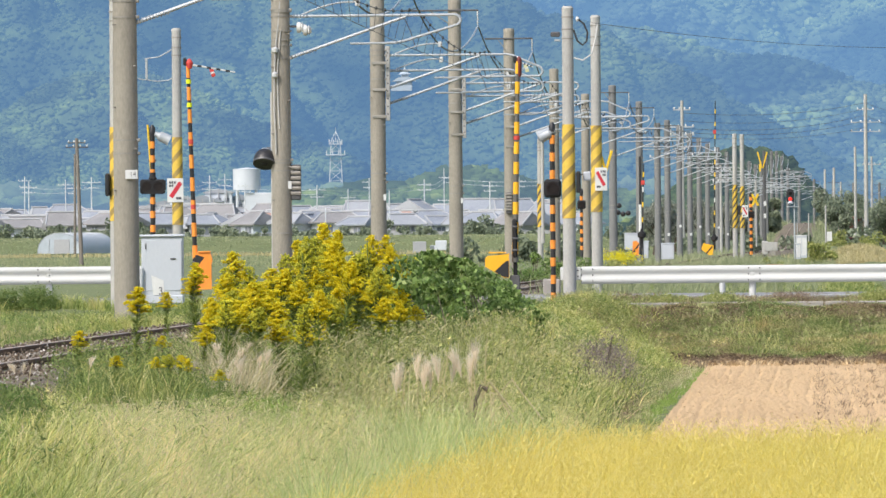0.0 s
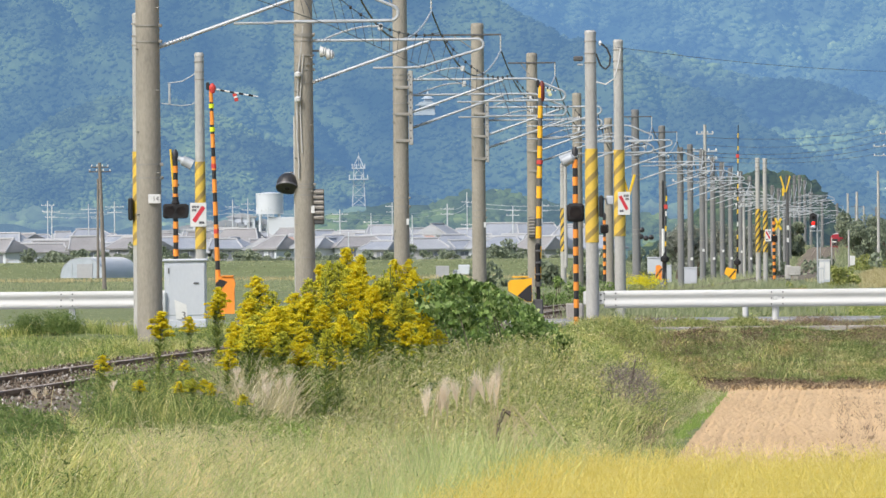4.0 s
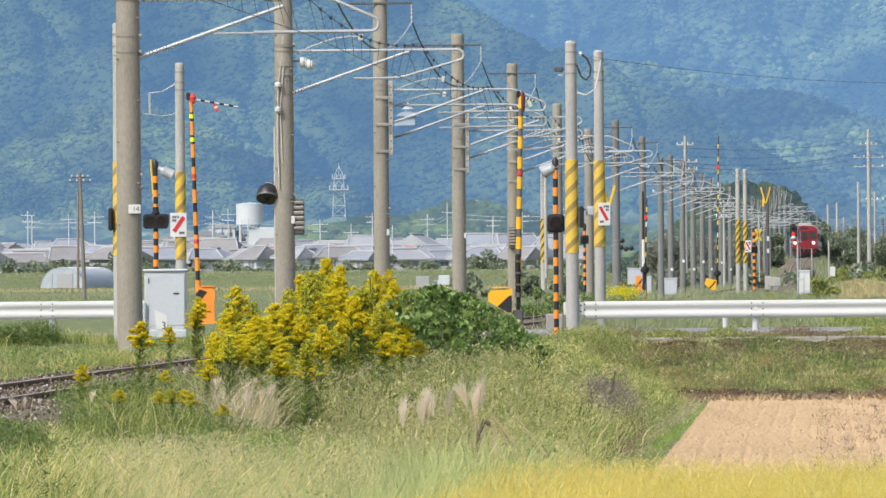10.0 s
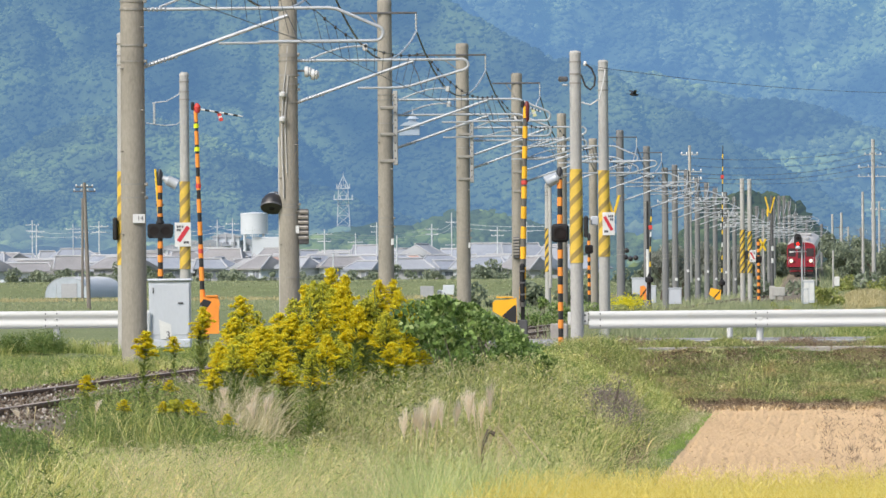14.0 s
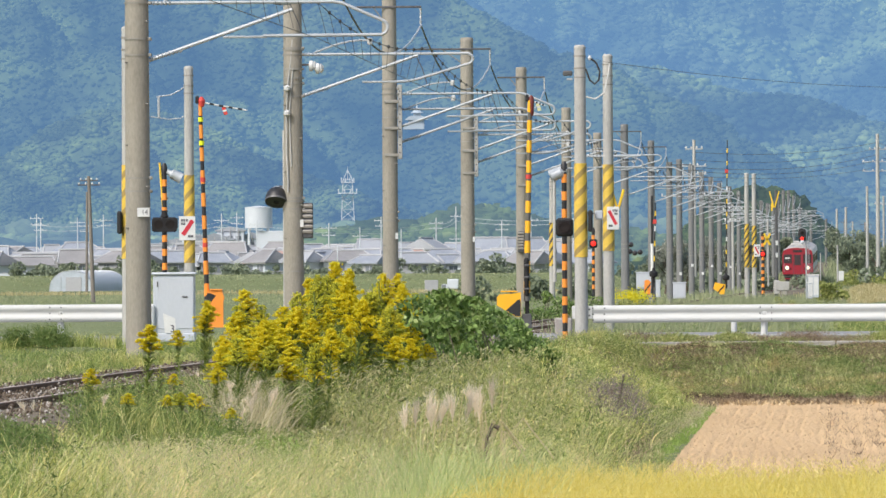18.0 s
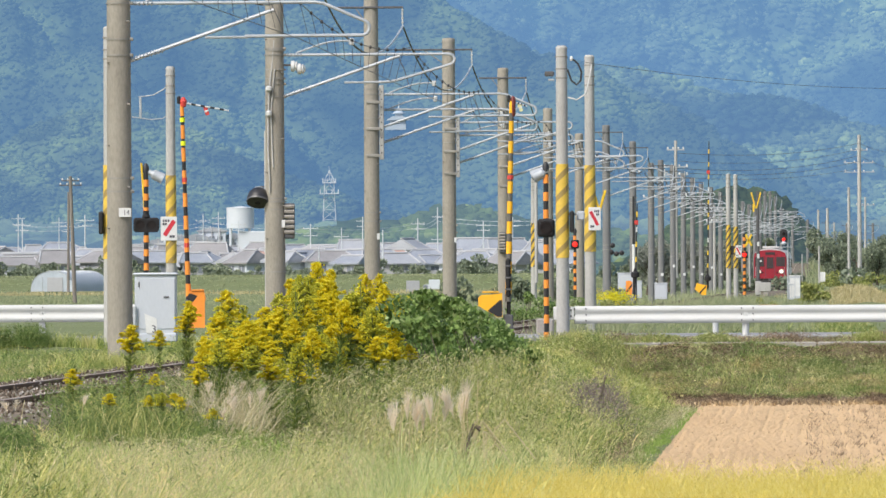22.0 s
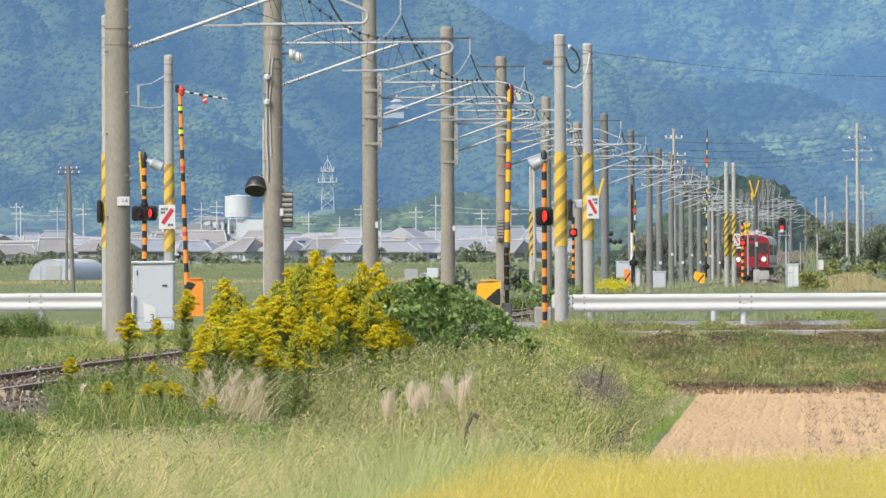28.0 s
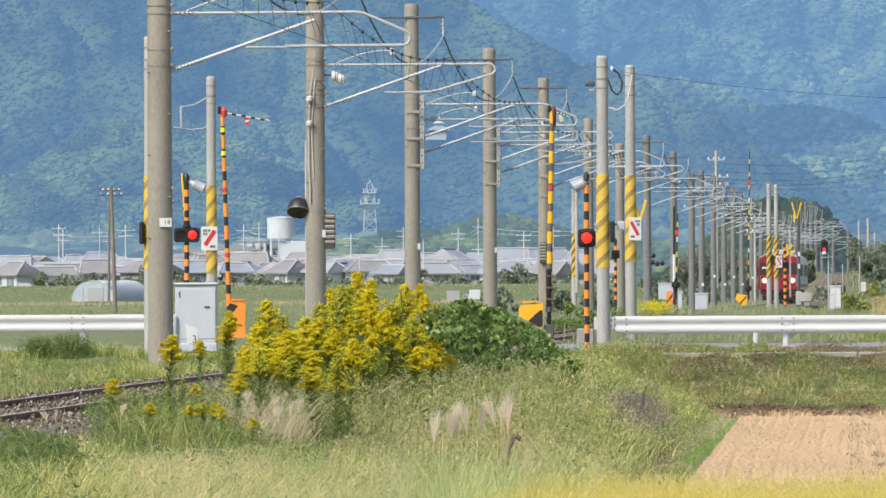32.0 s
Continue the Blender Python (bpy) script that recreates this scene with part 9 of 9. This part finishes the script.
for x, w_ in ((-0.93, 0.80), (0.0, 0.62), (0.93, 0.80)):
    part("windscreen", Geo().box((x, -0.03, 2.45 if x else 2.35), (w_, 0.03, 0.85 if x else 1.0), 0.05), GLASS_DARK, fr)
    part("window_frame", Geo().box((x, -0.022, 2.45 if x else 2.35), (w_ + 0.09, 0.03, 0.94 if x else 1.09), 0.05), TRAIN_RED, fr)
part("door_seam", Geo().box((-0.40, -0.022, 1.95), (0.025, 0.02, 1.9), 0.0), INK, fr)
part("door_seam", Geo().box((0.40, -0.022, 1.95), (0.025, 0.02, 1.9), 0.0), INK, fr)
part("destination_box", Geo().box((0, -0.035, 3.18), (0.85, 0.03, 0.22), 0.02), GLASS_DARK, fr)
part("blind_bar", Geo().box((-0.95, -0.05, 2.52), (0.45, 0.012, 0.14), 0.0), WHITE, fr)
for x in (-1.0, 1.0):
    part("headlamp_ring", Geo().lathe((x, -0.02, 1.60), [(0.22, 0.0), (0.22, -0.06), (0.16, -0.07), (0.16, -0.02)], 20, "Y"), GALVANISED, fr)
    part("headlamp", Geo().lathe((x, -0.05, 1.60), [(0.145, 0.0), (0.10, -0.02), (0.01, -0.03)], 20, "Y"), LAMP_WHITE, fr, "lit warm headlamp")
    part("tail_lamp", Geo().lathe((x * 0.66, -0.02, 1.5), [(0.08, 0.0), (0.06, -0.03), (0.01, -0.035)], 14, "Y"), LENS_DARK, fr)
    part("handrail", Geo().cyl((x * 1.28, -0.05, 1.2), (x * 1.28, -0.05, 2.0), 0.015, n=6), GALVANISED, fr)
part("skirt", Geo().box((0, 0.25, 0.80), (2.6, 0.4, 0.3), 0.05), UNDERFLOOR, train)
part("plough", Geo().box((0, 0.1, 0.38), (2.3, 0.12, 0.36), 0.04), UNDERFLOOR, train)
part("step_plate", Geo().box((0, -0.02, 0.56), (2.5, 0.06, 0.10), 0.02), TRAIN_RED, train, "red lower edge of the front")
part("coupler", Geo().box((0, -0.25, 0.82), (0.26, 0.5, 0.28), 0.06), STEEL_DARK, train)
for x in (-0.35, 0.3, 0.55):
    part("hose", Geo().tube([(x, -0.05, 0.8), (x + 0.02, -0.2, 0.55), (x + 0.06, -0.12, 0.4)], 0.03, 6), BLACK_DULL, train)
pg = part("pantograph", Geo().tube([(-0.5, 6.0, 3.75), (-0.45, 7.2, 4.25), (-0.55, 6.2, 4.68)], 0.03, 6).tube([(0.5, 6.0, 3.75), (0.45, 7.2, 4.25), (0.55, 6.2, 4.68)], 0.03, 6), GALVANISED, train, "raised pantograph")
part("collector", Geo().tube([(-0.95, 6.2, 4.58), (-0.6, 6.2, 4.7), (0.6, 6.2, 4.7), (0.95, 6.2, 4.58)], 0.03, 6), STEEL_DARK, pg)
part("antenna", Geo().box((0.2, 1.5, 3.70), (0.5, 0.5, 0.2), 0.04), TRAIN_ROOF, train)

# ---- a bird crossing the view ----
bird = thing("bird", (0, 0, 0), "small dark bird in flight", "bird")
part("body", Geo().lathe((0, 0, 0), [(0.005, -0.16), (0.04, -0.1), (0.055, 0.0), (0.03, 0.1), (0.012, 0.16)], 10, "X"), BLACK, bird)
for sy in (-1, 1):
    part("wing", Geo().add([(0.06, 0, 0.02), (-0.06, 0, 0.02), (-0.09, sy * 0.3, 0.12), (0.0, sy * 0.28, 0.13), (0.06, 0, 0.035), (-0.06, 0, 0.035), (-0.09, sy * 0.3, 0.128), (0.0, sy * 0.28, 0.138)], [(0, 1, 2, 3), (7, 6, 5, 4), (0, 3, 7, 4), (3, 2, 6, 7), (2, 1, 5, 6), (1, 0, 4, 5)]), BLACK, bird)
part("tail", Geo().box((-0.2, 0, 0), (0.12, 0.06, 0.012), 0.003), BLACK, bird)


# ---- what moves ----
def lit_spans(beat):
    """Spells during which a lens shows its lit face."""
    if beat == "R":
        return [(26.85 + 1.166 * q, 26.85 + 1.166 * q + 0.583) for q in range(5)]
    if beat == "L":
        return [(27.433 + 1.166 * q, 27.433 + 1.166 * q + 0.583) for q in range(4)]
    if beat == "B":
        return [(15.44 + 1.208 * q, 15.44 + 1.208 * q + 0.604) for q in range(14)]
    return [(8.36, 8.63)] + [(9.256 + 1.228 * q, 9.256 + 1.228 * q + 0.59) for q in range(19)]


def motions():
    rows = []
    for t in np.arange(0, 32.01, 1.0):
        y = 605 + 14.4 * (32 - float(t))
        x, z = float(track_x(y)), float(rail_z(y))
        dx = float(track_x(y + 20) - track_x(y - 1)) / 21
        dz = float(rail_z(y + 14) - rail_z(y + 2)) / 12
        rows.append((float(t), pose(x, y, z, math.degrees(math.atan(dz)), 0, -math.degrees(math.atan(dx)))))
    walk(train, rows)
    for drum, beat in LENSES:
        x, y, z = drum.location
        keys = [(0.0, 0)]
        for a, b in lit_spans(beat):
            if b < 32.1:
                keys += [(a - 0.067, 0), (a - 0.033, 60), (a, 120), (a + 0.033, 180), (b - 0.067, 180), (b - 0.033, 240), (b, 300), (b + 0.033, 360)]
            elif a < 32:
                keys += [(a - 0.067, 0), (a - 0.033, 60), (a, 120), (a + 0.033, 180)]
        keys = [(t, d) for t, d in keys if t < 31.99]
        keys.append((32.0, keys[-1][1]))
        walk(drum, [(t, pose(x, y, z, 0, 0, d)) for t, d in keys])
    flight = [(0.0, (2.406, 267.38, 7.501), 0), (13.0, (2.406, 267.38, 7.501), 0), (13.15, (2.482, 267.86, 7.545), 5), (13.4, (3.573, 267.86, 7.786), 12), (13.7, (4.896, 267.86, 7.955), -8), (13.9, (5.648, 267.86, 8.199), 10), (14.2, (7.024, 267.86, 8.438), -8), (14.5, (8.401, 267.86, 8.606), 10), (15.0, (10.654, 267.86, 8.945), -8), (16.0, (15.157, 267.86, 9.410), 8), (18.0, (24.271, 267.86, 10.231), 0), (32.0, (87.887, 267.86, 15.624), 0)]
    walk(bird, [(t, pose(*p, 0, roll, 15)) for t, p, roll in flight])
    for j, t in enumerate(PAMPAS):
        loc, rot = t.location.copy(), t.rotation_euler.copy()
        walk(t, [(s * 0.8, pose(loc.x, loc.y, loc.z, 2.2 * math.sin(s * 1.1 + j), 3.0 * math.sin(s * 0.9 + j * 1.7), math.degrees(rot.z))) for s in range(0, 41)])


motions()
